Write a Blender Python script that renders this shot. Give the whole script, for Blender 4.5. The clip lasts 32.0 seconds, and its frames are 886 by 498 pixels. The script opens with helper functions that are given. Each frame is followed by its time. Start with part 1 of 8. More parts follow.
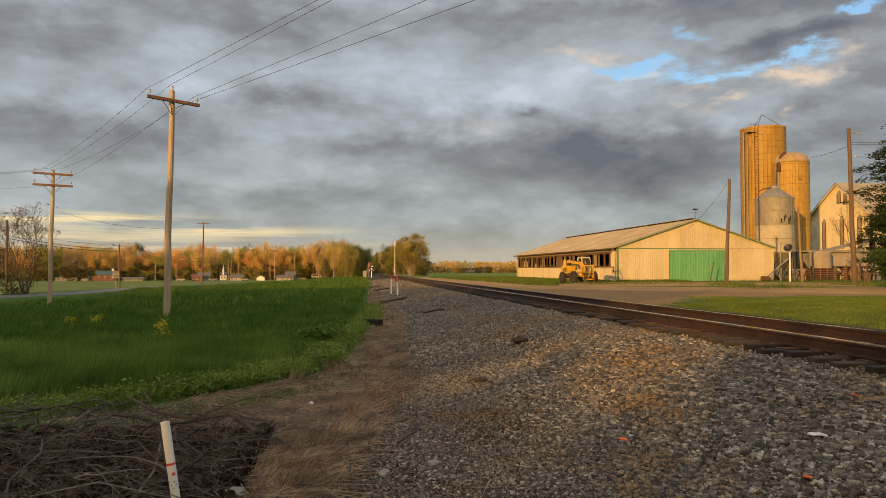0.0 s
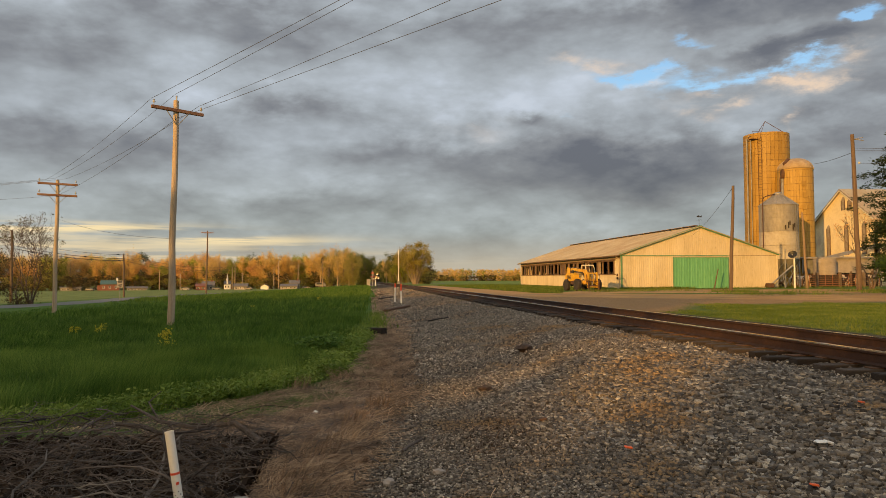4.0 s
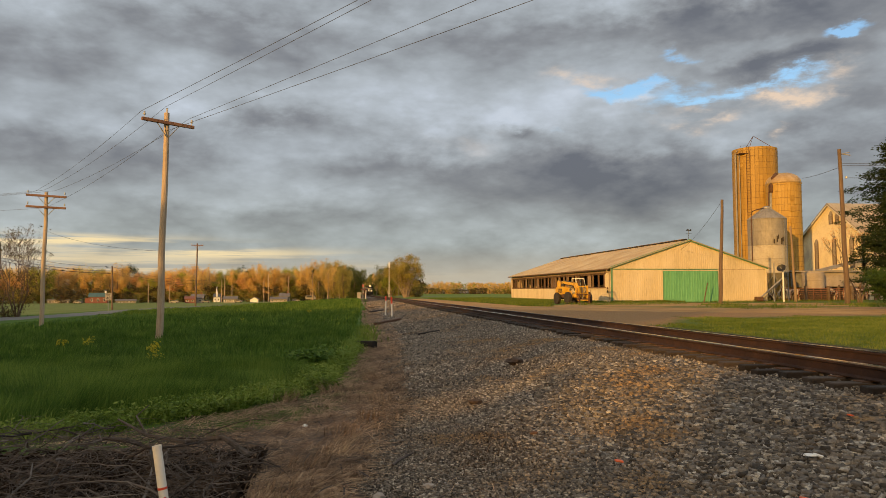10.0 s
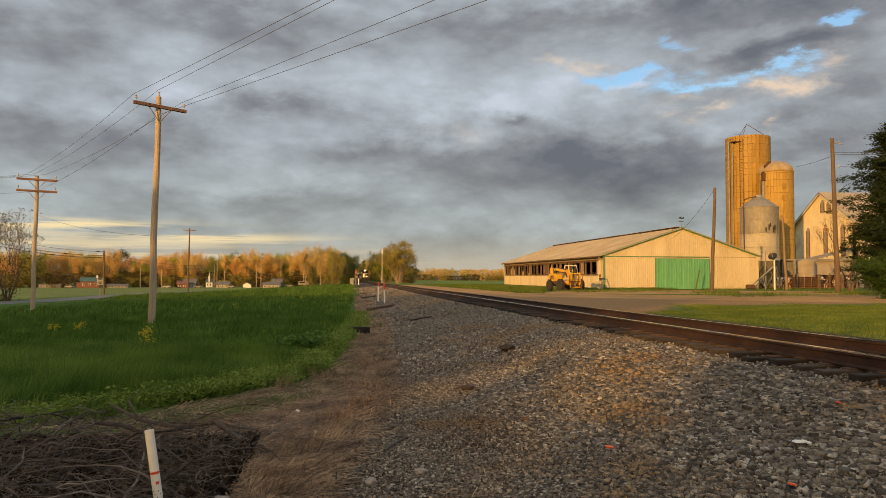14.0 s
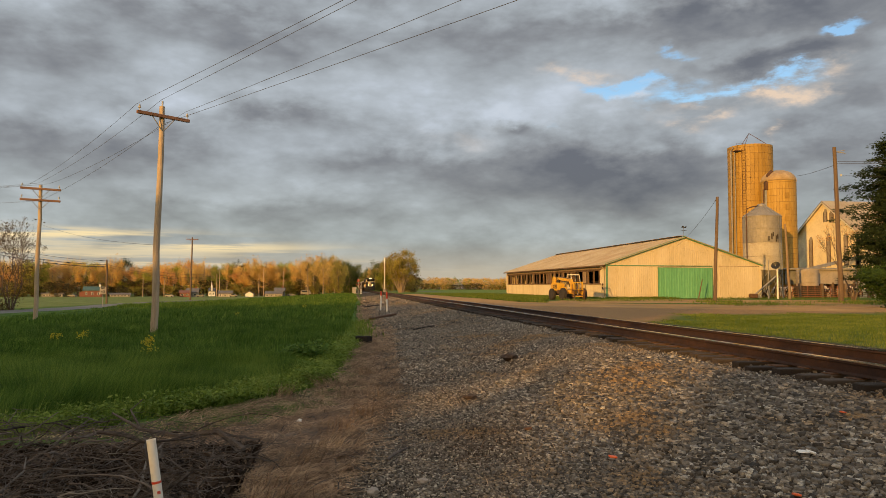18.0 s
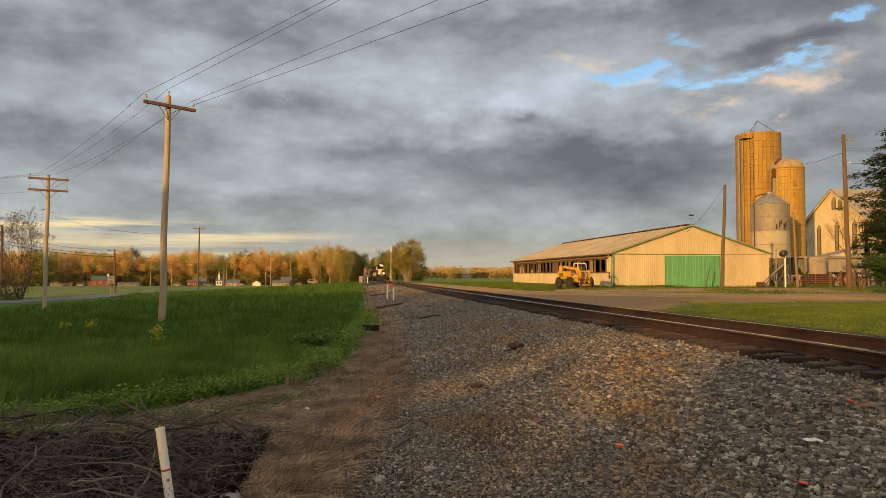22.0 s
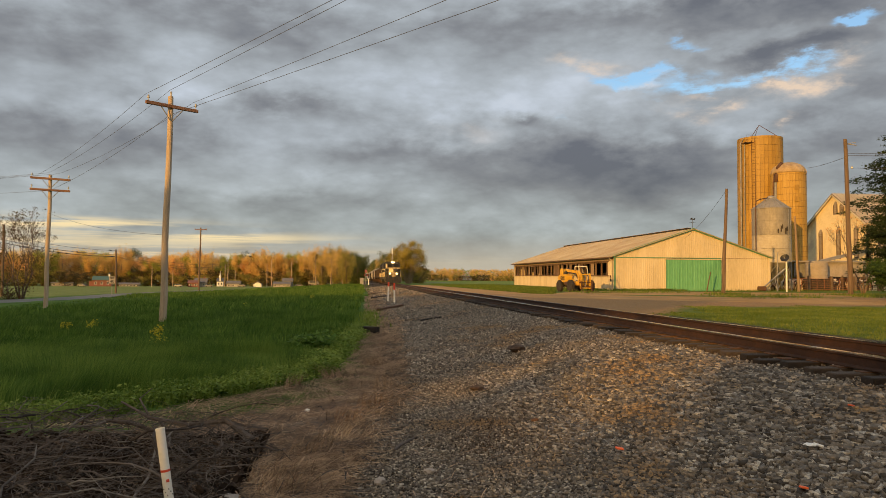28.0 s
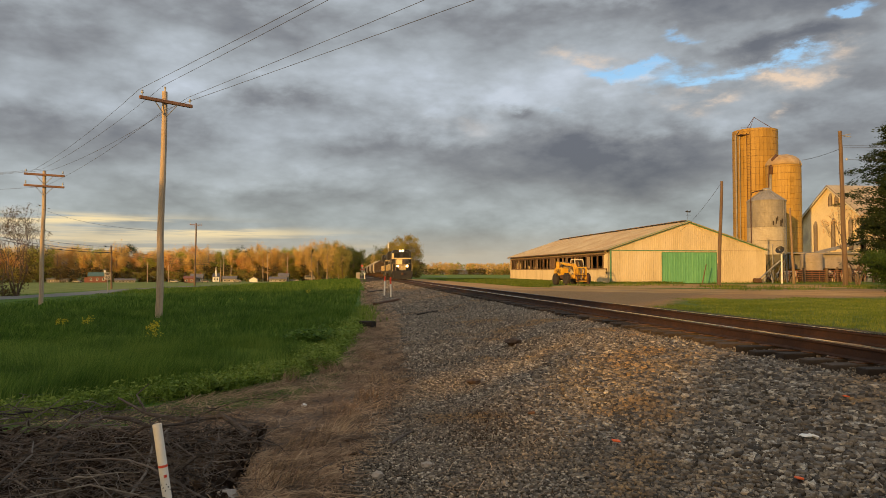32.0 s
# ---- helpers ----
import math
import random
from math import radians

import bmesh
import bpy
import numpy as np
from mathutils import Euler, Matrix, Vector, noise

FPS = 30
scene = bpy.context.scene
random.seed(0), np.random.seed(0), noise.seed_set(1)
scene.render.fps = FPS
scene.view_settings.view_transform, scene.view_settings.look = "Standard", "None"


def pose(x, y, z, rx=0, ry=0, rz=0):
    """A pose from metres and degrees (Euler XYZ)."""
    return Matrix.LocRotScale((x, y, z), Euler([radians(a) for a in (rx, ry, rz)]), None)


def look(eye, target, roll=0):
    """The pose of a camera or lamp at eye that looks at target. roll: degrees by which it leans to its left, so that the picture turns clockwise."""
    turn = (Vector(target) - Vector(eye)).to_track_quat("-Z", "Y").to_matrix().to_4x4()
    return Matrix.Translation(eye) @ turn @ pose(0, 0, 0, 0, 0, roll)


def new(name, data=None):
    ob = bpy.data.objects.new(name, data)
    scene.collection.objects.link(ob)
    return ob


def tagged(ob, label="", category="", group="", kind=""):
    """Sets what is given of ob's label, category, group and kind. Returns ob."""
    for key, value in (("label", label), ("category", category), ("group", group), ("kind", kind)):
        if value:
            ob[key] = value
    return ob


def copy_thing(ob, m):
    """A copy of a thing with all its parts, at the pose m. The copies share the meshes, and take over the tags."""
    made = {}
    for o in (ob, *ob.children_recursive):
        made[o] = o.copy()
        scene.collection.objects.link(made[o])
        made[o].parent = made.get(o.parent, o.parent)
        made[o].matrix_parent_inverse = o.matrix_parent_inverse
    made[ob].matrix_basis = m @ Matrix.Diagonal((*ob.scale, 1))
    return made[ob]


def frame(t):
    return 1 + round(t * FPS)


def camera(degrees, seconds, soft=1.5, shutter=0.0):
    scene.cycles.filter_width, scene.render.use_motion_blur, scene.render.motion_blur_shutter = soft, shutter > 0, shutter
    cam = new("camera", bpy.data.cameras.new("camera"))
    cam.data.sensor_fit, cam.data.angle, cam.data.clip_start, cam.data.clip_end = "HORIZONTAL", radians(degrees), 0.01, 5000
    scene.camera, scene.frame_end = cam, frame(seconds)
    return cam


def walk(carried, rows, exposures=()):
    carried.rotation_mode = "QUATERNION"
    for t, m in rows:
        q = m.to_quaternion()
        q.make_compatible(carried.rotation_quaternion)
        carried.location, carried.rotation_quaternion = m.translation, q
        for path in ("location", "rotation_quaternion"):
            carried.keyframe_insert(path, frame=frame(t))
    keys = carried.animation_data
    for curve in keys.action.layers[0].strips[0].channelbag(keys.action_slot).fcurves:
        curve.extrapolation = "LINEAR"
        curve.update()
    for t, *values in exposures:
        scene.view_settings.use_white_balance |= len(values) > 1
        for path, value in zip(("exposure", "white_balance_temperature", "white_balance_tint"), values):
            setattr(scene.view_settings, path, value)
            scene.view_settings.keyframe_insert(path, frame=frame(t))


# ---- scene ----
cam = camera(62.5, 32.0, soft=0.75)
EYE = (0.0, 0.0, 1.70)
PATH = [
    (0, 91.784, -0.000, -6.447),
    (0.5, 91.856, 0.005, -6.381),
    (1, 91.982, -0.007, -6.221),
    (1.5, 92.113, 0.054, -6.117),
    (2, 92.243, 0.105, -6.051),
    (2.5, 92.339, 0.142, -6.002),
    (3, 92.387, 0.174, -6.007),
    (3.5, 92.445, 0.202, -6.091),
    (5.5, 92.227, 0.264, -6.215),
    (6, 92.172, 0.236, -6.179),
    (6.5, 92.222, 0.171, -6.140),
    (7, 92.357, 0.074, -6.139),
    (7.5, 92.521, -0.006, -6.223),
    (8, 92.658, -0.080, -6.334),
    (8.5, 92.889, -0.100, -6.495),
    (9, 93.289, -0.061, -6.780),
    (9.5, 93.497, 0.103, -6.972),
    (10, 93.446, 0.159, -6.888),
    (10.5, 93.261, 0.140, -6.643),
    (11, 93.076, 0.069, -6.520),
    (11.5, 92.874, -0.035, -6.546),
    (12, 92.737, -0.134, -6.661),
    (12.5, 92.648, -0.170, -6.811),
    (13, 92.580, -0.182, -6.985),
    (13.5, 92.471, -0.168, -7.217),
    (14, 92.377, -0.139, -7.448),
    (14.5, 92.403, -0.152, -7.575),
    (16.5, 92.901, -0.438, -7.767),
    (17, 93.110, -0.474, -7.756),
    (17.5, 93.207, -0.352, -7.600),
    (18, 93.088, -0.146, -7.258),
    (18.5, 92.854, -0.065, -6.920),
    (19, 92.665, -0.119, -6.714),
    (19.5, 92.580, -0.207, -6.708),
    (20, 92.585, -0.186, -6.784),
    (20.5, 92.595, -0.148, -6.857),
    (21, 92.531, -0.096, -6.859),
    (21.5, 92.406, -0.065, -6.797),
    (22, 92.217, -0.047, -6.748),
    (22.5, 92.071, -0.018, -6.718),
    (23, 92.043, -0.058, -6.721),
    (23.5, 92.068, -0.117, -6.791),
    (24, 92.110, -0.211, -6.866),
    (24.5, 92.120, -0.226, -6.831),
    (25, 92.124, -0.185, -6.682),
    (25.5, 92.147, -0.160, -6.510),
    (27.5, 92.433, -0.459, -6.517),
    (28, 92.391, -0.406, -6.672),
    (28.5, 92.353, -0.422, -6.834),
    (29, 92.364, -0.379, -6.951),
    (29.5, 92.288, -0.235, -6.985),
    (30, 92.111, -0.069, -6.950),
    (30.5, 91.916, 0.042, -6.914),
    (31, 91.840, 0.105, -6.904),
    (31.5, 91.871, 0.045, -6.911),
    (32, 91.921, -0.048, -6.972),
]
walk(cam, [(t, pose(*EYE, rx, ry, rz)) for t, rx, ry, rz in PATH], exposures=[(0, 0.0), (32, 0.0)])

# ---- sun and sky ----
SUN_ELEV = 8.0
LIGHT_DIR = Vector((0.62, 0.78, 0)).normalized()
sun = new("sun", bpy.data.lights.new("sun", "SUN"))
sun.data.energy, sun.data.angle, sun.data.color = 5.0, radians(0.6), (1.0, 0.52, 0.13)
sun.matrix_world = look((-60, -75, 30), Vector((-60, -75, 30)) + LIGHT_DIR * math.cos(radians(SUN_ELEV)) - Vector((0, 0, math.sin(radians(SUN_ELEV)))))


class Nodes:
    """Short-hand for wiring a node tree."""

    def __init__(self, tree):
        self.tree, self.n, self.l = tree, tree.nodes, tree.links
        self.n.clear()

    def add(self, kind):
        return self.n.new(kind)

    def put(self, sock, value):
        if isinstance(value, bpy.types.NodeSocket):
            self.l.new(value, sock)
        elif isinstance(value, (tuple, list)) and len(value) == 3 and sock.type == "RGBA":
            sock.default_value = (*value, 1)
        else:
            sock.default_value = value

    def math(self, op, a, b=None, c=None, clamp=False):
        node = self.add("ShaderNodeMath")
        node.operation, node.use_clamp = op, clamp
        for i, v in enumerate((a, b, c)):
            if v is not None:
                self.put(node.inputs[i], v)
        return node.outputs[0]

    def mix(self, f, a, b, blend="MIX"):
        node = self.add("ShaderNodeMixRGB")
        node.blend_type = blend
        for i, v in enumerate((f, a, b)):
            self.put(node.inputs[i], v)
        return node.outputs[0]

    def noise(self, vec, scale, detail=4, rough=0.55, distort=0.0, out=0):
        node = self.add("ShaderNodeTexNoise")
        for k, v in (("Vector", vec), ("Scale", scale), ("Detail", detail), ("Roughness", rough), ("Distortion", distort)):
            self.put(node.inputs[k], v)
        return node.outputs[out]

    def ramp(self, f, stops):
        node = self.add("ShaderNodeValToRGB")
        e = node.color_ramp.elements
        while len(e) < len(stops):
            e.new(0.5)
        for el, (p, c) in zip(e, stops):
            el.position = p
            el.color = (*c, 1) if isinstance(c, (tuple, list)) else (c, c, c, 1)
        self.put(node.inputs[0], f)
        return node.outputs[0]

    def smooth(self, v, lo, hi):
        node = self.add("ShaderNodeMapRange")
        node.interpolation_type = "SMOOTHSTEP"
        for i, x in enumerate((v, lo, hi, 0.0, 1.0)):
            self.put(node.inputs[i], x)
        return node.outputs[0]

    def xyz(self, x, y, z):
        node = self.add("ShaderNodeCombineXYZ")
        for i, v in enumerate((x, y, z)):
            self.put(node.inputs[i], v)
        return node.outputs[0]

    def split(self, vec):
        node = self.add("ShaderNodeSeparateXYZ")
        self.put(node.inputs[0], vec)
        return node.outputs


def make_sky():
    world = bpy.data.worlds.new("evening_sky")
    scene.world = world
    world.use_nodes = True
    k = Nodes(world.node_tree)
    sky = k.add("ShaderNodeTexSky")
    sky.sky_type, sky.sun_disc = "NISHITA", False
    sky.sun_elevation, sky.sun_rotation = radians(SUN_ELEV), math.atan2(-LIGHT_DIR.x, -LIGHT_DIR.y)
    d = k.add("ShaderNodeTexCoord").outputs["Generated"]
    x, y, z = k.split(d)
    # azimuth from the track's line and elevation, in radians
    az = k.math("ARCTAN2", x, y)
    el = k.math("ARCSINE", z)
    flat = k.xyz(k.math("MULTIPLY", az, 4.6), k.math("MULTIPLY", el, 10.5), 0.4)
    big = k.noise(flat, 0.85, 5, 0.5, 0.1)
    fine = k.noise(flat, 3.0, 10, 0.6, 0.15)
    lump = k.add("ShaderNodeTexVoronoi")
    lump.feature = "SMOOTH_F1"
    k.put(lump.inputs["Vector"], k.mix(0.10, k.xyz(k.math("MULTIPLY", az, 13.0), k.math("MULTIPLY", el, 30.0), 0.7), k.noise(flat, 2.6, 6, 0.6, 0.0, 1), "LINEAR_LIGHT"))
    lump.inputs["Scale"].default_value, lump.inputs["Smoothness"].default_value = 1.0, 0.35
    lump.inputs["Detail"].default_value, lump.inputs["Roughness"].default_value = 3.0, 0.55
    billow = k.math("SUBTRACT", 1.62, lump.outputs["Distance"])
    wisp = k.noise(k.xyz(k.math("MULTIPLY", az, 5.0), k.math("MULTIPLY", el, 40.0), 3.0), 1.0, 7, 0.6, 0.4)
    puff = k.noise(k.xyz(k.math("MULTIPLY", az, 9.0), k.math("MULTIPLY", el, 17.0), 2.2), 1.0, 9, 0.58, 0.1)
    body = k.math("ADD", k.math("MULTIPLY", big, 0.30), k.math("ADD", k.math("MULTIPLY", fine, 0.16), k.math("ADD", k.math("MULTIPLY", puff, 0.22), k.math("ADD", k.math("MULTIPLY", billow, 0.09), 0.10))))
    warp = k.noise(k.xyz(k.math("MULTIPLY", az, 6.0), k.math("MULTIPLY", el, 14.0), 1.7), 1.0, 5, 0.55)
    warp_x = k.math("MULTIPLY", k.math("SUBTRACT", warp, 0.5), 0.22)
    warp_y = k.math("MULTIPLY", k.math("SUBTRACT", puff, 0.29), 0.10)
    waz, wel = k.math("ADD", az, warp_x), k.math("ADD", el, warp_y)

    def mass(a, e, wa, we, s, ax=None, ey=None):
        """A soft bank of cloud (s > 0 thicker, s < 0 thinner), at azimuth a and elevation e, degrees."""
        p = k.math("MULTIPLY", k.math("SUBTRACT", ax or waz, radians(a)), 1 / radians(wa))
        q = k.math("MULTIPLY", k.math("SUBTRACT", ey or wel, radians(e)), 1 / radians(we))
        r = k.math("ADD", k.math("MULTIPLY", p, p), k.math("MULTIPLY", q, q))
        return k.math("MULTIPLY", k.math("EXPONENT", k.math("MULTIPLY", r, -1.0)), s)

    total = body
    for bank in BANKS:
        total = k.math("SUBTRACT", total, mass(*bank))
    cloud = k.ramp(total, CLOUD_RAMP)
    # the air low down turns the cloud a dull green-grey
    cloud = k.mix(k.smooth(el, radians(12.0), radians(1.0)), cloud, k.mix(1.0, cloud, (0.92, 0.91, 0.80), "MULTIPLY"))
    # thinner, brighter deck overhead and towards the setting sun
    toward = k.math("ADD", k.math("MULTIPLY", x, -LIGHT_DIR.x), k.math("MULTIPLY", y, -LIGHT_DIR.y))
    lift = k.math("ADD", k.math("MULTIPLY", k.smooth(el, radians(24), radians(60)), OVERHEAD), k.math("MULTIPLY", k.smooth(toward, -0.1, 0.9), WEST))
    cloud = k.mix(1.0, cloud, k.mix(k.smooth(toward, 0.0, 0.9), (1.0, 1.0, 1.0), (1.48, 1.04, 0.62)), "MULTIPLY")
    gain = k.math("ADD", lift, 1.0)
    cloud = k.mix(1.0, cloud, k.xyz(gain, gain, gain), "MULTIPLY")
    # breaks of clear sky with warm cloud edges
    tear = k.smooth(k.math("ADD", k.math("MULTIPLY", fine, 0.55), k.math("MULTIPLY", wisp, 0.45)), 0.36, 0.62)
    clear, warm = 0.0, 0.0
    for bank in BREAKS:
        clear = k.math("ADD", clear, mass(*bank))
    for bank in WARM_EDGES:
        warm = k.math("ADD", warm, mass(*bank))
    blue = k.mix(1.0, sky.outputs[0], SKY_GAIN, "MULTIPLY")
    out = k.mix(k.smooth(k.math("MULTIPLY", clear, tear), 0.08, 0.55), cloud, blue)
    out = k.mix(k.math("MINIMUM", k.math("MULTIPLY", warm, k.smooth(fine, 0.38, 0.66)), 0.9), out, PEACH)
    # the pale strip of evening light low over the fields
    band = 0.0
    for bank in STRIPS:
        band = k.math("ADD", band, mass(*bank, az, el))
    streak = k.noise(k.xyz(k.math("MULTIPLY", az, 4.0), k.math("MULTIPLY", el, 75.0), 5.0), 1.0, 6, 0.6, 0.2)
    band = k.math("MULTIPLY", band, k.smooth(streak, 0.40, 0.60))
    out = k.mix(k.math("MINIMUM", band, 1.0), out, (0.95, 0.76, 0.43))
    low = k.math("MULTIPLY", k.smooth(el, radians(4.2), radians(0.0)), 0.75)
    out = k.mix(low, out, (0.60, 0.51, 0.37))
    bg = k.add("ShaderNodeBackground")
    k.put(bg.inputs[0], out)
    bg.inputs[1].default_value = 1.0
    k.l.new(bg.outputs[0], k.add("ShaderNodeOutputWorld").inputs[0])


CLOUD_RAMP = [(0.26, (0.150, 0.163, 0.192)), (0.38, (0.25, 0.265, 0.288)), (0.47, (0.35, 0.382, 0.412)), (0.55, (0.445, 0.49, 0.535)), (0.63, (0.56, 0.62, 0.70)), (0.80, (0.74, 0.785, 0.86))]
SKY_GAIN = (0.155, 0.185, 0.225)
PEACH = (0.84, 0.65, 0.49)
OVERHEAD, WEST = 0.35, 0.7
# soft banks: azimuth, elevation, half width, half height in degrees, weight
BANKS = [(-22.5, 17.2, 6, 2.2, 0.12), (-12, 20.2, 9, 2.0, 0.15), (-5, 13.9, 5, 1.0, 0.10), (-20, 11.0, 9, 2.0, 0.12), (15, 9.7, 14, 2.7, 0.13), (21.5, 9.6, 7, 2.4, 0.13), (5, 10.6, 6, 1.3, 0.06),
         (-3, 6.8, 11, 1.1, 0.07), (29, 20.6, 14, 1.6, 0.25), (32.5, 17.6, 6, 1.0, 0.24), (35, 10.8, 5, 2.4, 0.10), (13.8, 13.4, 1.6, 0.5, 0.14), (8, 19.8, 7, 1.4, 0.05),
         (3, 15.6, 9, 2.4, -0.09), (15, 15.0, 6, 1.6, -0.10), (-16, 15.4, 6, 1.6, -0.05), (26, 12.6, 5, 1.0, -0.06), (16, 5.6, 12, 0.8, -0.05), (-22, 5.6, 9, 1.2, -0.03), (-2, 9.6, 7, 0.6, -0.05), (-12, 8.6, 8, 0.7, -0.04)]
BREAKS = [(21.5, 16.5, 5.0, 0.6, 0.95), (26.6, 15.0, 4.0, 0.7, 0.9), (25, 18.6, 1.8, 0.5, 0.7), (37.2, 19.0, 1.6, 0.45, 0.85), (34.5, 16.3, 3.0, 0.5, 0.8), (31.5, 15.7, 3.0, 0.5, 0.6), (16, 13.8, 4, 0.6, 0.25)]
WARM_EDGES = [(17, 17.2, 2.2, 0.5, 0.85), (22.5, 16.1, 1.6, 0.35, 0.7), (27.3, 14.1, 2.4, 0.38, 1.1), (33.6, 14.8, 3.2, 0.55, 1.3), (37.6, 16.4, 1.2, 0.5, 0.9), (24.5, 13.4, 1.4, 0.3, 0.6), (8, 13.0, 3, 0.7, 0.15), (32.4, 12.2, 0.35, 0.35, 1.3)]
STRIPS = [(-21, 3.75, 8, 0.45, 1.2), (-11, 3.0, 8, 0.40, 1.1), (-15, 1.9, 11, 0.55, 1.0), (-27, 2.2, 9, 0.7, 0.9), (0, 1.6, 9, 0.5, 0.4)]
make_sky()

# ---- materials ----
def surface(name, colours, rough=0.8, scale=3.0, metal=0.0, bump=0.3, fine=40.0, vary=0.0, stretch=(1, 1, 1), spec=0.4, streak=None, depth=0.02):
    """Two scales of mottling between colours (dark, middle, light), fine grain as relief. vary: change from piece to piece."""
    m = bpy.data.materials.new(name)
    m.use_nodes = True
    k = Nodes(m.node_tree)
    vec = k.add("ShaderNodeTexCoord").outputs["Object"]
    if stretch != (1, 1, 1):
        mp = k.add("ShaderNodeMapping")
        mp.inputs["Scale"].default_value = stretch
        k.put(mp.inputs[0], vec)
        vec = mp.outputs[0]
    a = k.noise(vec, scale, 5, 0.6)
    b = k.noise(vec, fine, 3, 0.6)
    v = k.math("ADD", k.math("MULTIPLY", a, 0.6), k.math("MULTIPLY", b, 0.4))
    info = k.add("ShaderNodeObjectInfo").outputs["Random"]
    if vary:
        v = k.math("ADD", v, k.math("MULTIPLY", k.math("SUBTRACT", info, 0.5), vary))
    col = k.ramp(v, [(0.30, colours[0]), (0.5, colours[1]), (0.70, colours[-1])])
    if streak:
        col = k.mix(k.math("MULTIPLY", k.smooth(k.noise(vec, scale * 0.5, 6, 0.65, 1.0), 0.5, 0.7), 0.7), col, streak)
    p = k.add("ShaderNodeBsdfPrincipled")
    k.put(p.inputs["Base Color"], col)
    k.put(p.inputs["Roughness"], k.math("ADD", k.math("MULTIPLY", k.math("SUBTRACT", b, 0.5), 0.25), rough, clamp=True))
    p.inputs["Metallic"].default_value = metal
    p.inputs["Specular IOR Level"].default_value = spec
    if bump:
        bn = k.add("ShaderNodeBump")
        bn.inputs["Strength"].default_value, bn.inputs["Distance"].default_value = bump, depth
        k.put(bn.inputs["Height"], k.math("ADD", a, b))
        k.put(p.inputs["Normal"], bn.outputs[0])
    k.l.new(p.outputs[0], k.add("ShaderNodeOutputMaterial").inputs[0])
    return m


def leafy(name, dark, mid, light, islands=True, scale=0.25):
    """Foliage: colour from leaf to leaf and from tree to tree, a little light through the leaf."""
    m = bpy.data.materials.new(name)
    m.use_nodes = True
    k = Nodes(m.node_tree)
    vec = k.add("ShaderNodeTexCoord").outputs["Object"]
    v = k.math("ADD", k.math("MULTIPLY", k.noise(vec, scale, 4), 1.0), -0.25)
    v = k.math("ADD", v, k.math("MULTIPLY", k.add("ShaderNodeNewGeometry").outputs["Random Per Island"], 0.35))
    v = k.math("ADD", v, k.math("MULTIPLY", k.add("ShaderNodeObjectInfo").outputs["Random"], 0.15))
    col = k.ramp(v, [(0.25, dark), (0.5, mid), (0.75, light)])
    p = k.add("ShaderNodeBsdfPrincipled")
    k.put(p.inputs["Base Color"], col)
    p.inputs["Roughness"].default_value = 0.7
    p.inputs["Specular IOR Level"].default_value = 0.15
    t = k.add("ShaderNodeBsdfTranslucent")
    k.put(t.inputs[0], col)
    mx = k.add("ShaderNodeMixShader")
    mx.inputs[0].default_value = 0.4
    k.l.new(p.outputs[0], mx.inputs[1])
    k.l.new(t.outputs[0], mx.inputs[2])
    k.l.new(mx.outputs[0], k.add("ShaderNodeOutputMaterial").inputs[0])
    return m


def glow(name, colour, strength):
    m = bpy.data.materials.new(name)
    m.use_nodes = True
    k = Nodes(m.node_tree)
    e = k.add("ShaderNodeEmission")
    e.inputs[0].default_value, e.inputs[1].default_value = (*colour, 1), strength
    k.l.new(e.outputs[0], k.add("ShaderNodeOutputMaterial").inputs[0])
    return m


WOOD_POLE = surface("weathered_pole_wood", [(0.24, 0.18, 0.13), (0.42, 0.33, 0.24), (0.55, 0.45, 0.34)], 0.85, 1.2, stretch=(6, 6, 0.5), fine=14)
WOOD_DARK = surface("dark_pole_wood", [(0.06, 0.04, 0.03), (0.13, 0.09, 0.06), (0.20, 0.14, 0.10)], 0.85, 1.2, stretch=(6, 6, 0.5), fine=14)
BARN_TAN_POLE = surface("brown_weathered_pole", [(0.13, 0.09, 0.055), (0.24, 0.17, 0.11), (0.34, 0.25, 0.17)], 0.85, 1.2, stretch=(6, 6, 0.5), fine=14)
ARM_WOOD = surface("crossarm_wood", [(0.12, 0.06, 0.04), (0.22, 0.12, 0.08), (0.32, 0.19, 0.13)], 0.85, 2, fine=16)
PORCELAIN = surface("insulator_glaze", [(0.25, 0.25, 0.26), (0.4, 0.4, 0.4), (0.55, 0.55, 0.55)], 0.3, 6, bump=0)
WIRE = surface("cable", [(0.03, 0.03, 0.03), (0.05, 0.05, 0.05), (0.07, 0.07, 0.07)], 0.6, 6, bump=0)
GALV = surface("galvanised_steel", [(0.17, 0.17, 0.175), (0.27, 0.27, 0.27), (0.38, 0.38, 0.375)], 0.55, 1.4, metal=0.3, bump=0.15, fine=9, streak=(0.24, 0.19, 0.15))
WHITE_STEEL = surface("white_painted_steel", [(0.40, 0.335, 0.215), (0.53, 0.455, 0.31), (0.61, 0.54, 0.40)], 0.55, 0.5, bump=0.08, fine=6, stretch=(1, 1, 0.25), vary=0.08)
ROOF_STEEL = surface("weathered_roof_steel", [(0.25, 0.20, 0.13), (0.36, 0.305, 0.21), (0.45, 0.40, 0.30)], 0.6, 0.35, bump=0.08, fine=5, vary=0.12, streak=(0.30, 0.21, 0.13))
GREEN_STEEL = surface("green_painted_steel", [(0.08, 0.26, 0.13), (0.12, 0.35, 0.18), (0.17, 0.42, 0.23)], 0.5, 0.6, bump=0.08, fine=6, stretch=(1, 1, 0.3), vary=0.1)
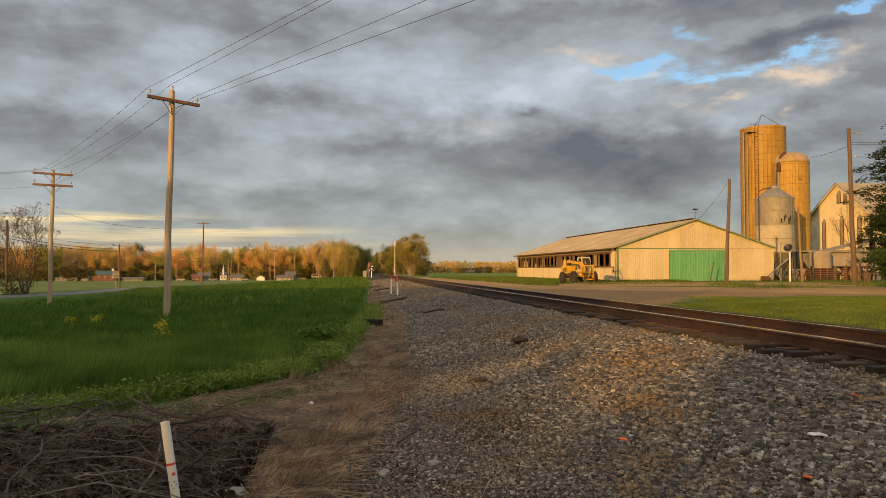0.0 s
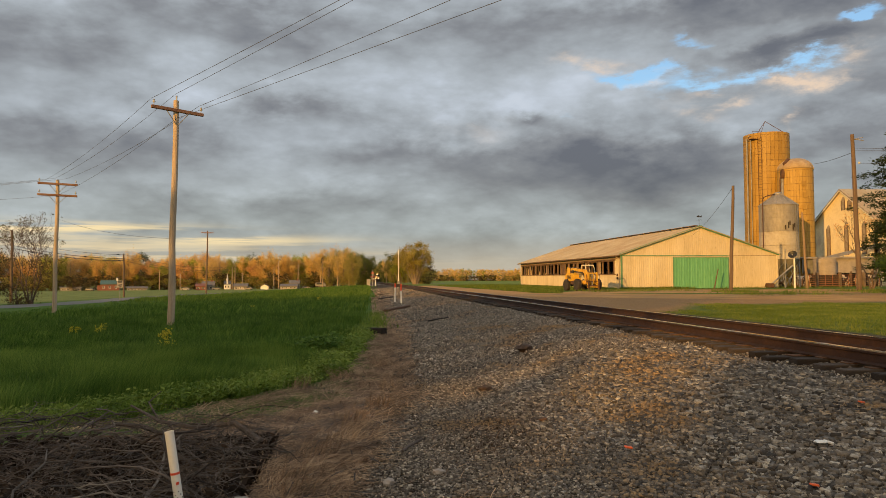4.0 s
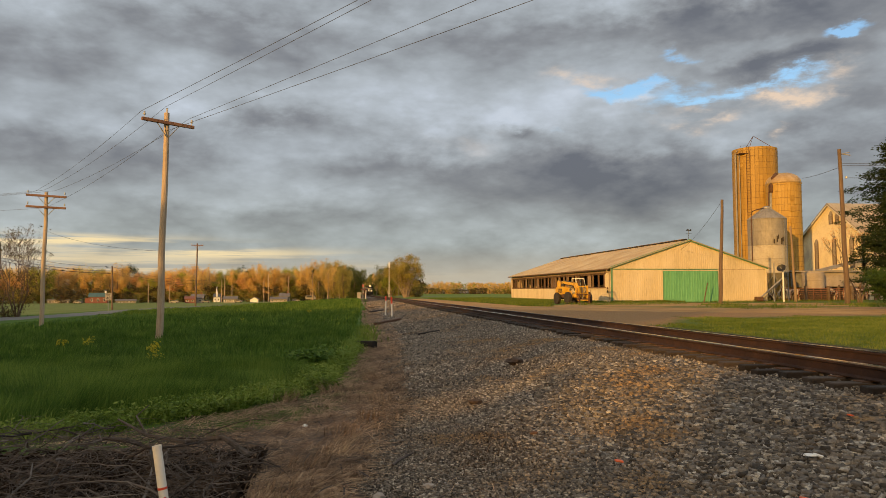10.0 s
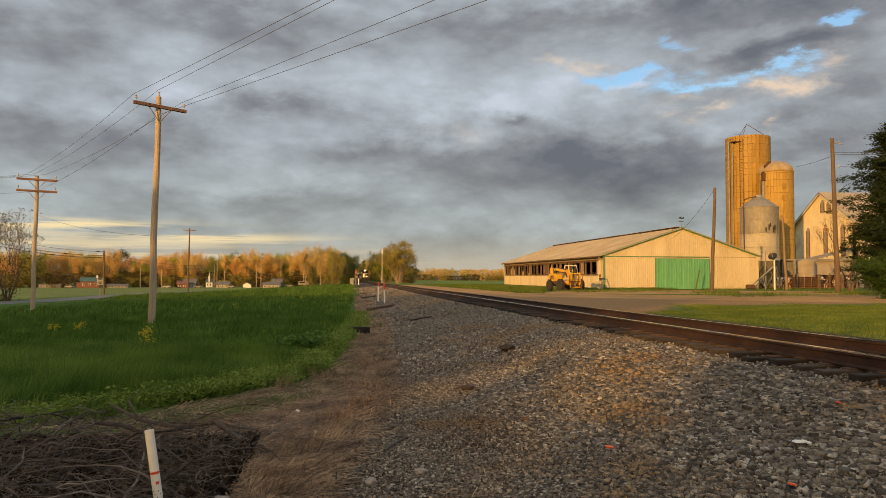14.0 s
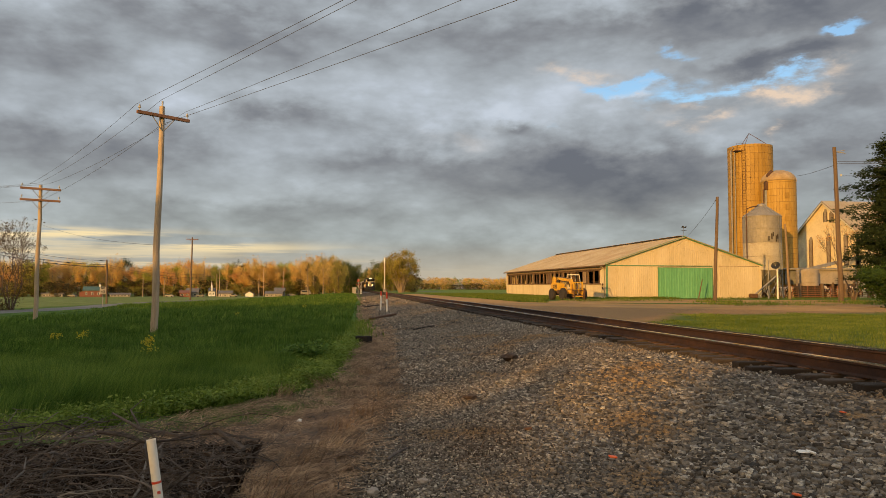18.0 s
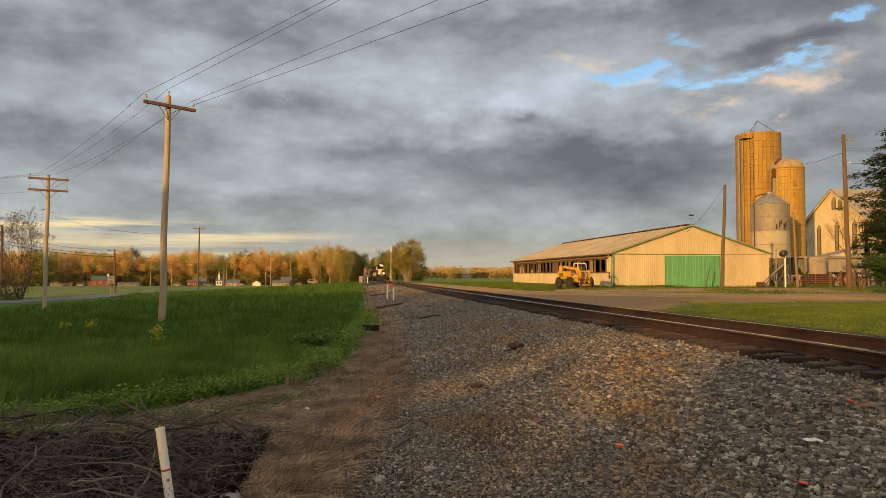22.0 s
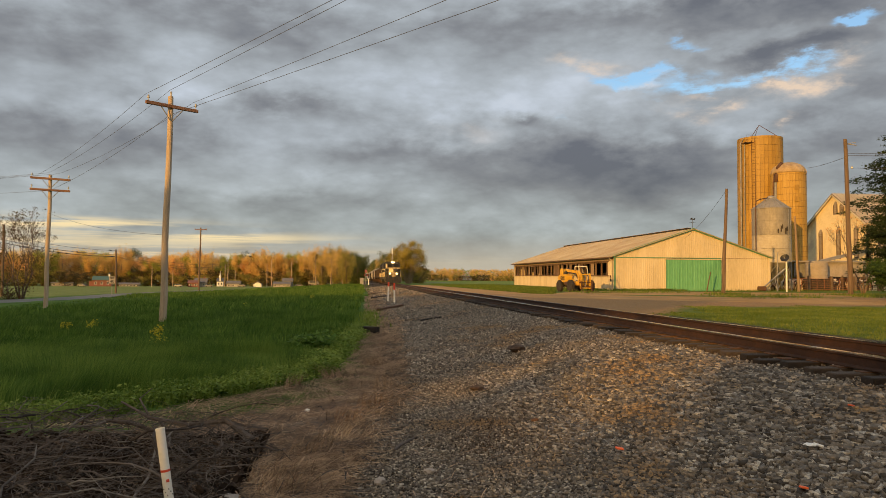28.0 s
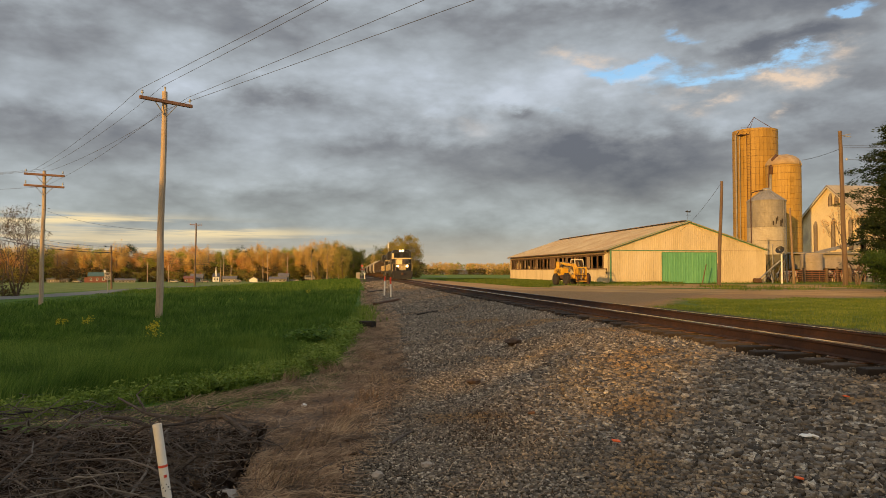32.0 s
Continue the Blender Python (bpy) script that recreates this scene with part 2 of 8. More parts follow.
TRIM_GREEN = surface("green_trim_paint", [(0.06, 0.16, 0.09), (0.10, 0.23, 0.13), (0.14, 0.28, 0.17)], 0.5, 1.0, bump=0.05)
BARE_WOOD = surface("bare_barn_board", [(0.08, 0.052, 0.032), (0.145, 0.10, 0.065), (0.23, 0.165, 0.11)], 0.85, 1.5, fine=12, vary=0.25)
# near-black: on interior surfaces the colour carries the shade indoors
DARK_IN = surface("dark_surface_and_inner_shade", [(0.03, 0.025, 0.02), (0.05, 0.04, 0.03), (0.07, 0.06, 0.05)], 0.9, 2)
RUST = surface("rusty_iron", [(0.05, 0.026, 0.016), (0.10, 0.053, 0.031), (0.17, 0.095, 0.055)], 0.85, 3, fine=20)
STAVE = surface("glazed_silo_stave", [(0.25, 0.15, 0.026), (0.37, 0.225, 0.042), (0.46, 0.30, 0.075)], 0.6, 0.5, fine=3, stretch=(1.6, 1.6, 0.3), vary=0.14, streak=(0.24, 0.125, 0.022), bump=0.3)
HOOP = surface("silo_hoop_iron", [(0.08, 0.045, 0.015), (0.13, 0.075, 0.025), (0.2, 0.12, 0.045)], 0.7, 3)
PLASTER = surface("whitewashed_barn_wall", [(0.64, 0.54, 0.34), (0.80, 0.70, 0.47), (0.85, 0.77, 0.57)], 0.8, 0.4, fine=4, streak=(0.5, 0.4, 0.3))
RAIL_SIDE = surface("rusted_rail_side", [(0.02, 0.009, 0.006), (0.036, 0.016, 0.010), (0.066, 0.03, 0.017)], 0.85, 4, fine=30)
RAIL_TOP = surface("polished_rail_head", [(0.8, 0.8, 0.8), (0.88, 0.88, 0.88), (0.94, 0.94, 0.94)], 0.13, 3, metal=1.0, bump=0.02, stretch=(30, 1, 1))
TIE = surface("creosoted_tie", [(0.014, 0.011, 0.009), (0.028, 0.021, 0.017), (0.075, 0.056, 0.042)], 0.9, 3, fine=25, vary=0.35, stretch=(0.6, 4, 4))
ASPHALT = surface("old_asphalt", [(0.10, 0.10, 0.10), (0.14, 0.14, 0.14), (0.19, 0.19, 0.185)], 0.9, 0.4, fine=12)
BARK = surface("tree_bark", [(0.07, 0.05, 0.035), (0.14, 0.10, 0.075), (0.22, 0.17, 0.13)], 0.9, 2, fine=12, stretch=(3, 3, 0.6))
TWIG = surface("dead_twig", [(0.026, 0.020, 0.016), (0.064, 0.050, 0.041), (0.155, 0.125, 0.104)], 0.9, 3, fine=20, vary=0.35)
TWIG_PALE = surface("barkless_grey_branch", [(0.07, 0.06, 0.052), (0.15, 0.13, 0.112), (0.27, 0.24, 0.205)], 0.9, 4, fine=24, vary=0.3)
BIN_STEEL = surface("chalky_bin_steel", [(0.15, 0.14, 0.12), (0.255, 0.235, 0.20), (0.36, 0.335, 0.285)], 0.6, 0.7, metal=0.15, bump=0.1, fine=5, stretch=(1, 1, 0.35), streak=(0.20, 0.165, 0.13))
BIN_PALE = surface("pale_chalked_paint", [(0.27, 0.24, 0.19), (0.40, 0.365, 0.295), (0.48, 0.44, 0.365)], 0.7, 0.6, bump=0.1, fine=4, streak=(0.26, 0.22, 0.17))
DOME_STEEL = surface("tan_weathered_dome", [(0.26, 0.18, 0.08), (0.40, 0.29, 0.15), (0.50, 0.39, 0.24)], 0.55, 0.8, metal=0.1, bump=0.1, fine=6, streak=(0.24, 0.14, 0.06))
PVC = surface("white_plastic", [(0.66, 0.63, 0.54), (0.76, 0.74, 0.66), (0.80, 0.78, 0.72)], 0.45, 8, bump=0.03)
RED = surface("red_paint", [(0.5, 0.04, 0.02), (0.62, 0.07, 0.03), (0.7, 0.12, 0.06)], 0.5, 8, bump=0.03)
ORANGE = surface("orange_plastic", [(0.75, 0.10, 0.02), (0.85, 0.14, 0.03), (0.9, 0.2, 0.06)], 0.5, 8, bump=0.1)
YELLOW = surface("faded_yellow_paint", [(0.42, 0.23, 0.02), (0.62, 0.36, 0.03), (0.72, 0.46, 0.06)], 0.5, 1.5, fine=10, bump=0.1, streak=(0.25, 0.12, 0.05))
TYRE = surface("tyre_rubber", [(0.02, 0.018, 0.016), (0.035, 0.03, 0.028), (0.06, 0.05, 0.045)], 0.85, 4)
BLACK = surface("black_paint", [(0.012, 0.012, 0.012), (0.02, 0.02, 0.02), (0.035, 0.033, 0.03)], 0.5, 2, bump=0.08)
CAR_BROWN = surface("sooty_freight_paint", [(0.025, 0.018, 0.014), (0.05, 0.034, 0.026), (0.08, 0.055, 0.04)], 0.7, 0.8)
CAR_GREY = surface("grey_hopper_paint", [(0.28, 0.27, 0.25), (0.42, 0.40, 0.37), (0.52, 0.50, 0.46)], 0.6, 0.8, streak=(0.25, 0.2, 0.16))
WHITE = surface("white_paint", [(0.68, 0.66, 0.62), (0.76, 0.75, 0.71), (0.80, 0.79, 0.76)], 0.55, 2, bump=0.05)
BRICK = surface("red_brick_wall", [(0.13, 0.055, 0.042), (0.19, 0.082, 0.062), (0.25, 0.115, 0.088)], 0.85, 2)
ROOF_TEAL = surface("teal_roof", [(0.04, 0.085, 0.08), (0.06, 0.12, 0.11), (0.09, 0.155, 0.145)], 0.7, 1)
ROOF_GREY = surface("grey_shingle", [(0.09, 0.085, 0.08), (0.14, 0.13, 0.125), (0.2, 0.19, 0.18)], 0.85, 1)
SIDING = surface("pale_siding", [(0.20, 0.185, 0.16), (0.29, 0.27, 0.235), (0.38, 0.355, 0.31)], 0.7, 1, vary=0.3)
CONCRETE = surface("stained_concrete", [(0.22, 0.19, 0.16), (0.32, 0.28, 0.24), (0.42, 0.38, 0.33)], 0.85, 0.8, streak=(0.18, 0.13, 0.09))
LEAF_GREEN = leafy("spring_leaves", (0.16, 0.18, 0.025), (0.31, 0.33, 0.05), (0.45, 0.45, 0.09))
LEAF_GOLD = leafy("budding_leaves", (0.47, 0.30, 0.09), (0.68, 0.46, 0.145), (0.80, 0.60, 0.22))
LEAF_RUSSET = leafy("russet_buds", (0.46, 0.25, 0.10), (0.67, 0.40, 0.155), (0.79, 0.53, 0.23))
LEAF_OLIVE = leafy("olive_young_leaves", (0.16, 0.14, 0.03), (0.29, 0.25, 0.06), (0.42, 0.36, 0.10))
LITTER = leafy("dead_plant_and_shade_brown", (0.015, 0.010, 0.007), (0.042, 0.028, 0.019), (0.10, 0.066, 0.043), scale=3.0)
BARN_WOOD = surface("brown_barn_board", [(0.06, 0.034, 0.018), (0.13, 0.077, 0.042), (0.23, 0.15, 0.09)], 0.85, 1.5, fine=12, vary=0.35, stretch=(2, 2, 0.6))
PALE_BARK = surface("pale_tree_bark", [(0.16, 0.12, 0.085), (0.29, 0.225, 0.165), (0.42, 0.34, 0.26)], 0.9, 2, fine=12, stretch=(3, 3, 0.6))
LEAF_DOME = leafy("olive_gold_leaves", (0.22, 0.17, 0.035), (0.38, 0.31, 0.07), (0.54, 0.46, 0.13))
LEAF_BROWN = leafy("brown_twig_leaves", (0.06, 0.045, 0.02), (0.11, 0.085, 0.035), (0.17, 0.14, 0.06))
LEAF_PINE = leafy("conifer_needles", (0.018, 0.03, 0.012), (0.035, 0.055, 0.02), (0.06, 0.085, 0.03))
LEAF_BUSH = leafy("bush_leaves", (0.026, 0.05, 0.011), (0.05, 0.09, 0.017), (0.085, 0.14, 0.03))
GRASS_FIELD = leafy("field_grass", (0.038, 0.085, 0.014), (0.092, 0.172, 0.026), (0.21, 0.295, 0.056), scale=0.9)
GRASS_WEED = leafy("roadside_weeds", (0.07, 0.12, 0.018), (0.15, 0.225, 0.032), (0.28, 0.345, 0.068), scale=1.5)
LEAF_DEEP = leafy("deep_green_leaves", (0.05, 0.065, 0.016), (0.10, 0.12, 0.028), (0.18, 0.19, 0.05))
STRAW = leafy("dry_straw", (0.12, 0.075, 0.046), (0.36, 0.24, 0.145), (0.72, 0.52, 0.33), scale=2.0)
FLOWER = leafy("yellow_blossom", (0.5, 0.42, 0.03), (0.62, 0.55, 0.05), (0.7, 0.63, 0.1))


# ---- mesh helpers ----
class Shape:
    """Collects vertices and faces for one mesh."""

    def __init__(self):
        self.v, self.f = [], []

    def add(self, verts, faces):
        o = len(self.v)
        self.v.extend([tuple(p) for p in verts])
        self.f.extend([tuple(i + o for i in q) for q in faces])
        return self

    def box(self, c, s, rot=None, bevel=0.0):
        """A box of size s round c, its long edges chamfered by bevel."""
        hx, hy, hz = s[0] / 2, s[1] / 2, s[2] / 2
        b = min(bevel, hx * 0.45, hy * 0.45, hz * 0.45)
        if b <= 0:
            p = [(x, y, z) for z in (-hz, hz) for x, y in ((-hx, -hy), (hx, -hy), (hx, hy), (-hx, hy))]
            q = [(3, 2, 1, 0), (4, 5, 6, 7), (0, 1, 5, 4), (1, 2, 6, 5), (2, 3, 7, 6), (3, 0, 4, 7)]
        else:
            p, q = [], []
            for z, i in ((-hz, b), (-hz + b, 0), (hz - b, 0), (hz, b)):
                x, y = hx - i, hy - i
                p += [(-x + b, -y, z), (x - b, -y, z), (x, -y + b, z), (x, y - b, z), (x - b, y, z), (-x + b, y, z), (-x, y - b, z), (-x, -y + b, z)]
            q = [tuple(range(7, -1, -1)), tuple(range(24, 32))]
            for r in range(3):
                q += [(r * 8 + i, r * 8 + (i + 1) % 8, r * 8 + 8 + (i + 1) % 8, r * 8 + 8 + i) for i in range(8)]
        m = Matrix.Translation(c) @ (rot.to_4x4() if rot is not None else Matrix.Identity(4))
        return self.add([m @ Vector(a) for a in p], q)

    def tube(self, pts, radii, n=8, caps=True):
        """A tube through the points."""
        pts = [Vector(p) for p in pts]
        if not isinstance(radii, (list, tuple)):
            radii = [radii] * len(pts)
        ring, o = [], len(self.v)
        for i, p in enumerate(pts):
            d = (pts[min(i + 1, len(pts) - 1)] - pts[max(i - 1, 0)]).normalized()
            a = d.cross(Vector((0, 0, 1)) if abs(d.z) < 0.9 else Vector((1, 0, 0))).normalized()
            b = d.cross(a)
            ring += [p + (a * math.cos(2 * math.pi * j / n) + b * math.sin(2 * math.pi * j / n)) * radii[i] for j in range(n)]
        q = []
        for i in range(len(pts) - 1):
            q += [(i * n + j, i * n + (j + 1) % n, (i + 1) * n + (j + 1) % n, (i + 1) * n + j) for j in range(n)]
        if caps:
            q += [tuple(range(n - 1, -1, -1)), tuple((len(pts) - 1) * n + j for j in range(n))]
        return self.add(ring, q)

    def lathe(self, profile, n=24, c=(0, 0, 0), axis="z"):
        """A turned form: profile is (radius, height) from low to high."""
        ring = []
        for r, h in profile:
            for j in range(n):
                a = 2 * math.pi * j / n
                p = (r * math.cos(a), r * math.sin(a), h)
                if axis == "y":
                    p = (p[0], p[2], p[1])
                elif axis == "x":
                    p = (p[2], p[0], p[1])
                ring.append((p[0] + c[0], p[1] + c[1], p[2] + c[2]))
        q = []
        for i in range(len(profile) - 1):
            q += [(i * n + j, i * n + (j + 1) % n, (i + 1) * n + (j + 1) % n, (i + 1) * n + j) for j in range(n)]
        q += [tuple(range(n - 1, -1, -1)), tuple((len(profile) - 1) * n + j for j in range(n))]
        return self.add(ring, q)

    def extrude(self, outline, a, b, axis="y"):
        """An outline in two axes carried from a to b along the third."""
        n = len(outline)
        put = {"y": lambda u, w, s: (u, s, w), "x": lambda u, w, s: (s, u, w), "z": lambda u, w, s: (u, w, s)}[axis]
        p = [put(u, w, s) for s in (a, b) for u, w in outline]
        q = [tuple(range(n)), tuple(range(2 * n - 1, n - 1, -1))] + [(i, i + n, (i + 1) % n + n, (i + 1) % n) for i in range(n)]
        return self.add(p, q)


def mesh_of(shape, material, smooth=False, name="mesh"):
    me = bpy.data.meshes.new(name)
    me.from_pydata(shape.v, [], shape.f)
    me.materials.append(material)
    if smooth:
        me.polygons.foreach_set("use_smooth", [True] * len(me.polygons))
    me.update()
    return me


def part(name, shape, material, parent=None, label="", smooth=False, at=None, kind=""):
    """One mesh object under a thing or a part; shape may be a ready mesh."""
    me = shape if isinstance(shape, bpy.types.Mesh) else mesh_of(shape, material, smooth, name)
    ob = new(name, me)
    if parent is not None:
        ob.parent = parent
    if at is not None:
        ob.matrix_basis = at if isinstance(at, Matrix) else Matrix.Translation(at)
    return tagged(ob, label=label, kind=kind)


def thing(name, m, label, category, group="", kind=""):
    ob = new(name)
    ob.empty_display_size = 0.2
    ob.matrix_basis = m if isinstance(m, Matrix) else Matrix.Translation(m)
    return tagged(ob, label, category, group, kind)


def arrays_mesh(name, verts, faces_flat, per_face, material, smooth=False):
    """A mesh from numpy arrays with a fixed count of corners per face."""
    me = bpy.data.meshes.new(name)
    nf = len(faces_flat) // per_face
    me.vertices.add(len(verts))
    me.vertices.foreach_set("co", np.asarray(verts, dtype=np.float32).ravel())
    me.loops.add(len(faces_flat))
    me.loops.foreach_set("vertex_index", np.asarray(faces_flat, dtype=np.int32))
    me.polygons.add(nf)
    me.polygons.foreach_set("loop_start", np.arange(nf, dtype=np.int32) * per_face)
    me.polygons.foreach_set("loop_total", np.full(nf, per_face, dtype=np.int32))
    me.materials.append(material)
    if smooth:
        me.polygons.foreach_set("use_smooth", [True] * nf)
    me.update(calc_edges=True)
    me.validate()
    return me


rng = np.random.default_rng(7)


# ---- the ground ----
TRACK_X, GAUGE_HALF, RAIL_Z = 7.28, 0.755, 0.77


def sstep(a, b, x):
    t = np.clip((x - a) / (b - a), 0, 1)
    return t * t * (3 - 2 * t)


def edge_x(y):
    """Where the field's grass ends and the bare strip by the track begins."""
    return np.interp(y, [-50, 2, 7.6, 8.3, 9.3, 10.6, 13.2, 20, 28, 60, 120, 400], [-9.0, -7.6, -6.2, -4.2, -2.9, -1.7, -0.5, 0.0, 0.3, 0.6, 1.3, 1.5])


def gravel_x(y):
    """Where the bare soil gives way to the crushed stone of the railway bank."""
    return np.interp(y, [3, 5.5, 7.5, 10, 14, 18, 26, 60], [-0.45, -0.15, 0.28, 0.73, 1.0, 1.2, 1.5, 1.6])


def ground_z(x, y):
    x, y = np.asarray(x, dtype=float), np.asarray(y, dtype=float)
    left = np.interp(x, [-400, -60, -25, -12, -4, -0.5, 1.0, 2.4, 3.6, 4.6, 5.25, 6.0, 6.3], [-0.4, -0.4, -0.38, -0.12, 0.0, 0.02, 0.07, 0.19, 0.33, 0.445, 0.47, 0.475, 0.505])
    right = np.interp(x, [9.35, 9.9, 10.8, 14, 30, 60, 400], [0.505, 0.49, 0.48, 0.52, 0.62, 0.66, 0.66])
    z = np.where(x < TRACK_X, left, right)
    far = sstep(90, 280, y) * sstep(1.5, -25, x) * 0.95 + sstep(-10, -70, x) * sstep(60, 250, y) * 0.2
    wob = 0.035 * np.sin(x * 1.3 + 0.7 * y) * np.sin(y * 0.9 - x * 0.4) * sstep(0.4, -1.0, x) + 0.02 * np.sin(x * 2.9 + 1.1) * np.sin(y * 2.1)
    rut = 0.05 * np.exp(-((x - 2.2 - 0.05 * y) / 0.35) ** 2) * sstep(40, 10, y)
    return z - far + wob * sstep(5.0, 4.2, np.abs(x - TRACK_X + 4.0) * 0 + x) - rut * (x < 5)


def ground_material():
    m = bpy.data.materials.new("field_and_trackside_soil")
    m.use_nodes = True
    k = Nodes(m.node_tree)
    vec = k.add("ShaderNodeTexCoord").outputs["Object"]
    x, y, z = k.split(vec)
    n1 = k.noise(vec, 0.35, 5, 0.6)
    n2 = k.noise(vec, 2.2, 5, 0.6)
    n3 = k.noise(vec, 14.0, 4, 0.65)
    n4 = k.noise(vec, 60.0, 3, 0.6)
    grain = k.math("ADD", k.math("MULTIPLY", n3, 0.5), k.math("MULTIPLY", n4, 0.5))
    soil = k.ramp(k.math("ADD", k.math("MULTIPLY", n2, 0.5), k.math("MULTIPLY", grain, 0.5)), [(0.32, (0.085, 0.064, 0.048)), (0.5, (0.205, 0.15, 0.11)), (0.68, (0.38, 0.28, 0.20))])
    straw = k.ramp(n3, [(0.35, (0.15, 0.10, 0.068)), (0.6, (0.33, 0.225, 0.15))])
    soil = k.mix(k.smooth(n2, 0.48, 0.62), soil, straw)
    vor = k.add("ShaderNodeTexVoronoi")
    k.put(vor.inputs["Vector"], vec)
    vor.inputs["Scale"].default_value = 16.0
    pebble = k.ramp(vor.outputs["Color"], [(0.2, (0.032, 0.027, 0.022)), (0.5, (0.115, 0.096, 0.077)), (0.85, (0.28, 0.235, 0.185))])
    pebble = k.mix(k.math("MULTIPLY", k.smooth(n2, 0.5, 0.68), 0.5), pebble, (0.26, 0.17, 0.09))
    # shade in the gaps between pebbles, put into the colour as near-black
    pebble = k.mix(k.smooth(vor.outputs["Distance"], 0.30, 0.65), pebble, (0.02, 0.017, 0.014))
    grass = k.ramp(k.math("ADD", k.math("MULTIPLY", n1, 0.6), k.math("MULTIPLY", n3, 0.4)), [(0.35, (0.04, 0.082, 0.014)), (0.5, (0.075, 0.14, 0.024)), (0.66, (0.12, 0.19, 0.036))])
    lawn = k.ramp(k.math("ADD", k.math("MULTIPLY", n2, 0.6), k.math("MULTIPLY", n3, 0.4)), [(0.35, (0.06, 0.095, 0.016)), (0.5, (0.10, 0.145, 0.026)), (0.66, (0.16, 0.19, 0.04))])
    pale = k.ramp(n1, [(0.35, (0.13, 0.17, 0.045)), (0.65, (0.20, 0.23, 0.075))])
    wob = k.math("ADD", k.math("MULTIPLY", k.math("SUBTRACT", n2, 0.5), 1.6), k.math("MULTIPLY", k.math("SUBTRACT", n3, 0.5), 0.6))
    xw = k.math("ADD", x, wob)
    # from the track out: ballast, bare strip, grass
    toe = k.math("ADD", k.math("MULTIPLY", k.smooth(y, 9.0, 26.0), 0.75), k.math("MULTIPLY", k.smooth(y, 3.5, 10.5), 1.2))
    col = k.mix(k.smooth(k.math("SUBTRACT", xw, toe), -0.80, -0.05), soil, pebble)
    # the field's edge swings away to the left close by
    bend = k.math("ADD", k.math("MULTIPLY", k.math("EXPONENT", k.math("MULTIPLY", k.math("SUBTRACT", y, 8.0), -0.55)), -3.6), 0.35)
    drift = k.math("MULTIPLY", k.smooth(y, 15.0, 90.0), 1.0)
    edge = k.math("ADD", k.math("MAXIMUM", bend, -9.0), drift)
    col = k.mix(k.smooth(k.math("SUBTRACT", xw, edge), 0.25, -0.25), col, grass)
    # pale meadow beyond the lane
    col = k.mix(k.smooth(k.math("ADD", k.math("ADD", x, k.math("MULTIPLY", k.math("SUBTRACT", y, 90.0), -0.10)), 30.0), 0.0, -3.0), col, pale)
    right = k.mix(k.smooth(k.math("ADD", x, k.math("MULTIPLY", wob, 0.6)), 10.6, 11.4), pebble, lawn)
    right = k.mix(k.smooth(y, 140.0, 220.0), right, k.ramp(n1, [(0.35, (0.12, 0.175, 0.03)), (0.65, (0.21, 0.26, 0.055))]))
    verge = k.math("MULTIPLY", k.smooth(k.math("SUBTRACT", k.math("ADD", y, k.math("MULTIPLY", wob, 2.5)), k.math("MULTIPLY", k.smooth(x, 10.6, 15.5), 6.0)), 24.5, 27.0), k.smooth(y, 130.0, 110.0))
    right = k.mix(k.math("MULTIPLY", verge, k.math("MAXIMUM", k.smooth(xw, 14.0, 12.5), k.math("MULTIPLY", k.smooth(y, 52.0, 46.0), k.smooth(x, 44.0, 36.0)))), right, k.ramp(n3, [(0.35, (0.22, 0.125, 0.055)), (0.65, (0.40, 0.25, 0.12))]))
    col = k.mix(k.smooth(x, 9.0, 9.2), col, right)
    p = k.add("ShaderNodeBsdfPrincipled")
    k.put(p.inputs["Base Color"], col)
    p.inputs["Roughness"].default_value = 0.95
    p.inputs["Specular IOR Level"].default_value = 0.1
    b = k.add("ShaderNodeBump")
    b.inputs["Strength"].default_value, b.inputs["Distance"].default_value = 0.7, 0.05
    k.put(b.inputs["Height"], k.math("ADD", k.math("MULTIPLY", n3, 0.6), k.math("SUBTRACT", k.math("MULTIPLY", n4, 0.3), k.math("MULTIPLY", vor.outputs["Distance"], 0.5))))
    k.put(p.inputs["Normal"], b.outputs[0])
    k.l.new(p.outputs[0], k.add("ShaderNodeOutputMaterial").inputs[0])
    return m


def make_ground():
    xs = np.concatenate([[-3000, -1200, -600, -350, -220, -150, -110, -80], np.arange(-60, -12, 2.0), np.arange(-12, 12, 0.25), np.arange(12, 60, 2.0), [60, 90, 130, 200, 320, 600, 1200, 3000]])
    ys = np.concatenate([[-3000, -800, -300, -150, -80, -40, -20], np.arange(-10, 30, 0.25), np.arange(30, 60, 1.0), np.arange(60, 150, 3.0), np.arange(150, 330, 10.0), [330, 420, 600, 900, 1500, 3000]])
    gx, gy = np.meshgrid(xs, ys, indexing="ij")
    v = np.stack([gx, gy, ground_z(gx, gy)], -1).reshape(-1, 3)
    ny = len(ys)
    i, j = np.meshgrid(np.arange(len(xs) - 1), np.arange(ny - 1), indexing="ij")
    a = (i * ny + j).ravel()
    q = np.stack([a, a + ny, a + ny + 1, a + 1], -1).ravel()
    ob = new("ground", arrays_mesh("ground", v, q, 4, ground_material(), True))
    tagged(ob, "green field, bare trackside soil and grey gravel", "ground", kind="structure")


make_ground()


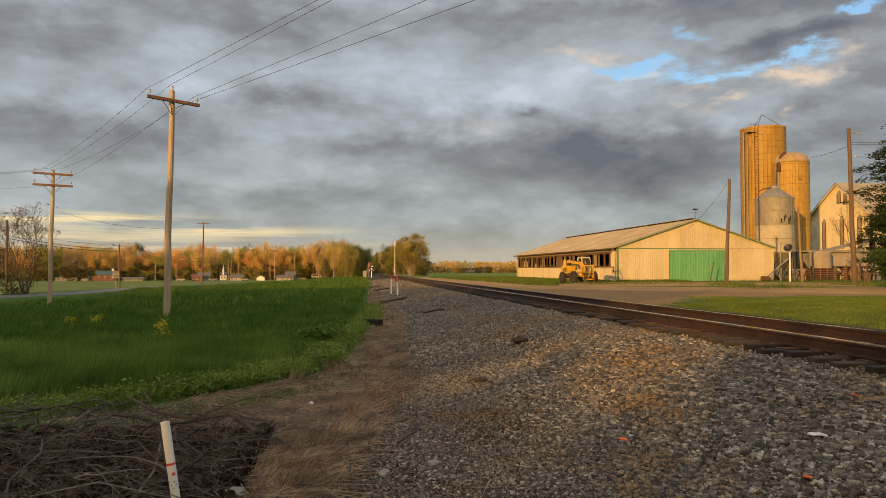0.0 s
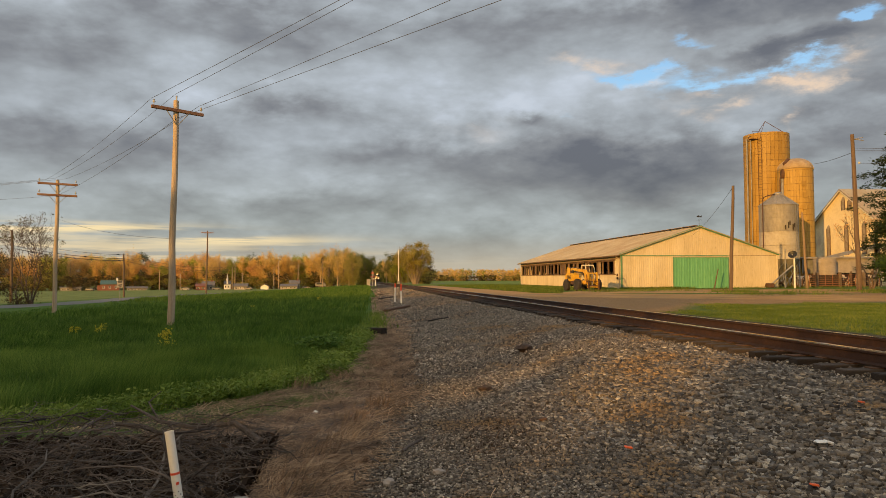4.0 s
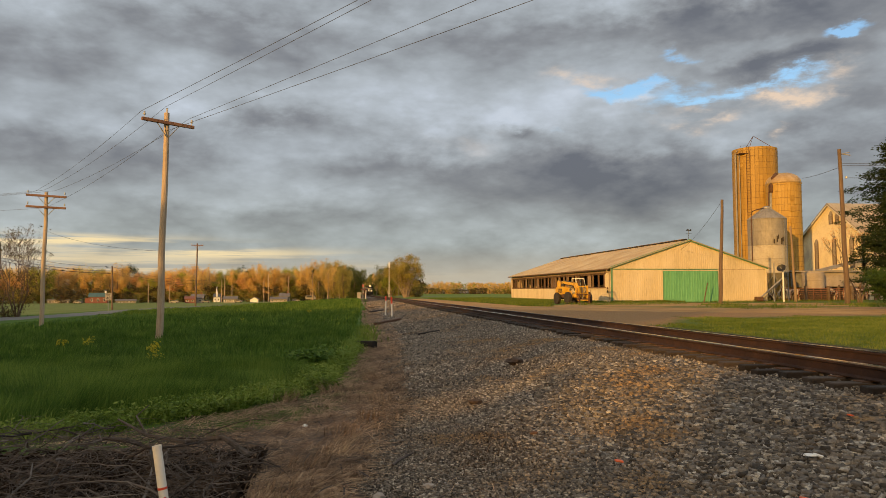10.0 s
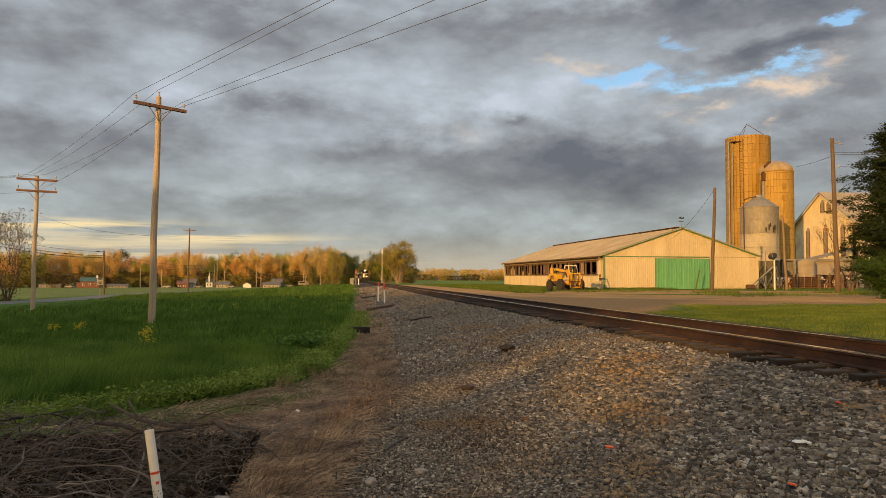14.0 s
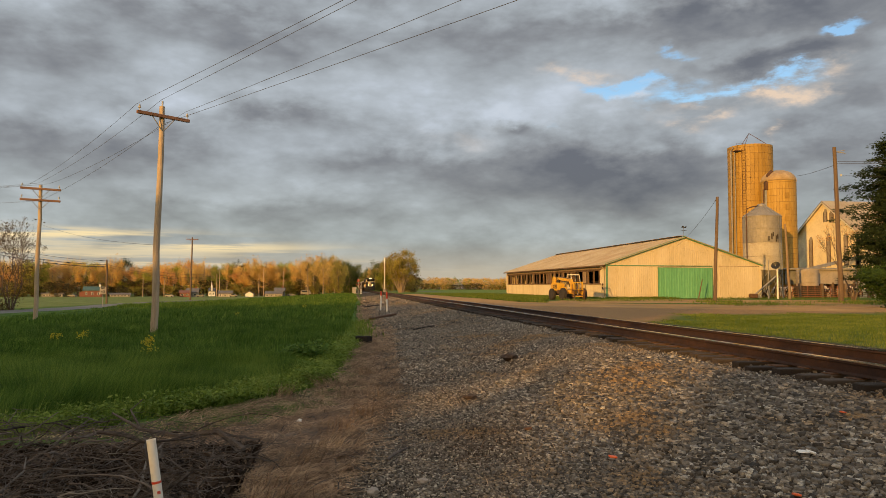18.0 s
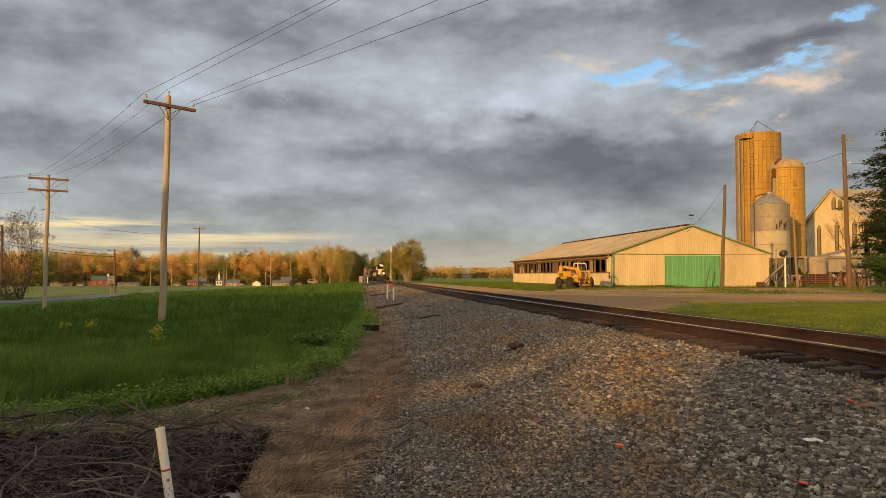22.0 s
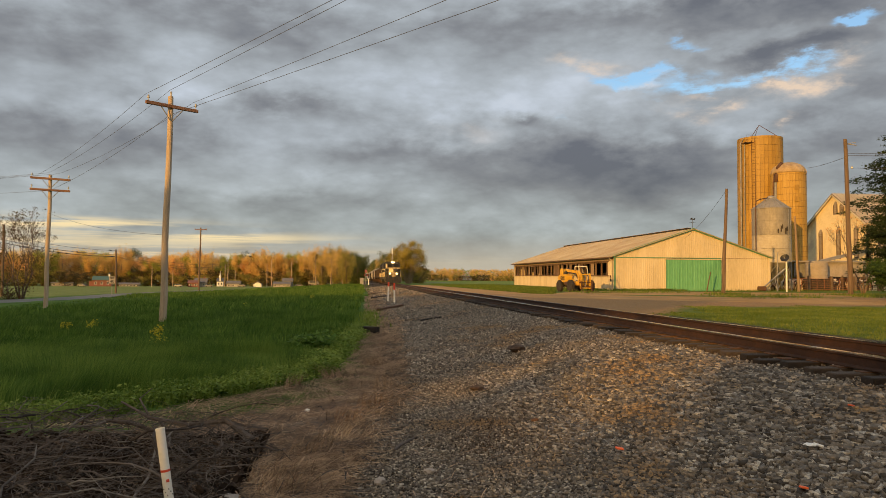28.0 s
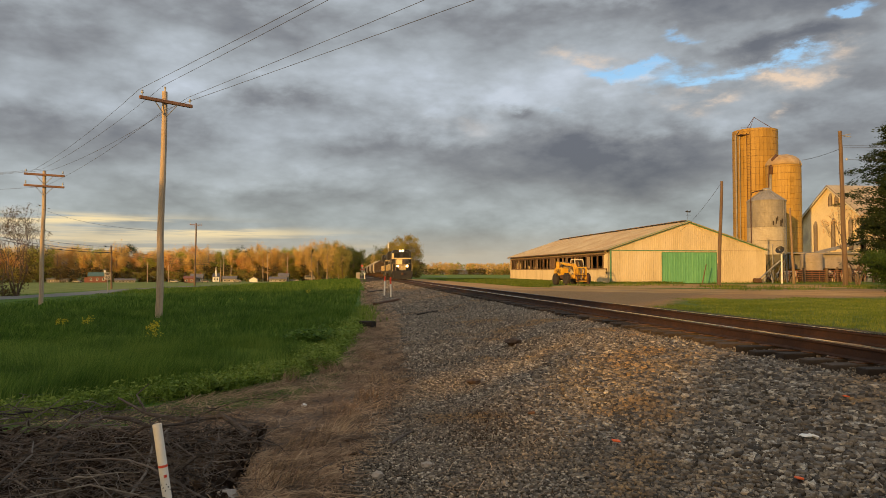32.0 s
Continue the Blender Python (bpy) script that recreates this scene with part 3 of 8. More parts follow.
def strip(name, pts, width, material, label, lift=0.02, seg=2.0, skew=None):
    """A lane laid over the ground along the points."""
    P = [Vector(p) for p in pts]
    L = []
    for a, b in zip(P, P[1:]):
        n = max(1, int((b - a).length / seg))
        L += [a + (b - a) * i / n for i in range(n)]
    L.append(P[-1])
    s, rows = Shape(), 7
    for i, p in enumerate(L):
        d = (L[min(i + 1, len(L) - 1)] - L[max(i - 1, 0)]).normalized()
        w = width if not callable(width) else width(p)
        for r in range(rows):
            o = (r / (rows - 1) - 0.5) * w
            if r in (0, rows - 1):
                o += 0.25 * math.sin(i * 1.7) + 0.15 * math.sin(i * 4.1)
            x, y = p.x + d.y * o, p.y - d.x * o
            e = -0.03 if r in (0, rows - 1) else lift
            s.v.append((x, y, float(ground_z(x, y)) + e))
    for i in range(len(L) - 1):
        for r in range(rows - 1):
            s.f.append((i * rows + r, i * rows + r + 1, (i + 1) * rows + r + 1, (i + 1) * rows + r))
    return tagged(part(name, s, material, smooth=True), label, "road", kind="structure")


DRIVE = surface("dusty_farm_drive", [(0.21, 0.11, 0.03), (0.40, 0.215, 0.062), (0.54, 0.34, 0.125)], 0.95, 0.45, fine=7, bump=0.9, streak=(0.23, 0.16, 0.09))
strip("road", [(-120, 20), (-60, 47), (-30, 63), (-27.5, 75), (-27.5, 92), (-27, 120), (-17, 165), (-2, 205), (7, 222), (30, 250)], 5.5, ASPHALT, "narrow grey asphalt country lane beside the field", 0.05)
strip("driveway", [(12.4, 150), (12.6, 95), (13.2, 70), (16.5, 52), (26.5, 41), (40, 24), (58, 0)], lambda p: float(np.interp(p.y, [-5, 20, 38, 52, 60, 70, 95, 150], [13, 13.5, 14.5, 12.5, 8, 6, 5, 4.5])), DRIVE, "dusty tan gravel farm driveway")
strip("farmyard", [(20, 68), (27, 64), (42, 58), (60, 50)], 24, DRIVE, "wide packed-dirt farmyard before the barn", 0.012, 3)


# ---- the railway ----
def rail_outline():
    h = 0.186
    pts = [(0.076, 0), (0.076, 0.012), (0.012, 0.032), (0.009, 0.13), (0.037, 0.146), (0.037, 0.178), (0.028, h)]
    return [(x, z - h) for x, z in pts] + [(-x, z - h) for x, z in reversed(pts)]


def make_track():
    track = thing("railway_track", (TRACK_X, 0, RAIL_Z), "single railway track with rusty rails on dark ties", "railway track", kind="structure")
    for sx in (-GAUGE_HALF, GAUGE_HALF):
        s = Shape()
        s.extrude([(x + sx, z) for x, z in rail_outline()], -60, 1200, "y")
        rail = part("rail", s, RAIL_SIDE, track, "brown rusted steel rail")
        t = Shape().box((sx, 570, -0.0045), (0.078, 1260, 0.017))
        part("rail_head", t, RAIL_TOP, rail, "bright polished running surface")
    base = mesh_of(Shape().box((0, 0, 0), (2.62, 0.23, 0.18), bevel=0.012), TIE, name="tie")
    plate = mesh_of(Shape().box((0, 0, 0), (0.34, 0.19, 0.016), bevel=0.004), RUST, name="tie_plate")
    spike = mesh_of(Shape().box((0, 0, 0), (0.03, 0.02, 0.03), bevel=0.005), RUST, name="spike")
    far = Shape()
    r = random.Random(3)
    for i in range(560):
        y = -12 + i * 0.53
        jig = pose(r.uniform(-0.09, 0.09), y + r.uniform(-0.03, 0.03), -0.186 - 0.106 + r.uniform(-0.015, 0.006), 0, r.uniform(-0.4, 0.4), r.uniform(-1.2, 1.2))
        if i < 280:
            tie = part("tie", base, None, track, at=jig)
            if i < 90:
                for sx in (-GAUGE_HALF, GAUGE_HALF):
                    p = part("tie_plate", plate, None, tie, at=(sx, 0, 0.098))
        else:
            far.box(jig.translation, (2.6, 0.23, 0.18))
    part("ties_beyond", far, TIE, track, kind="stuff")


make_track()


# ---- poles and wires ----
def gz(x, y):
    return float(ground_z(x, y))


def make_pole(x, y, h, r0, r1, label, mat=None, lean=(0, 0), arms=(), turn=0.0, group="utility poles", name="utility_pole"):
    """A round pole; arms are (height, half length); returns the wire points in the world."""
    mat = mat or WOOD_POLE
    z0 = gz(x, y)
    th = thing(name, pose(x, y, z0, lean[0], lean[1], turn), label, "utility pole", group)
    s = Shape()
    s.tube([(0.02 * math.sin(i * 1.3), 0.02 * math.cos(i * 2.1), -0.3 + (h + 0.3) * i / 8) for i in range(9)], [r0 + (r1 - r0) * i / 8 for i in range(9)], 12)
    part("pole", s, mat, th, smooth=False)
    for z, half in arms:
        a = part("crossarm", Shape().box((0, -r1 - 0.06, z), (2 * half, 0.11, 0.13), bevel=0.015), ARM_WOOD, th, "brown timber crossarm")
        for sx in (-1, 1):
            part("brace", Shape().tube([(sx * 0.04, -r1 - 0.02, z - 0.55), (sx * half * 0.42, -r1 - 0.05, z - 0.06)], 0.018, 6), GALV, th)
            ins = Shape().lathe([(0.015, 0), (0.015, 0.09), (0.05, 0.1), (0.055, 0.14), (0.03, 0.17), (0.04, 0.2), (0.02, 0.23)], 10, (sx * (half - 0.1), -r1 - 0.06, z + 0.065))
            part("insulator", ins, PORCELAIN, a)
    return th


def wire(p, q, sag, r=0.012, name="power_line", label="thin dark overhead power line", n=24):
    p, q = Vector(p), Vector(q)
    pts = [p + (q - p) * (i / n) - Vector((0, 0, sag * 4 * (i / n) * (1 - i / n))) for i in range(n + 1)]
    ob = part(name, Shape().tube(pts, r, 5), WIRE)
    return tagged(ob, label, "cable", "overhead wires")


A, B, C = (-7.45, 29.3), (-19.0, 47.4), (-28.2, 135.0)
HA, HB, HC = 8.78, 8.25, 11.2
turnA = 38
pa = make_pole(*A, HA, 0.14, 0.10, "tall weathered wooden utility pole in the green field", arms=[(HA - 0.42, 1.05)], turn=turnA, lean=(0, 0.9))
part("top_pin", Shape().tube([(0, 0, HA - 0.05), (0, 0, HA + 0.2)], [0.03, 0.04], 8), PORCELAIN, pa)
pb = make_pole(*B, HB, 0.135, 0.10, "weathered wooden utility pole with two crossarms", arms=[(HB - 0.25, 1.1), (HB - 0.95, 1.1)], turn=22, lean=(0, 0.6))
make_pole(*C, HC, 0.16, 0.11, "distant dark utility pole with one crossarm", WOOD_DARK, arms=[(HC - 0.35, 1.05)], turn=6, lean=(0, 0.8))
make_pole(-31.4, 100, 5.75, 0.13, 0.10, "dark wooden utility pole beside the lane", WOOD_DARK, lean=(0, -0.9))
make_pole(-36.6, 80.6, 7.5, 0.15, 0.12, "dark wooden pole behind a bare tree", WOOD_DARK)
make_pole(29.84, 57.0, 8.75, 0.16, 0.11, "leaning brown wooden pole in the farmyard", lean=(0, 2.6), mat=WOOD_DARK)
pr = make_pole(39.7, 55.0, 12.75, 0.21, 0.14, "tall brown wooden utility pole beside the cedar", lean=(0, -1.2), mat=WOOD_DARK)
part("bracket", Shape().tube([(0.1, -0.1, 12.35), (0.75, -0.3, 12.2)], 0.04, 6), GALV, pr)
part("bracket", Shape().tube([(0.1, -0.1, 12.35), (0.7, -0.3, 12.45)], 0.03, 6), GALV, pr)
part("insulator", Shape().lathe([(0.05, 0), (0.09, 0.05), (0.09, 0.15), (0.04, 0.2)], 10, (0.35, -0.2, 10.3)), PORCELAIN, pr)
make_pole(46.1, 72.0, 8.0, 0.15, 0.10, "brown leaning pole beside the feed bin", BARN_TAN_POLE, lean=(0, -2.6))
ca, sa = math.cos(radians(turnA)), math.sin(radians(turnA))
zA = gz(*A)
ends_a = [(A[0] + 0.13 + u * ca, A[1] + u * sa - 0.17, zA + hz) for u, hz in ((-0.95, HA - 0.13), (0.0, HA + 0.2), (0.95, HA - 0.13), (0.05, HA - 0.75))]
ends_far = [(18.1, -9.2, 8.64), (18.2, -9.05, 8.97), (20.0, -7.7, 8.64), (20.8, -7.2, 8.02)]
zB = gz(*B)
ends_b = [(B[0] + u * 0.9, B[1] - u * 0.42 - 0.17, zB + hz) for u, hz in ((-0.85, HB + 0.02), (0.0, HB + 0.1), (0.85, HB + 0.02), (0.1, HB - 1.0))]
for a, b, c in zip(ends_a, ends_far, ends_b):
    wire(a, b, 0.1, 0.0075)
    wire(a, c, 0.25, 0.007)
for c, o in zip(ends_b, (-0.9, 0, 0.9, 0.1)):
    wire(c, (-78 + o, 72, 7.8), 0.5, 0.007)
wire((A[0], A[1], zA + 3.35), (B[0], B[1], zB + 5.9), 0.25, 0.006)
for k_, zz in enumerate((5.3, 4.8, 4.5)):
    lw = wire((-36.6, 80.6, zz + 0.7), (-31.4, 100, zz - 0.1), 0.35, 0.018 + 0.008 * k_, "lane_wire")
    for f in ((0.93,), (0.35, 0.6), (0.15, 0.5, 0.95))[k_]:
        c = Vector((-36.6, 80.6, zz + 0.7)).lerp(Vector((-31.4, 100, zz - 0.1)), f) - Vector((0, 0, 1.4 * f * (1 - f)))
        part("splice", Shape().tube([c + Vector((-0.09, -0.33, 0.03)), c, c + Vector((0.09, 0.33, -0.03))], [0.03, 0.085, 0.03], 8), BLACK, lw, "dark splice case")
    wire((-31.4, 100, zz - 0.1), (-27, 150, zz - 0.8), 0.8, 0.018, "lane_wire")
    wire((-36.6, 80.6, zz + 0.7), (-52, 58, zz + 1.2), 0.35, 0.022, "lane_wire")
wire((39.4, 55, 12.2), (70, 44, 12.6), 0.4, 0.014)
wire((39.5, 55, 12.05), (70, 41, 11.2), 0.3, 0.014)
wire((39.9, 54.8, 11.0), (72, 47, 11.2), 0.3, 0.014)
wire((39.4, 55, 11.9), (57.5, 87.6, 16.4), 0.12, 0.02)
wire((30.1, 57, 9.1), (36.5, 78.3, 6.5), 0.35, 0.014)


# ---- the long barn ----
BARN = pose(28.3, 78.4, 0.62, 0.25, 0, 0.0)
BL, BW, BE, BR = 52.0, 18.4, 3.88, 6.95


BARN_TAN = surface("weathered_tan_board", [(0.16, 0.10, 0.055), (0.28, 0.19, 0.11), (0.38, 0.28, 0.18)], 0.85, 1.5, fine=12, vary=0.3)


def make_barn():
    th = thing("livestock_barn", BARN, "long low cream steel barn with green trim and open side windows", "barn")

    def wall_rib(x0, x1, z0, z1, y, step=0.23, top=None):
        """Ribbed sheet: flat pan with raised ribs, in the x-z plane facing -y."""
        s = Shape()
        n = max(1, int(round((x1 - x0) / step)))
        st = (x1 - x0) / n
        for i in range(n):
            a = x0 + i * st
            cols = [(a, 0.0), (a + st * 0.72, 0.0), (a + st * 0.80, -0.022), (a + st * 0.92, -0.022), (a + st, 0.0)]
            for (u, d), (w, e) in zip(cols, cols[1:]):
                tu = min(z1, top(u)) if top else z1
                tw = min(z1, top(w)) if top else z1
                o = len(s.v)
                s.v += [(u, y + d, z0), (w, y + e, z0), (w, y + e, tw), (u, y + d, tu)]
                s.f.append((o, o + 1, o + 2, o + 3))
        return s

    top = lambda u: BE + (BR - BE) * (1 - abs(u - BW / 2) / (BW / 2))
    d0, d1, dz = 6.05, 12.45, 3.52
    # front gable in sheets about a metre wide
    def sheets(x0, x1, z0, z1, tp=None, w=0.92):
        n = max(1, int(round((x1 - x0) / w)))
        for i in range(n):
            part("wall_sheet", wall_rib(x0 + (x1 - x0) * i / n, x0 + (x1 - x0) * (i + 1) / n - 0.004, z0, z1, 0.0, top=tp), WHITE_STEEL, th)
    sheets(0.14, d0, 0, 3.66)
    sheets(d1, BW - 0.1, 0, 3.66, top)
    sheets(0.14, BW - 0.1, 3.70, 20, top)
    part("wall_backing", Shape().extrude([(0.02, 0), (d0, 0), (d0, dz), (d1, dz), (d1, 0), (BW, 0), (BW, BE - 0.05), (BW / 2, BR - 0.05), (0.02, BE - 0.05)], 0.012, 0.14, "y"), BARN_WOOD, th)
    part("belt_trim", Shape().box(((0.14 + d1) / 2 + 0.05, -0.045, 3.68), (d1 - 0.14, 0.06, 0.10), bevel=0.01), TRIM_GREEN, th)
    # sliding door
    door = part("sliding_door", Shape().box(((d0 + d1) / 2, -0.06, dz / 2), (d1 - d0, 0.04, dz - 0.06), bevel=0.005), GREEN_STEEL, th, "green ribbed steel sliding door")
    for i in range(7):
        a = d0 + (d1 - d0) * i / 7
        part("panel", wall_rib(a + 0.01, a + (d1 - d0) / 7 - 0.01, 0.06, dz - 0.06, -0.085, 0.30), GREEN_STEEL, door)
    part("frame", Shape().box((d0 - 0.03, -0.09, dz / 2), (0.09, 0.05, dz)), TRIM_GREEN, door)
    part("frame", Shape().box((d1 + 0.03, -0.09, dz / 2), (0.09, 0.05, dz)), TRIM_GREEN, door)
    part("door_rail", Shape().box(((d0 + d1) / 2, -0.09, dz + 0.03), (d1 - d0 + 0.3, 0.07, 0.09)), WHITE_STEEL, door)
    # corner boards and rakes
    part("corner_board", Shape().box((0.06, -0.03, BE / 2 - 0.05), (0.2, 0.08, BE - 0.1), bevel=0.01), TRIM_GREEN, th)
    part("corner_board", Shape().box((BW - 0.06, -0.03, BE / 2 - 0.05), (0.2, 0.08, BE - 0.1), bevel=0.01), WHITE_STEEL, th)
    slope = math.atan2(BR - BE, BW / 2)
    half = math.hypot(BR - BE, BW / 2)
    for sx in (-1, 1):
        rot = Euler((0, -sx * -slope if sx > 0 else -slope, 0)).to_matrix()
        mid = Vector((BW / 2 + sx * BW / 4, -0.16, (BE + BR) / 2 - 0.02))
        part("rake_trim", Shape().box(mid, (half + 0.4, 0.07, 0.24), rot, bevel=0.01), TRIM_GREEN, th)
    # side wall facing the track: apron, posts, window frames, band under the eave
    w0, w1, y0, y1 = 1.62, 3.22, 2.2, 50.9
    def side_sheets(a, b, z0, z1):
        n = max(1, int(round((b - a) / 0.92)))
        for i in range(n):
            s = wall_rib(a + (b - a) * i / n, a + (b - a) * (i + 1) / n - 0.004, z0, z1, 0.0)
            s.v = [(y, x, z) for x, y, z in s.v]
            s.f = [tuple(reversed(q)) for q in s.f]
            part("wall_sheet", s, WHITE_STEEL, th)
    side_sheets(0.1, BL, 0, w0)
    part("eave_board", Shape().box((0.0, BL / 2, (w1 + 0.1 + BE) / 2), (0.06, BL - 0.2, BE - w1 - 0.12)), BARN_TAN, th)
    side_sheets(0.1, y0, w0, w1 + 0.1)
    side_sheets(y1, BL, w0, w1 + 0.1)
    part("sill", Shape().box((-0.03, BL / 2 + 0.4, w0), (0.14, BL - 2.6, 0.12), bevel=0.01), BARN_WOOD, th)
    part("window_head", Shape().box((-0.03, BL / 2 + 0.4, w1 + 0.05), (0.14, BL - 2.6, 0.16), bevel=0.01), BARN_WOOD, th)
    r = random.Random(5)
    n = 24
    for i in range(n + 1):
        y = y0 + (y1 - y0) * i / n
        part("post", Shape().box((0.02, y, (w0 + w1) / 2), (0.14, 0.24 + 0.08 * (i % 4 == 0), w1 - w0 - 0.06), bevel=0.01), BARN_WOOD, th)
    shut = {2: 0.65, 4: 0.55, 5: 0.5, 7: 0.5, 9: 0.4, 10: 0.9, 11: 0.35}
    for i in range(n):
        y = y0 + (y1 - y0) * (i + 0.5) / n
        win = part("window", Shape().box((0.0, y, w1 - 0.08), (0.08, (y1 - y0) / n - 0.2, 0.07)), BARN_WOOD, th)
        cw = (y1 - y0) / n - 0.25
        if i in shut or i > 12:
            frac = shut.get(i, r.choice((0.25, 0.45, 0.3)))
            off = -cw / 2 + cw * frac / 2 if i % 2 else cw / 2 - cw * frac / 2
            part("shutter", Shape().box((0.03, y + off, (w0 + w1) / 2), (0.04, cw * frac, w1 - w0 - 0.2), bevel=0.01), BARN_TAN if i % 3 != 1 else BARN_WOOD, win, "half-shut shutter")
    # far gable, far long wall, floor
    part("far_gable", Shape().extrude([(0, 0), (BW, 0), (BW, BE), (BW / 2, BR), (0, BE)], BL - 0.1, BL, "y"), WHITE_STEEL, th)
    part("back_wall", Shape().box((BW - 0.06, BL / 2, BE / 2), (0.1, BL, BE)), WHITE_STEEL, th)
    # floor, posts and partition are near-black to hold the interior's shade
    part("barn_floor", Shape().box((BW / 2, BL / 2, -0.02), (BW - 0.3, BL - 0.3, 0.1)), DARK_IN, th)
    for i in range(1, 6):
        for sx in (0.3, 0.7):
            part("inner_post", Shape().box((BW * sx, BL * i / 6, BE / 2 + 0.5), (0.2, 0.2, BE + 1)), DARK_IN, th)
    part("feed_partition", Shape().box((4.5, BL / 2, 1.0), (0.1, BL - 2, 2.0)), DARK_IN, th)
    # roof in sheets, both slopes, with ridge vent
    for sx in (-1, 1):
        nrow = 26
        for i in range(nrow):
            a, b = -0.35 + (BL + 0.7) * i / nrow, -0.35 + (BL + 0.7) * (i + 1) / nrow
            s = Shape()
            e = 0.45
            xo, zo = BW / 2 + sx * (BW / 2 + e), BE - e * math.tan(slope)
            lift = 0.05
            cols = []
            m = 8
            for c in range(m):
                u = a + (b - a) * c / m
                cols += [(u, 0.0), (u + (b - a) / m * 0.7, 0.0), (u + (b - a) / m * 0.8, 0.025), (u + (b - a) / m * 0.92, 0.025)]
            cols.append((b - 0.005, 0.0))
            o = 0
            for u, hgt in cols:
                s.v += [(xo, u, zo + lift + hgt), (BW / 2, u, BR + lift + hgt), (xo, u, zo - 0.03), (BW / 2, u, BR - 0.03)]
            for c in range(len(cols) - 1):
                q = c * 4
                s.f += [(q, q + 4, q + 5, q + 1), (q + 2, q + 3, q + 7, q + 6)]
            L_ = len(s.v) - 4
            s.f += [(0, 1, 3, 2), (L_, L_ + 2, L_ + 3, L_ + 1)] + [(c * 4, c * 4 + 2, c * 4 + 6, c * 4 + 4) for c in range(len(cols) - 1)]
            part("roof_sheet", s, ROOF_STEEL, th)
    for i in range(26):
        y = 0.6 + i * 1.97
        v = part("ridge_vent", Shape().box((BW / 2, y + 0.9, BR + 0.12), (0.4, 1.25, 0.14), bevel=0.02), BLACK, th)
        part("vent_cap", Shape().box((BW / 2, y + 0.9, BR + 0.205), (0.55, 1.5, 0.03)), BARN_TAN, v)
        for dy in (-0.3, 0.3):
            part("vent_fin", Shape().box((BW / 2, y + 0.9 + dy, BR + 0.13), (0.44, 0.05, 0.12)), BARN_WOOD, v)
    part("gutter", Shape().extrude([(-0.60, 3.60), (-0.46, 3.60), (-0.46, 3.72), (-0.48, 3.72), (-0.48, 3.63), (-0.58, 3.63), (-0.58, 3.72), (-0.60, 3.72)], -0.3, BL + 0.3, "y"), BARN_WOOD, th)
    part("downspout", Shape().tube([(-0.5, 0.35, 3.6), (-0.12, 0.4, 3.35), (-0.1, 0.4, 0.2)], 0.05, 8), WHITE_STEEL, th)
    part("downspout", Shape().tube([(-0.5, BL - 0.3, 3.6), (-0.12, BL - 0.4, 3.35), (-0.1, BL - 0.4, 0.2)], 0.05, 8), WHITE_STEEL, th)
    for sx, sz, mt in ((0.06, 1.55, RUST), (0.06, 1.2, BLACK)):
        part("utility_box", Shape().box((-0.08, 1.0, sz), (0.12, 0.2, 0.25), bevel=0.02), mt, th)
    # weather vane
    vane = part("weather_vane", Shape().tube([(BW / 2, 0.1, BR + 0.1), (BW / 2, 0.1, BR + 1.3)], 0.02, 6), BLACK, th, "small iron weather vane on the ridge")
    part("pointer", Shape().box((BW / 2, 0.1, BR + 0.75), (0.7, 0.02, 0.03)).box((BW / 2, 0.1, BR + 0.75), (0.02, 0.7, 0.03)).extrude([(BW / 2 - 0.35, BR + 1.1), (BW / 2 + 0.3, BR + 1.05), (BW / 2 + 0.35, BR + 1.3), (BW / 2 + 0.1, BR + 1.16), (BW / 2 - 0.1, BR + 1.3)], 0.09, 0.11, "y"), BLACK, vane)


make_barn()


# ---- silos and feed bin ----
def make_silo(x, y, r, h, label, dome):
    th = thing("silo", (x, y, 0.5), label, "silo", "farm silos")
    n = 36
    stave = Shape()
    w = 2 * math.pi / n
    a0, a1 = w * 0.03, w * 0.97
    ring = [(r * math.cos(a), r * math.sin(a)) for a in (a0, (a0 + a1) / 2, a1)] + [((r - 0.12) * math.cos(a), (r - 0.12) * math.sin(a)) for a in (a1, a0)]
    stave.extrude(ring, 0, 1, "z")
    inner = Shape().lathe([(r - 0.06, 0), (r - 0.06, h - 0.1)], 40)
    part("inner_wall", inner, HOOP, th)
    me = mesh_of(stave, STAVE, name="stave")
    rr = random.Random(int(x))
    # staves run round and up in staggered courses, eight courses high
    courses = 8
    for i in range(n):
        lo = 0.0
        off = (i % 2) * 0.5
        cuts = [0.0] + [h * (c + off) / courses for c in range(1, courses)] + [h]
        for z0, z1 in zip(cuts, cuts[1:]):
            ob = part("stave", me, None, th)
            ob.matrix_basis = Matrix.Translation((0, 0, z0)) @ Matrix.Rotation(w * i, 4, "Z") @ Matrix.Diagonal((1, 1, z1 - z0 - 0.012, 1))
    z, gap = 0.35, 0.75
    while z < h - 0.1:
        part("hoop", Shape().lathe([(r + 0.002, z), (r + 0.022, z + 0.004), (r + 0.022, z + 0.026), (r + 0.002, z + 0.03)], 40), HOOP, th)
        z += gap * (0.72 + 0.5 * z / h)
    if dome:
        prof = [(r * math.cos(a) + 0.05, h + r * 0.72 * math.sin(a)) for a in [math.pi / 2 * i / 10 for i in range(11)]]
        d = part("dome", Shape().lathe(prof, 32), DOME_STEEL, th, "rounded metal dome", True)
        for i in range(16):
            a = 2 * math.pi * i / 16
            part("dome_seam", Shape().tube([((p + 0.01) * math.cos(a), (p + 0.01) * math.sin(a), q) for p, q in prof[:-1]], 0.02, 4), DOME_STEEL, d)
    return th


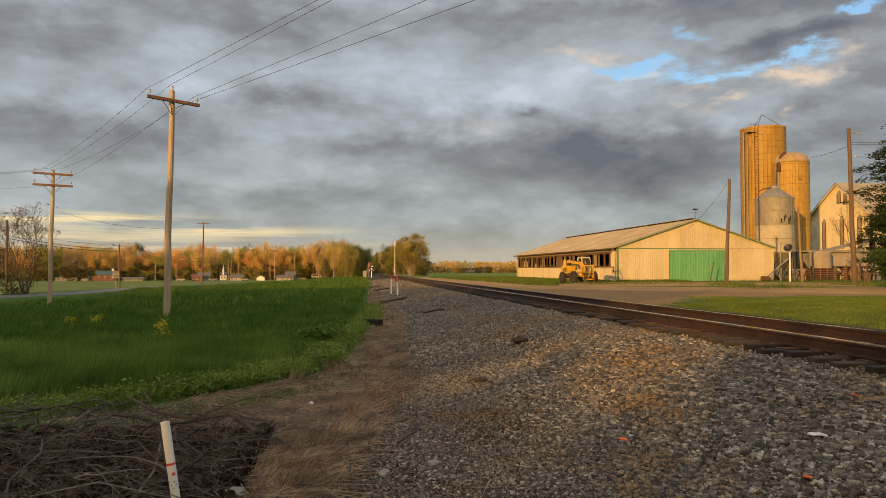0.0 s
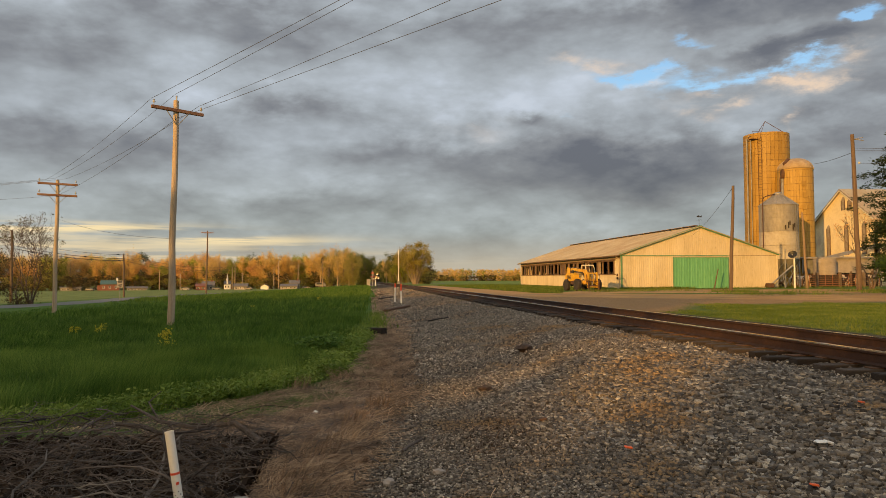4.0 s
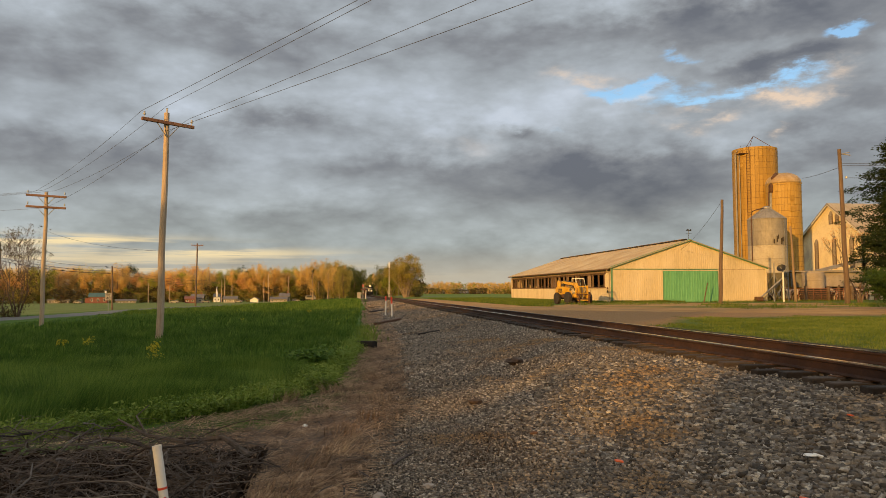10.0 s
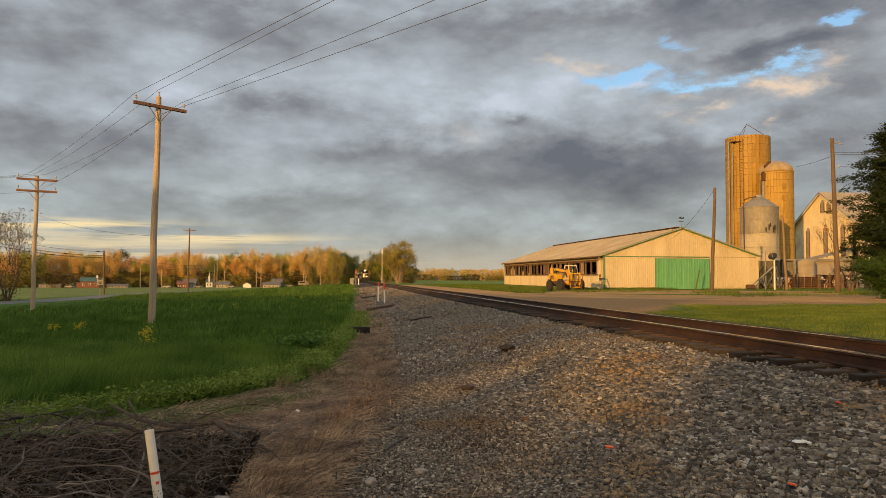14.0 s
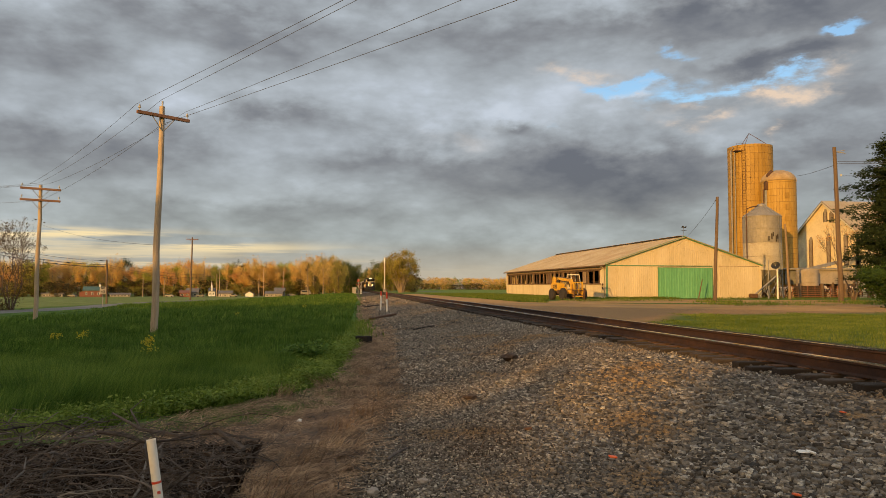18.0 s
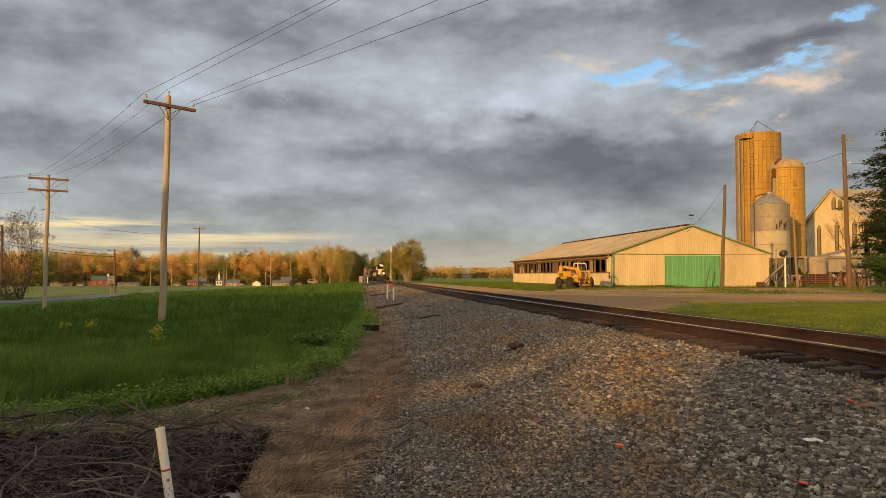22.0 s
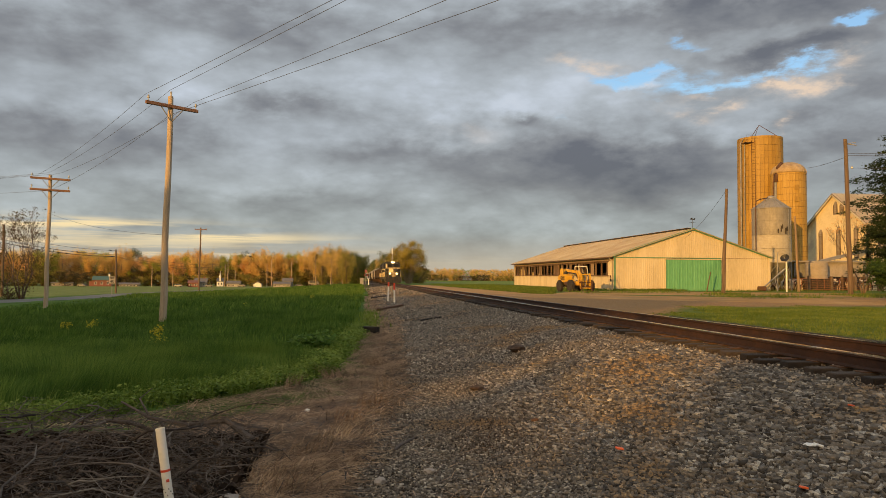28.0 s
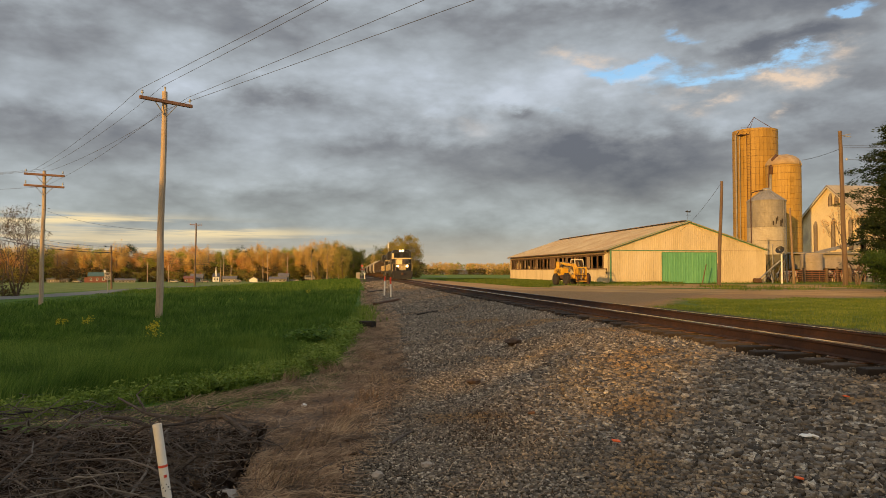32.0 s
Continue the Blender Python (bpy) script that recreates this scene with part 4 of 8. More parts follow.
s1 = make_silo(55.9, 96.0, 2.98, 21.2, "tall golden stave silo with ladder and rim arm", False)
lad = part("ladder", Shape().tube([(-2.35, -1.95, 0.5), (-2.35, -1.95, 20.6)], 0.03, 5).tube([(-2.05, -2.3, 0.5), (-2.05, -2.3, 20.6)], 0.03, 5), RUST, s1, "rusty ladder cage")
for i in range(52):
    part("rung", Shape().tube([(-2.36, -1.94, 0.7 + i * 0.38), (-2.04, -2.31, 0.7 + i * 0.38)], 0.018, 5), RUST, lad)
part("fill_pipe", Shape().tube([(-3.35, -0.9, 0.3), (-3.35, -0.9, 20.4), (-3.0, -0.8, 20.9), (-1.6, -0.5, 21.1)], 0.11, 10), GALV, s1, "grey blower fill pipe")
part("fill_pipe", Shape().tube([(-3.05, -1.35, 0.3), (-3.05, -1.35, 20.2)], 0.06, 8), GALV, s1)
part("platform", Shape().box((-2.7, -1.6, 20.3), (1.3, 1.1, 0.06)).tube([(-3.2, -2.1, 20.3), (-3.2, -2.1, 21.3), (-2.1, -2.2, 21.3), (-2.1, -2.2, 20.3)], 0.03, 5), RUST, s1, "small rusted platform at the rim")
part("rim_arm", Shape().tube([(-1.6, -1.5, 21.2), (-0.1, 0, 23.2), (2.6, -1.0, 21.2)], 0.04, 6).tube([(-0.6, 2.0, 21.2), (-0.1, 0, 23.2)], 0.04, 6), RUST, s1, "thin rusty tripod over the rim")
s2 = make_silo(56.35, 90.0, 2.16, 15.4, "golden stave silo with a metal dome roof", True)
part("spout_hood", Shape().tube([(-2.15, -0.6, 14.2), (-2.1, -0.6, 15.2), (-1.75, -0.55, 16.1), (-1.2, -0.5, 16.75)], [0.28, 0.32, 0.32, 0.25], 10), RUST, s2, "rusty curved spout hood", True)
part("spout_pipe", Shape().tube([(-2.25, -0.6, 9.0), (-2.15, -0.6, 14.3)], 0.16, 10), GALV, s2)
part("spout_pipe", Shape().tube([(-2.6, -0.7, 9.0), (-2.55, -0.7, 14.1), (-2.2, -0.6, 15.0)], 0.07, 8), RUST, s2)
for i in range(9):
    part("chute_door", Shape().box((-0.2, -2.2, 1.4 + i * 1.5), (0.6, 0.1, 0.7), bevel=0.02), STAVE, s2)


def make_bin():
    th = thing("feed_bin", (47.9, 80.0, 0.6), "grey galvanised hopper feed bin standing on steel legs", "feed bin")
    r = 2.12
    rings = [(3.3, 4.9), (4.9, 6.5), (6.5, 8.1), (8.1, 9.55)]
    for z0, z1 in rings:
        prof = []
        nz = 16
        for i in range(nz + 1):
            prof.append((r + 0.012 * (1 if i % 2 else 0), z0 + (z1 - z0) * i / nz))
        part("wall_ring", Shape().lathe(prof, 40), BIN_PALE if z0 < 6 else BIN_STEEL, th)
        part("ring_seam", Shape().lathe([(r + 0.01, z1 - 0.04), (r + 0.03, z1 - 0.03), (r + 0.03, z1), (r + 0.01, z1 + 0.01)], 40), BIN_STEEL, th)
    roof = part("cone_roof", Shape().lathe([(r + 0.06, 9.52), (r + 0.06, 9.58), (0.45, 10.85), (0.42, 10.9)], 32), BIN_STEEL, th, "conical metal roof")
    for i in range(20):
        a = 2 * math.pi * i / 20
        part("roof_rib", Shape().tube([((r + 0.05) * math.cos(a), (r + 0.05) * math.sin(a), 9.6), (0.45 * math.cos(a), 0.45 * math.sin(a), 10.88)], 0.022, 4), GALV, roof)
    part("roof_lid", Shape().lathe([(0.48, 10.86), (0.48, 11.0), (0.3, 11.1), (0.1, 11.15)], 16), GALV, roof)
    part("hopper", Shape().lathe([(0.3, 0.75), (0.32, 0.95), (r, 3.3)], 40), BIN_STEEL, th, "funnel-shaped hopper bottom")
    part("auger_boot", Shape().box((0, 0, 0.65), (0.6, 0.6, 0.4), bevel=0.05), RUST, th)
    legs = []
    for i in range(6):
        a = 2 * math.pi * (i + 0.25) / 6
        p = (r * math.cos(a), r * math.sin(a))
        legs.append(p)
        part("leg", Shape().box((p[0], p[1], 2.2), (0.13, 0.13, 4.5), Euler((0, 0, a)).to_matrix(), bevel=0.02), GALV, th)
    for i in range(6):
        a, b = legs[i], legs[(i + 1) % 6]
        part("brace", Shape().tube([(a[0], a[1], 0.25), (b[0], b[1], 3.1)], 0.035, 5), GALV, th)
        part("brace", Shape().tube([(b[0], b[1], 0.25), (a[0], a[1], 3.1)], 0.035, 5), GALV, th)
    part("fill_pipe", Shape().tube([(-2.28, -0.6, 0.4), (-2.28, -0.6, 9.9), (-2.1, -0.55, 10.45), (-1.6, -0.4, 10.65), (-0.4, -0.1, 10.9)], 0.055, 8), RUST, th, "thin curved fill pipe", True)
    # small dark raised patches for the bin's peeling paint
    for i in range(5):
        part("inspection_plate", Shape().box((-0.45 + i * 0.27 + 0.1 * (i % 2), -r - 0.01, 6.9 + 0.25 * (i % 3)), (0.14, 0.05, 0.5 + 0.2 * (i % 2)), bevel=0.02), DARK_IN, th)
    lad = part("ladder", Shape().tube([(0.9, -1.98, 0.6), (0.9, -1.98, 9.6)], 0.025, 5).tube([(1.25, -1.8, 0.6), (1.25, -1.8, 9.6)], 0.025, 5), GALV, th)
    for i in range(24):
        part("rung", Shape().tube([(0.9, -1.98, 0.8 + i * 0.36), (1.25, -1.8, 0.8 + i * 0.36)], 0.015, 4), GALV, lad)


make_bin()


# ---- the farmstead behind the bin ----
def plank(s, a, b, w=0.12, t=0.04):
    """A flat bar from a to b."""
    a, b = Vector(a), Vector(b)
    return s.box((a + b) / 2, (w, t, (b - a).length), (b - a).to_track_quat("Z", "Y").to_matrix())


def make_white_barn():
    x0, y0, y1, e, rz = 66.0, 88.0, 101.0, 9.6, 13.9
    th = thing("bank_barn", (x0, (y0 + y1) / 2, 0.5), "tall whitewashed barn with narrow arched louvres", "barn")
    hw = (y1 - y0) / 2
    part("gable_wall", Shape().extrude([(-hw, 0), (hw, 0), (hw, e - 0.5), (0, rz - 0.5), (-hw, e - 0.5)], 0, 0.3, "x"), PLASTER, th)
    part("long_wall", Shape().box((13, -hw + 0.15, (e - 0.5) / 2), (26, 0.3, e - 0.5)), PLASTER, th)
    part("back_wall", Shape().box((13, hw - 0.15, (e - 0.5) / 2), (26, 0.3, e - 0.5)), PLASTER, th)
    part("end_wall", Shape().extrude([(-hw, 0), (hw, 0), (hw, e - 0.5), (0, rz - 0.5), (-hw, e - 0.5)], 25.7, 26, "x"), PLASTER, th)
    for sy in (-1, 1):
        part("roof", Shape().extrude([(sy * (hw + 0.5), e - 0.85), (sy * (hw + 0.5), e - 0.7), (0, rz - 0.3), (0, rz - 0.48)], -0.45, 26.4, "x"), ROOF_STEEL, th, "pale metal roof")
        plank_shape = Shape()
        plank(plank_shape, (-0.42, sy * (hw + 0.45), e - 0.88), (-0.42, 0, rz - 0.5), 0.06, 0.22)
        part("rake_board", plank_shape, WHITE, th)
    for i in range(26):
        part("roof_seam", Shape().tube([(i, -hw - 0.5, e - 0.68), (i, 0, rz - 0.28)], 0.03, 4), ROOF_STEEL, th)
    for y, lo, hi in ((3.1, 4.4, 8.3), (-0.8, 4.4, 8.5), (-4.4, 4.4, 8.3), (-0.25, 10.6, 12.0), (-1.6, 10.4, 11.8)):
        w = 0.36
        arch = [(y - w, lo), (y + w, lo), (y + w, hi)] + [(y + w * math.cos(a), hi + w * 1.3 * math.sin(a)) for a in (0.5, 1.0, math.pi / 2, 2.1, 2.6)] + [(y - w, hi)]
        lv = part("louvre", Shape().extrude(arch, -0.05, -0.02, "x"), CONCRETE, th, "narrow arched wooden louvre")
        for i in range(int((hi - lo) / 0.32)):
            part("slat", Shape().box((-0.08, y, lo + 0.2 + i * 0.32), (0.08, w * 1.7, 0.1), Euler((0, 0.6, 0)).to_matrix()), CONCRETE, lv)
        part("jamb", Shape().box((-0.08, y - w, (lo + hi) / 2), (0.08, 0.1, hi - lo)).box((-0.08, y + w, (lo + hi) / 2), (0.08, 0.1, hi - lo)), BARE_WOOD, lv)


def make_cow(seed):
    r = random.Random(seed)
    th = thing("cow", (0, 0, -700 - seed), "black and white dairy cow standing behind the gates", "cow", "dairy herd")
    body = Shape().lathe([(0.12, 0), (0.33, 0.12), (0.40, 0.5), (0.43, 0.95), (0.38, 1.35), (0.24, 1.6), (0.12, 1.68)], 14, (0, 0, 0), "x")
    body.v = [(x, y * 0.8, z + 1.0) for x, y, z in body.v]
    part("body", body, COWHIDE, th, smooth=True)
    for x in (0.25, 1.35):
        for y in (-0.2, 0.2):
            part("leg", Shape().tube([(x, y, 0.85), (x + 0.03, y, 0.45), (x, y, 0.0)], [0.13, 0.07, 0.06], 7), COWHIDE, th)
    neck = part("neck", Shape().tube([(1.55, 0, 1.15), (1.95, 0, 1.35)], [0.24, 0.15], 8), COWHIDE, th)
    part("head", Shape().tube([(1.9, 0, 1.42), (2.15, 0, 1.3), (2.4, 0, 1.12)], [0.14, 0.13, 0.08], 8), COWHIDE, th)
    for y in (-0.2, 0.2):
        part("ear", Shape().box((1.95, y, 1.45), (0.06, 0.18, 0.08), bevel=0.02), BLACK, th)
    part("tail", Shape().tube([(0.02, 0, 1.2), (-0.08, 0, 0.8), (-0.05, 0, 0.45)], [0.03, 0.02, 0.04], 5), COWHIDE, th)
    return th


def cowhide():
    m = bpy.data.materials.new("black_white_hide")
    m.use_nodes = True
    k = Nodes(m.node_tree)
    vec = k.add("ShaderNodeTexCoord").outputs["Object"]
    rnd = k.add("ShaderNodeObjectInfo").outputs["Random"]
    v = k.noise(k.xyz(k.math("ADD", k.split(vec)[0], k.math("MULTIPLY", rnd, 9.0)), k.split(vec)[1], k.split(vec)[2]), 2.2, 2, 0.4)
    p = k.add("ShaderNodeBsdfPrincipled")
    k.put(p.inputs["Base Color"], k.ramp(v, [(0.49, (0.02, 0.018, 0.016)), (0.51, (0.62, 0.58, 0.5))]))
    p.inputs["Roughness"].default_value = 0.8
    k.l.new(p.outputs[0], k.add("ShaderNodeOutputMaterial").inputs[0])
    return m


COWHIDE = cowhide()


GATE_RED = surface("faded_red_gate_paint", [(0.16, 0.06, 0.03), (0.27, 0.11, 0.055), (0.36, 0.17, 0.09)], 0.7, 3, fine=18)


def make_yard():
    # feeding shed between the silos and the white barn
    th = thing("feeding_shed", (58.5, 84.0, 0.55), "low concrete feeding shed with open lower side", "shed")
    part("fascia_wall", Shape().box((2.4, 0, 2.75), (8.2, 0.18, 1.9), bevel=0.02), CONCRETE, th, "stained tan concrete panel")
    part("side_panel", Shape().box((-3.4, 0.3, 2.6), (3.4, 0.12, 1.7), bevel=0.02), GALV, th)
    part("shed_roof", Shape().box((1.2, 2.6, 3.78), (12.0, 6.2, 0.12), Euler((0.05, 0, 0)).to_matrix()), ROOF_STEEL, th)
    # near-black back sheet, the shed's inner shade put into its colour
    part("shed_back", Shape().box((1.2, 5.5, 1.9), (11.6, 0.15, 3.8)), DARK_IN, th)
    for x in (-4.9, -1.6, 1.0, 3.8, 6.4):
        part("post", Shape().box((x, 0.02, 1.0), (0.26, 0.26, 2.0), bevel=0.02), BARE_WOOD, th)
    tank = thing("water_tank", (55.2, 82.6, 2.1), "grey round metal tank beside the shed", "tank")
    part("shell", Shape().lathe([(1.25, 0), (1.25, 1.9), (1.2, 1.95)], 28), CONCRETE, tank)
    for z in (0.4, 0.95, 1.5):
        part("rib", Shape().lathe([(1.25, z), (1.28, z + 0.03), (1.25, z + 0.06)], 28), CONCRETE, tank)
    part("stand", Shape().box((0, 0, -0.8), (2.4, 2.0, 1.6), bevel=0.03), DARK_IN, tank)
    # conveyor from the silo to the barn
    cv = thing("conveyor", (60.5, 86.0, 4.6), "slanting grey feed conveyor between silo and barn", "conveyor")
    s = Shape()
    plank(s, (-2.6, 0, -0.3), (4.8, 1.5, 1.2), 0.4, 0.35)
    part("trough", s, GALV, cv)
    for i in range(4):
        part("support", Shape().tube([(-2.2 + i * 2.0, i * 0.45, -0.3 + i * 0.4), (-2.2 + i * 2.0, i * 0.45, -4.0)], 0.05, 6), GALV, cv)
    g = thing("metal_gate", (0, 0, -600), "rust-brown tubular metal farm gate", "gate", "yard gates")
    for z in (0.25, 0.5, 0.75, 1.0, 1.25, 1.5):
        part("bar", Shape().tube([(0, 0, z), (2.75, 0, z)], 0.028, 6), GATE_RED, g)
    for x in (0.02, 0.95, 1.85, 2.73):
        part("upright", Shape().tube([(x, 0, 0.22), (x, 0, 1.53)], 0.03, 6), GATE_RED, g)
    spots = [(50.3, 81.0), (53.2, 81.0), (56.1, 81.0), (59.0, 80.8), (61.9, 80.6), (64.8, 80.2)]
    for i, (x, y) in enumerate(spots):
        if i == 0:
            g.matrix_basis = pose(x, y, 0.6, 0, 0, -2)
        else:
            copy_thing(g, pose(x, y, 0.6, 0, 0, -2))
    fp = thing("fence_post", (0, 0, -610), "square grey wooden fence post", "post", "gate posts")
    part("post", Shape().box((0, 0, 0.85), (0.3, 0.3, 1.9), bevel=0.03), BARE_WOOD, fp)
    for i, (x, y) in enumerate(spots):
        if i == 0:
            fp.matrix_basis = pose(x - 0.08, y, 0.6)
        else:
            copy_thing(fp, pose(x - 0.08, y, 0.6))
    c = make_cow(4)
    r = random.Random(12)
    for i in range(9):
        m = pose(51.5 + 1.45 * i + r.uniform(-0.3, 0.3), 82.6 + r.uniform(0, 1.6), 0.62, 0, 0, r.choice((0, 180, 20, 160, -60, -100)))
        if i == 0:
            c.matrix_basis = m
        else:
            copy_thing(c, m)
    d = thing("satellite_dish", (46.3, 74.5, 0.6), "dark satellite dish on a pale post", "dish")
    part("post", Shape().tube([(0, 0, 0), (0, 0, 3.3)], 0.09, 8), WHITE, d)
    dish = Shape().lathe([(0.05, 0), (0.35, 0.06), (0.62, 0.2), (0.75, 0.34), (0.73, 0.35), (0.33, 0.10), (0.04, 0.04)], 20)
    part("reflector", dish, BLACK, d, at=Matrix.Translation((-0.2, -0.1, 3.6)) @ Matrix.Scale(0.62, 4) @ Euler((radians(35), radians(-50), 0)).to_matrix().to_4x4())
    part("arm", Shape().tube([(0, 0, 3.2), (-0.3, -0.1, 3.75)], 0.05, 6), GALV, d)
    au = thing("grain_auger", (45.0, 77.0, 0.6), "slanted grey auger leaning at the feed bin", "auger")
    part("tube", Shape().tube([(0, 0, 0.4), (3.0, 0.5, 2.6)], 0.09, 10), GALV, au)
    part("tube_support", Shape().tube([(1.6, 0.2, 1.5), (1.3, -0.7, 0)], 0.04, 6).tube([(1.6, 0.2, 1.5), (1.3, 1.1, 0)], 0.04, 6), GALV, au)
    part("hopper", Shape().box((-0.1, 0, 0.35), (0.8, 0.7, 0.5), bevel=0.08), RUST, au)
    st = thing("leaning_stake", pose(37.9, 76.0, 0.55, 0, 12, 0), "thin dark stake leaning before the green door", "post")
    part("stake", Shape().tube([(0, 0, -0.1), (0, 0, 1.1), (0.02, 0, 2.25)], [0.07, 0.06, 0.05], 7), WOOD_DARK, st)


make_white_barn()
make_yard()


# ---- yellow rough-terrain forklift ----
def make_forklift():
    th = thing("rough_terrain_forklift", pose(21.7, 71.2, gz(21.7, 71), 0, 0, -80), "old yellow rough-terrain forklift parked before the barn", "forklift")
    # forward is +x
    part("chassis", Shape().box((-0.1, 0, 0.75), (3.0, 0.9, 0.36), bevel=0.05).box((0.95, 0, 0.72), (0.5, 1.5, 0.3), bevel=0.04), YELLOW, th)
    part("counterweight", Shape().extrude([(-1.95, 0.6), (-1.45, 0.55), (-1.35, 1.5), (-1.55, 1.62), (-1.98, 1.35)], -0.75, 0.55, "y"), YELLOW, th, "heavy yellow counterweight")
    hood = part("engine_hood", Shape().extrude([(-1.35, 0.85), (-0.35, 0.85), (-0.3, 1.42), (-0.5, 1.56), (-1.35, 1.48)], -0.85, -0.15, "y"), YELLOW, th)
    for i in range(5):
        part("louvre", Shape().box((-1.2 + 0.17 * i, -0.86, 1.2), (0.06, 0.03, 0.36)), BLACK, hood)
    boom = part("boom", Shape().box((-0.45, -0.3, 1.86), (2.5, 0.30, 0.28), Euler((0, 0.06, 0)).to_matrix(), bevel=0.04), YELLOW, th, "long yellow lifting boom")
    part("inner_boom", Shape().box((0.75, -0.3, 1.78), (0.7, 0.2, 0.19), Euler((0, 0.06, 0)).to_matrix(), bevel=0.03), YELLOW, boom)
    part("boom_nose", Shape().extrude([(0.95, 1.9), (1.25, 1.85), (1.5, 1.35), (1.4, 0.95), (1.22, 0.95), (1.2, 1.4), (1.0, 1.62)], -0.42, -0.18, "y"), YELLOW, boom)
    part("boom_tower", Shape().extrude([(-1.9, 1.3), (-1.25, 1.3), (-1.4, 2.05), (-1.72, 2.12), (-1.86, 1.95)], -0.62, -0.50, "y").extrude([(-1.9, 1.3), (-1.25, 1.3), (-1.4, 2.05), (-1.72, 2.12), (-1.86, 1.95)], -0.10, 0.02, "y"), YELLOW, th, "upright plates carrying the boom")
    for z in (2.02, 1.70):
        part("hose", Shape().tube([(-1.5, -0.3, z), (-0.6, -0.5, z + 0.05), (0.3, -0.48, z - 0.03), (0.95, -0.42, z - 0.12)], 0.03, 6), BLACK, boom)
    part("air_cleaner", Shape().lathe([(0.1, 1.5), (0.14, 1.54), (0.14, 1.78), (0.05, 1.84)], 12, (-0.62, -0.62, 0)), BLACK, hood)
    part("tank", Shape().box((-0.2, -0.72, 0.72), (0.7, 0.3, 0.36), bevel=0.06), RUST, th, "rusted side tank")
    part("stabiliser", Shape().box((1.15, -0.78, 0.7), (0.16, 0.12, 0.9), bevel=0.02).box((1.15, 0.86, 0.7), (0.16, 0.12, 0.9), bevel=0.02), YELLOW, th)
    part("boom_pin", Shape().tube([(-1.5, -0.6, 1.98), (-1.5, 0.0, 1.98)], 0.1, 10), BLACK, boom)
    part("boom_ram", Shape().tube([(-0.7, -0.1, 1.0), (0.5, -0.2, 1.8)], 0.06, 8), GALV, th)
    part("hose", Shape().tube([(0.9, -0.1, 2.1), (1.2, 0.05, 2.2), (1.35, 0.1, 1.8), (1.4, 0.1, 1.2)], 0.03, 6), BLACK, th)
    part("exhaust", Shape().tube([(-0.9, -0.7, 1.45), (-0.9, -0.7, 2.0), (-0.98, -0.72, 2.1)], 0.045, 8), RUST, th)
    part("seat", Shape().box((-0.1, 0.5, 1.25), (0.5, 0.45, 0.14), bevel=0.04).box((-0.35, 0.5, 1.55), (0.12, 0.45, 0.55), bevel=0.04), BLACK, th)
    part("steering_wheel", Shape().lathe([(0.17, 0), (0.19, 0.02), (0.17, 0.04), (0.15, 0.02)], 14, (0.35, 0.5, 1.6)), BLACK, th)
    part("dash", Shape().box((0.55, 0.5, 1.2), (0.22, 0.7, 0.55), bevel=0.05), YELLOW, th)
    part("cab_floor", Shape().box((0.1, 0.5, 0.9), (1.1, 0.85, 0.1), bevel=0.02), RUST, th)
    cage = part("overhead_guard", Shape().box((0.05, 0.5, 2.24), (0.85, 0.85, 0.05), bevel=0.02), CABIN_PALE, th, "pale open overhead guard")
    for x, x2 in ((-0.3, -0.45), (0.42, 0.72)):
        for y in (0.1, 0.9):
            part("guard_post", Shape().tube([(x2, y + (0.1 if y > 0.5 else 0), 0.95), (x, y, 2.24)], 0.035, 6), CABIN_PALE, cage)
    for i in range(4):
        part("guard_bar", Shape().box((-0.25 + i * 0.2, 0.5, 2.285), (0.05, 0.85, 0.04)), CABIN_PALE, cage)
    mast = part("mast", Shape().box((1.55, -0.25, 0.95), (0.14, 0.1, 1.35), bevel=0.01).box((1.55, 0.6, 0.95), (0.14, 0.1, 1.35), bevel=0.01), YELLOW, th, "upright lifting mast")
    for z in (0.35, 0.95, 1.55):
        part("mast_tie", Shape().box((1.55, 0.18, z), (0.1, 0.85, 0.09)), YELLOW, mast)
    part("lift_cylinder", Shape().tube([(1.52, 0.18, 0.3), (1.52, 0.18, 1.5)], 0.06, 8), GALV, mast)
    car = part("carriage", Shape().box((1.7, 0.18, 0.45), (0.06, 1.35, 0.09)).box((1.7, 0.18, 0.85), (0.06, 1.35, 0.09)), RUST, mast)
    for y in (-0.3, 0.66):
        part("fork", Shape().box((1.78, y, 0.5), (0.05, 0.12, 0.85)).box((2.3, y, 0.1), (1.05, 0.12, 0.05)), RUST, car)
    for i in range(7):
        part("backrest_bar", Shape().box((1.72, -0.45 + i * 0.21, 1.05), (0.03, 0.04, 0.8)), YELLOW if i % 2 else RUST, car)
    part("tilt_ram", Shape().tube([(0.8, -0.35, 0.9), (1.5, -0.25, 1.2)], 0.05, 7).tube([(0.8, 0.7, 0.9), (1.5, 0.6, 1.2)], 0.05, 7), GALV, th)
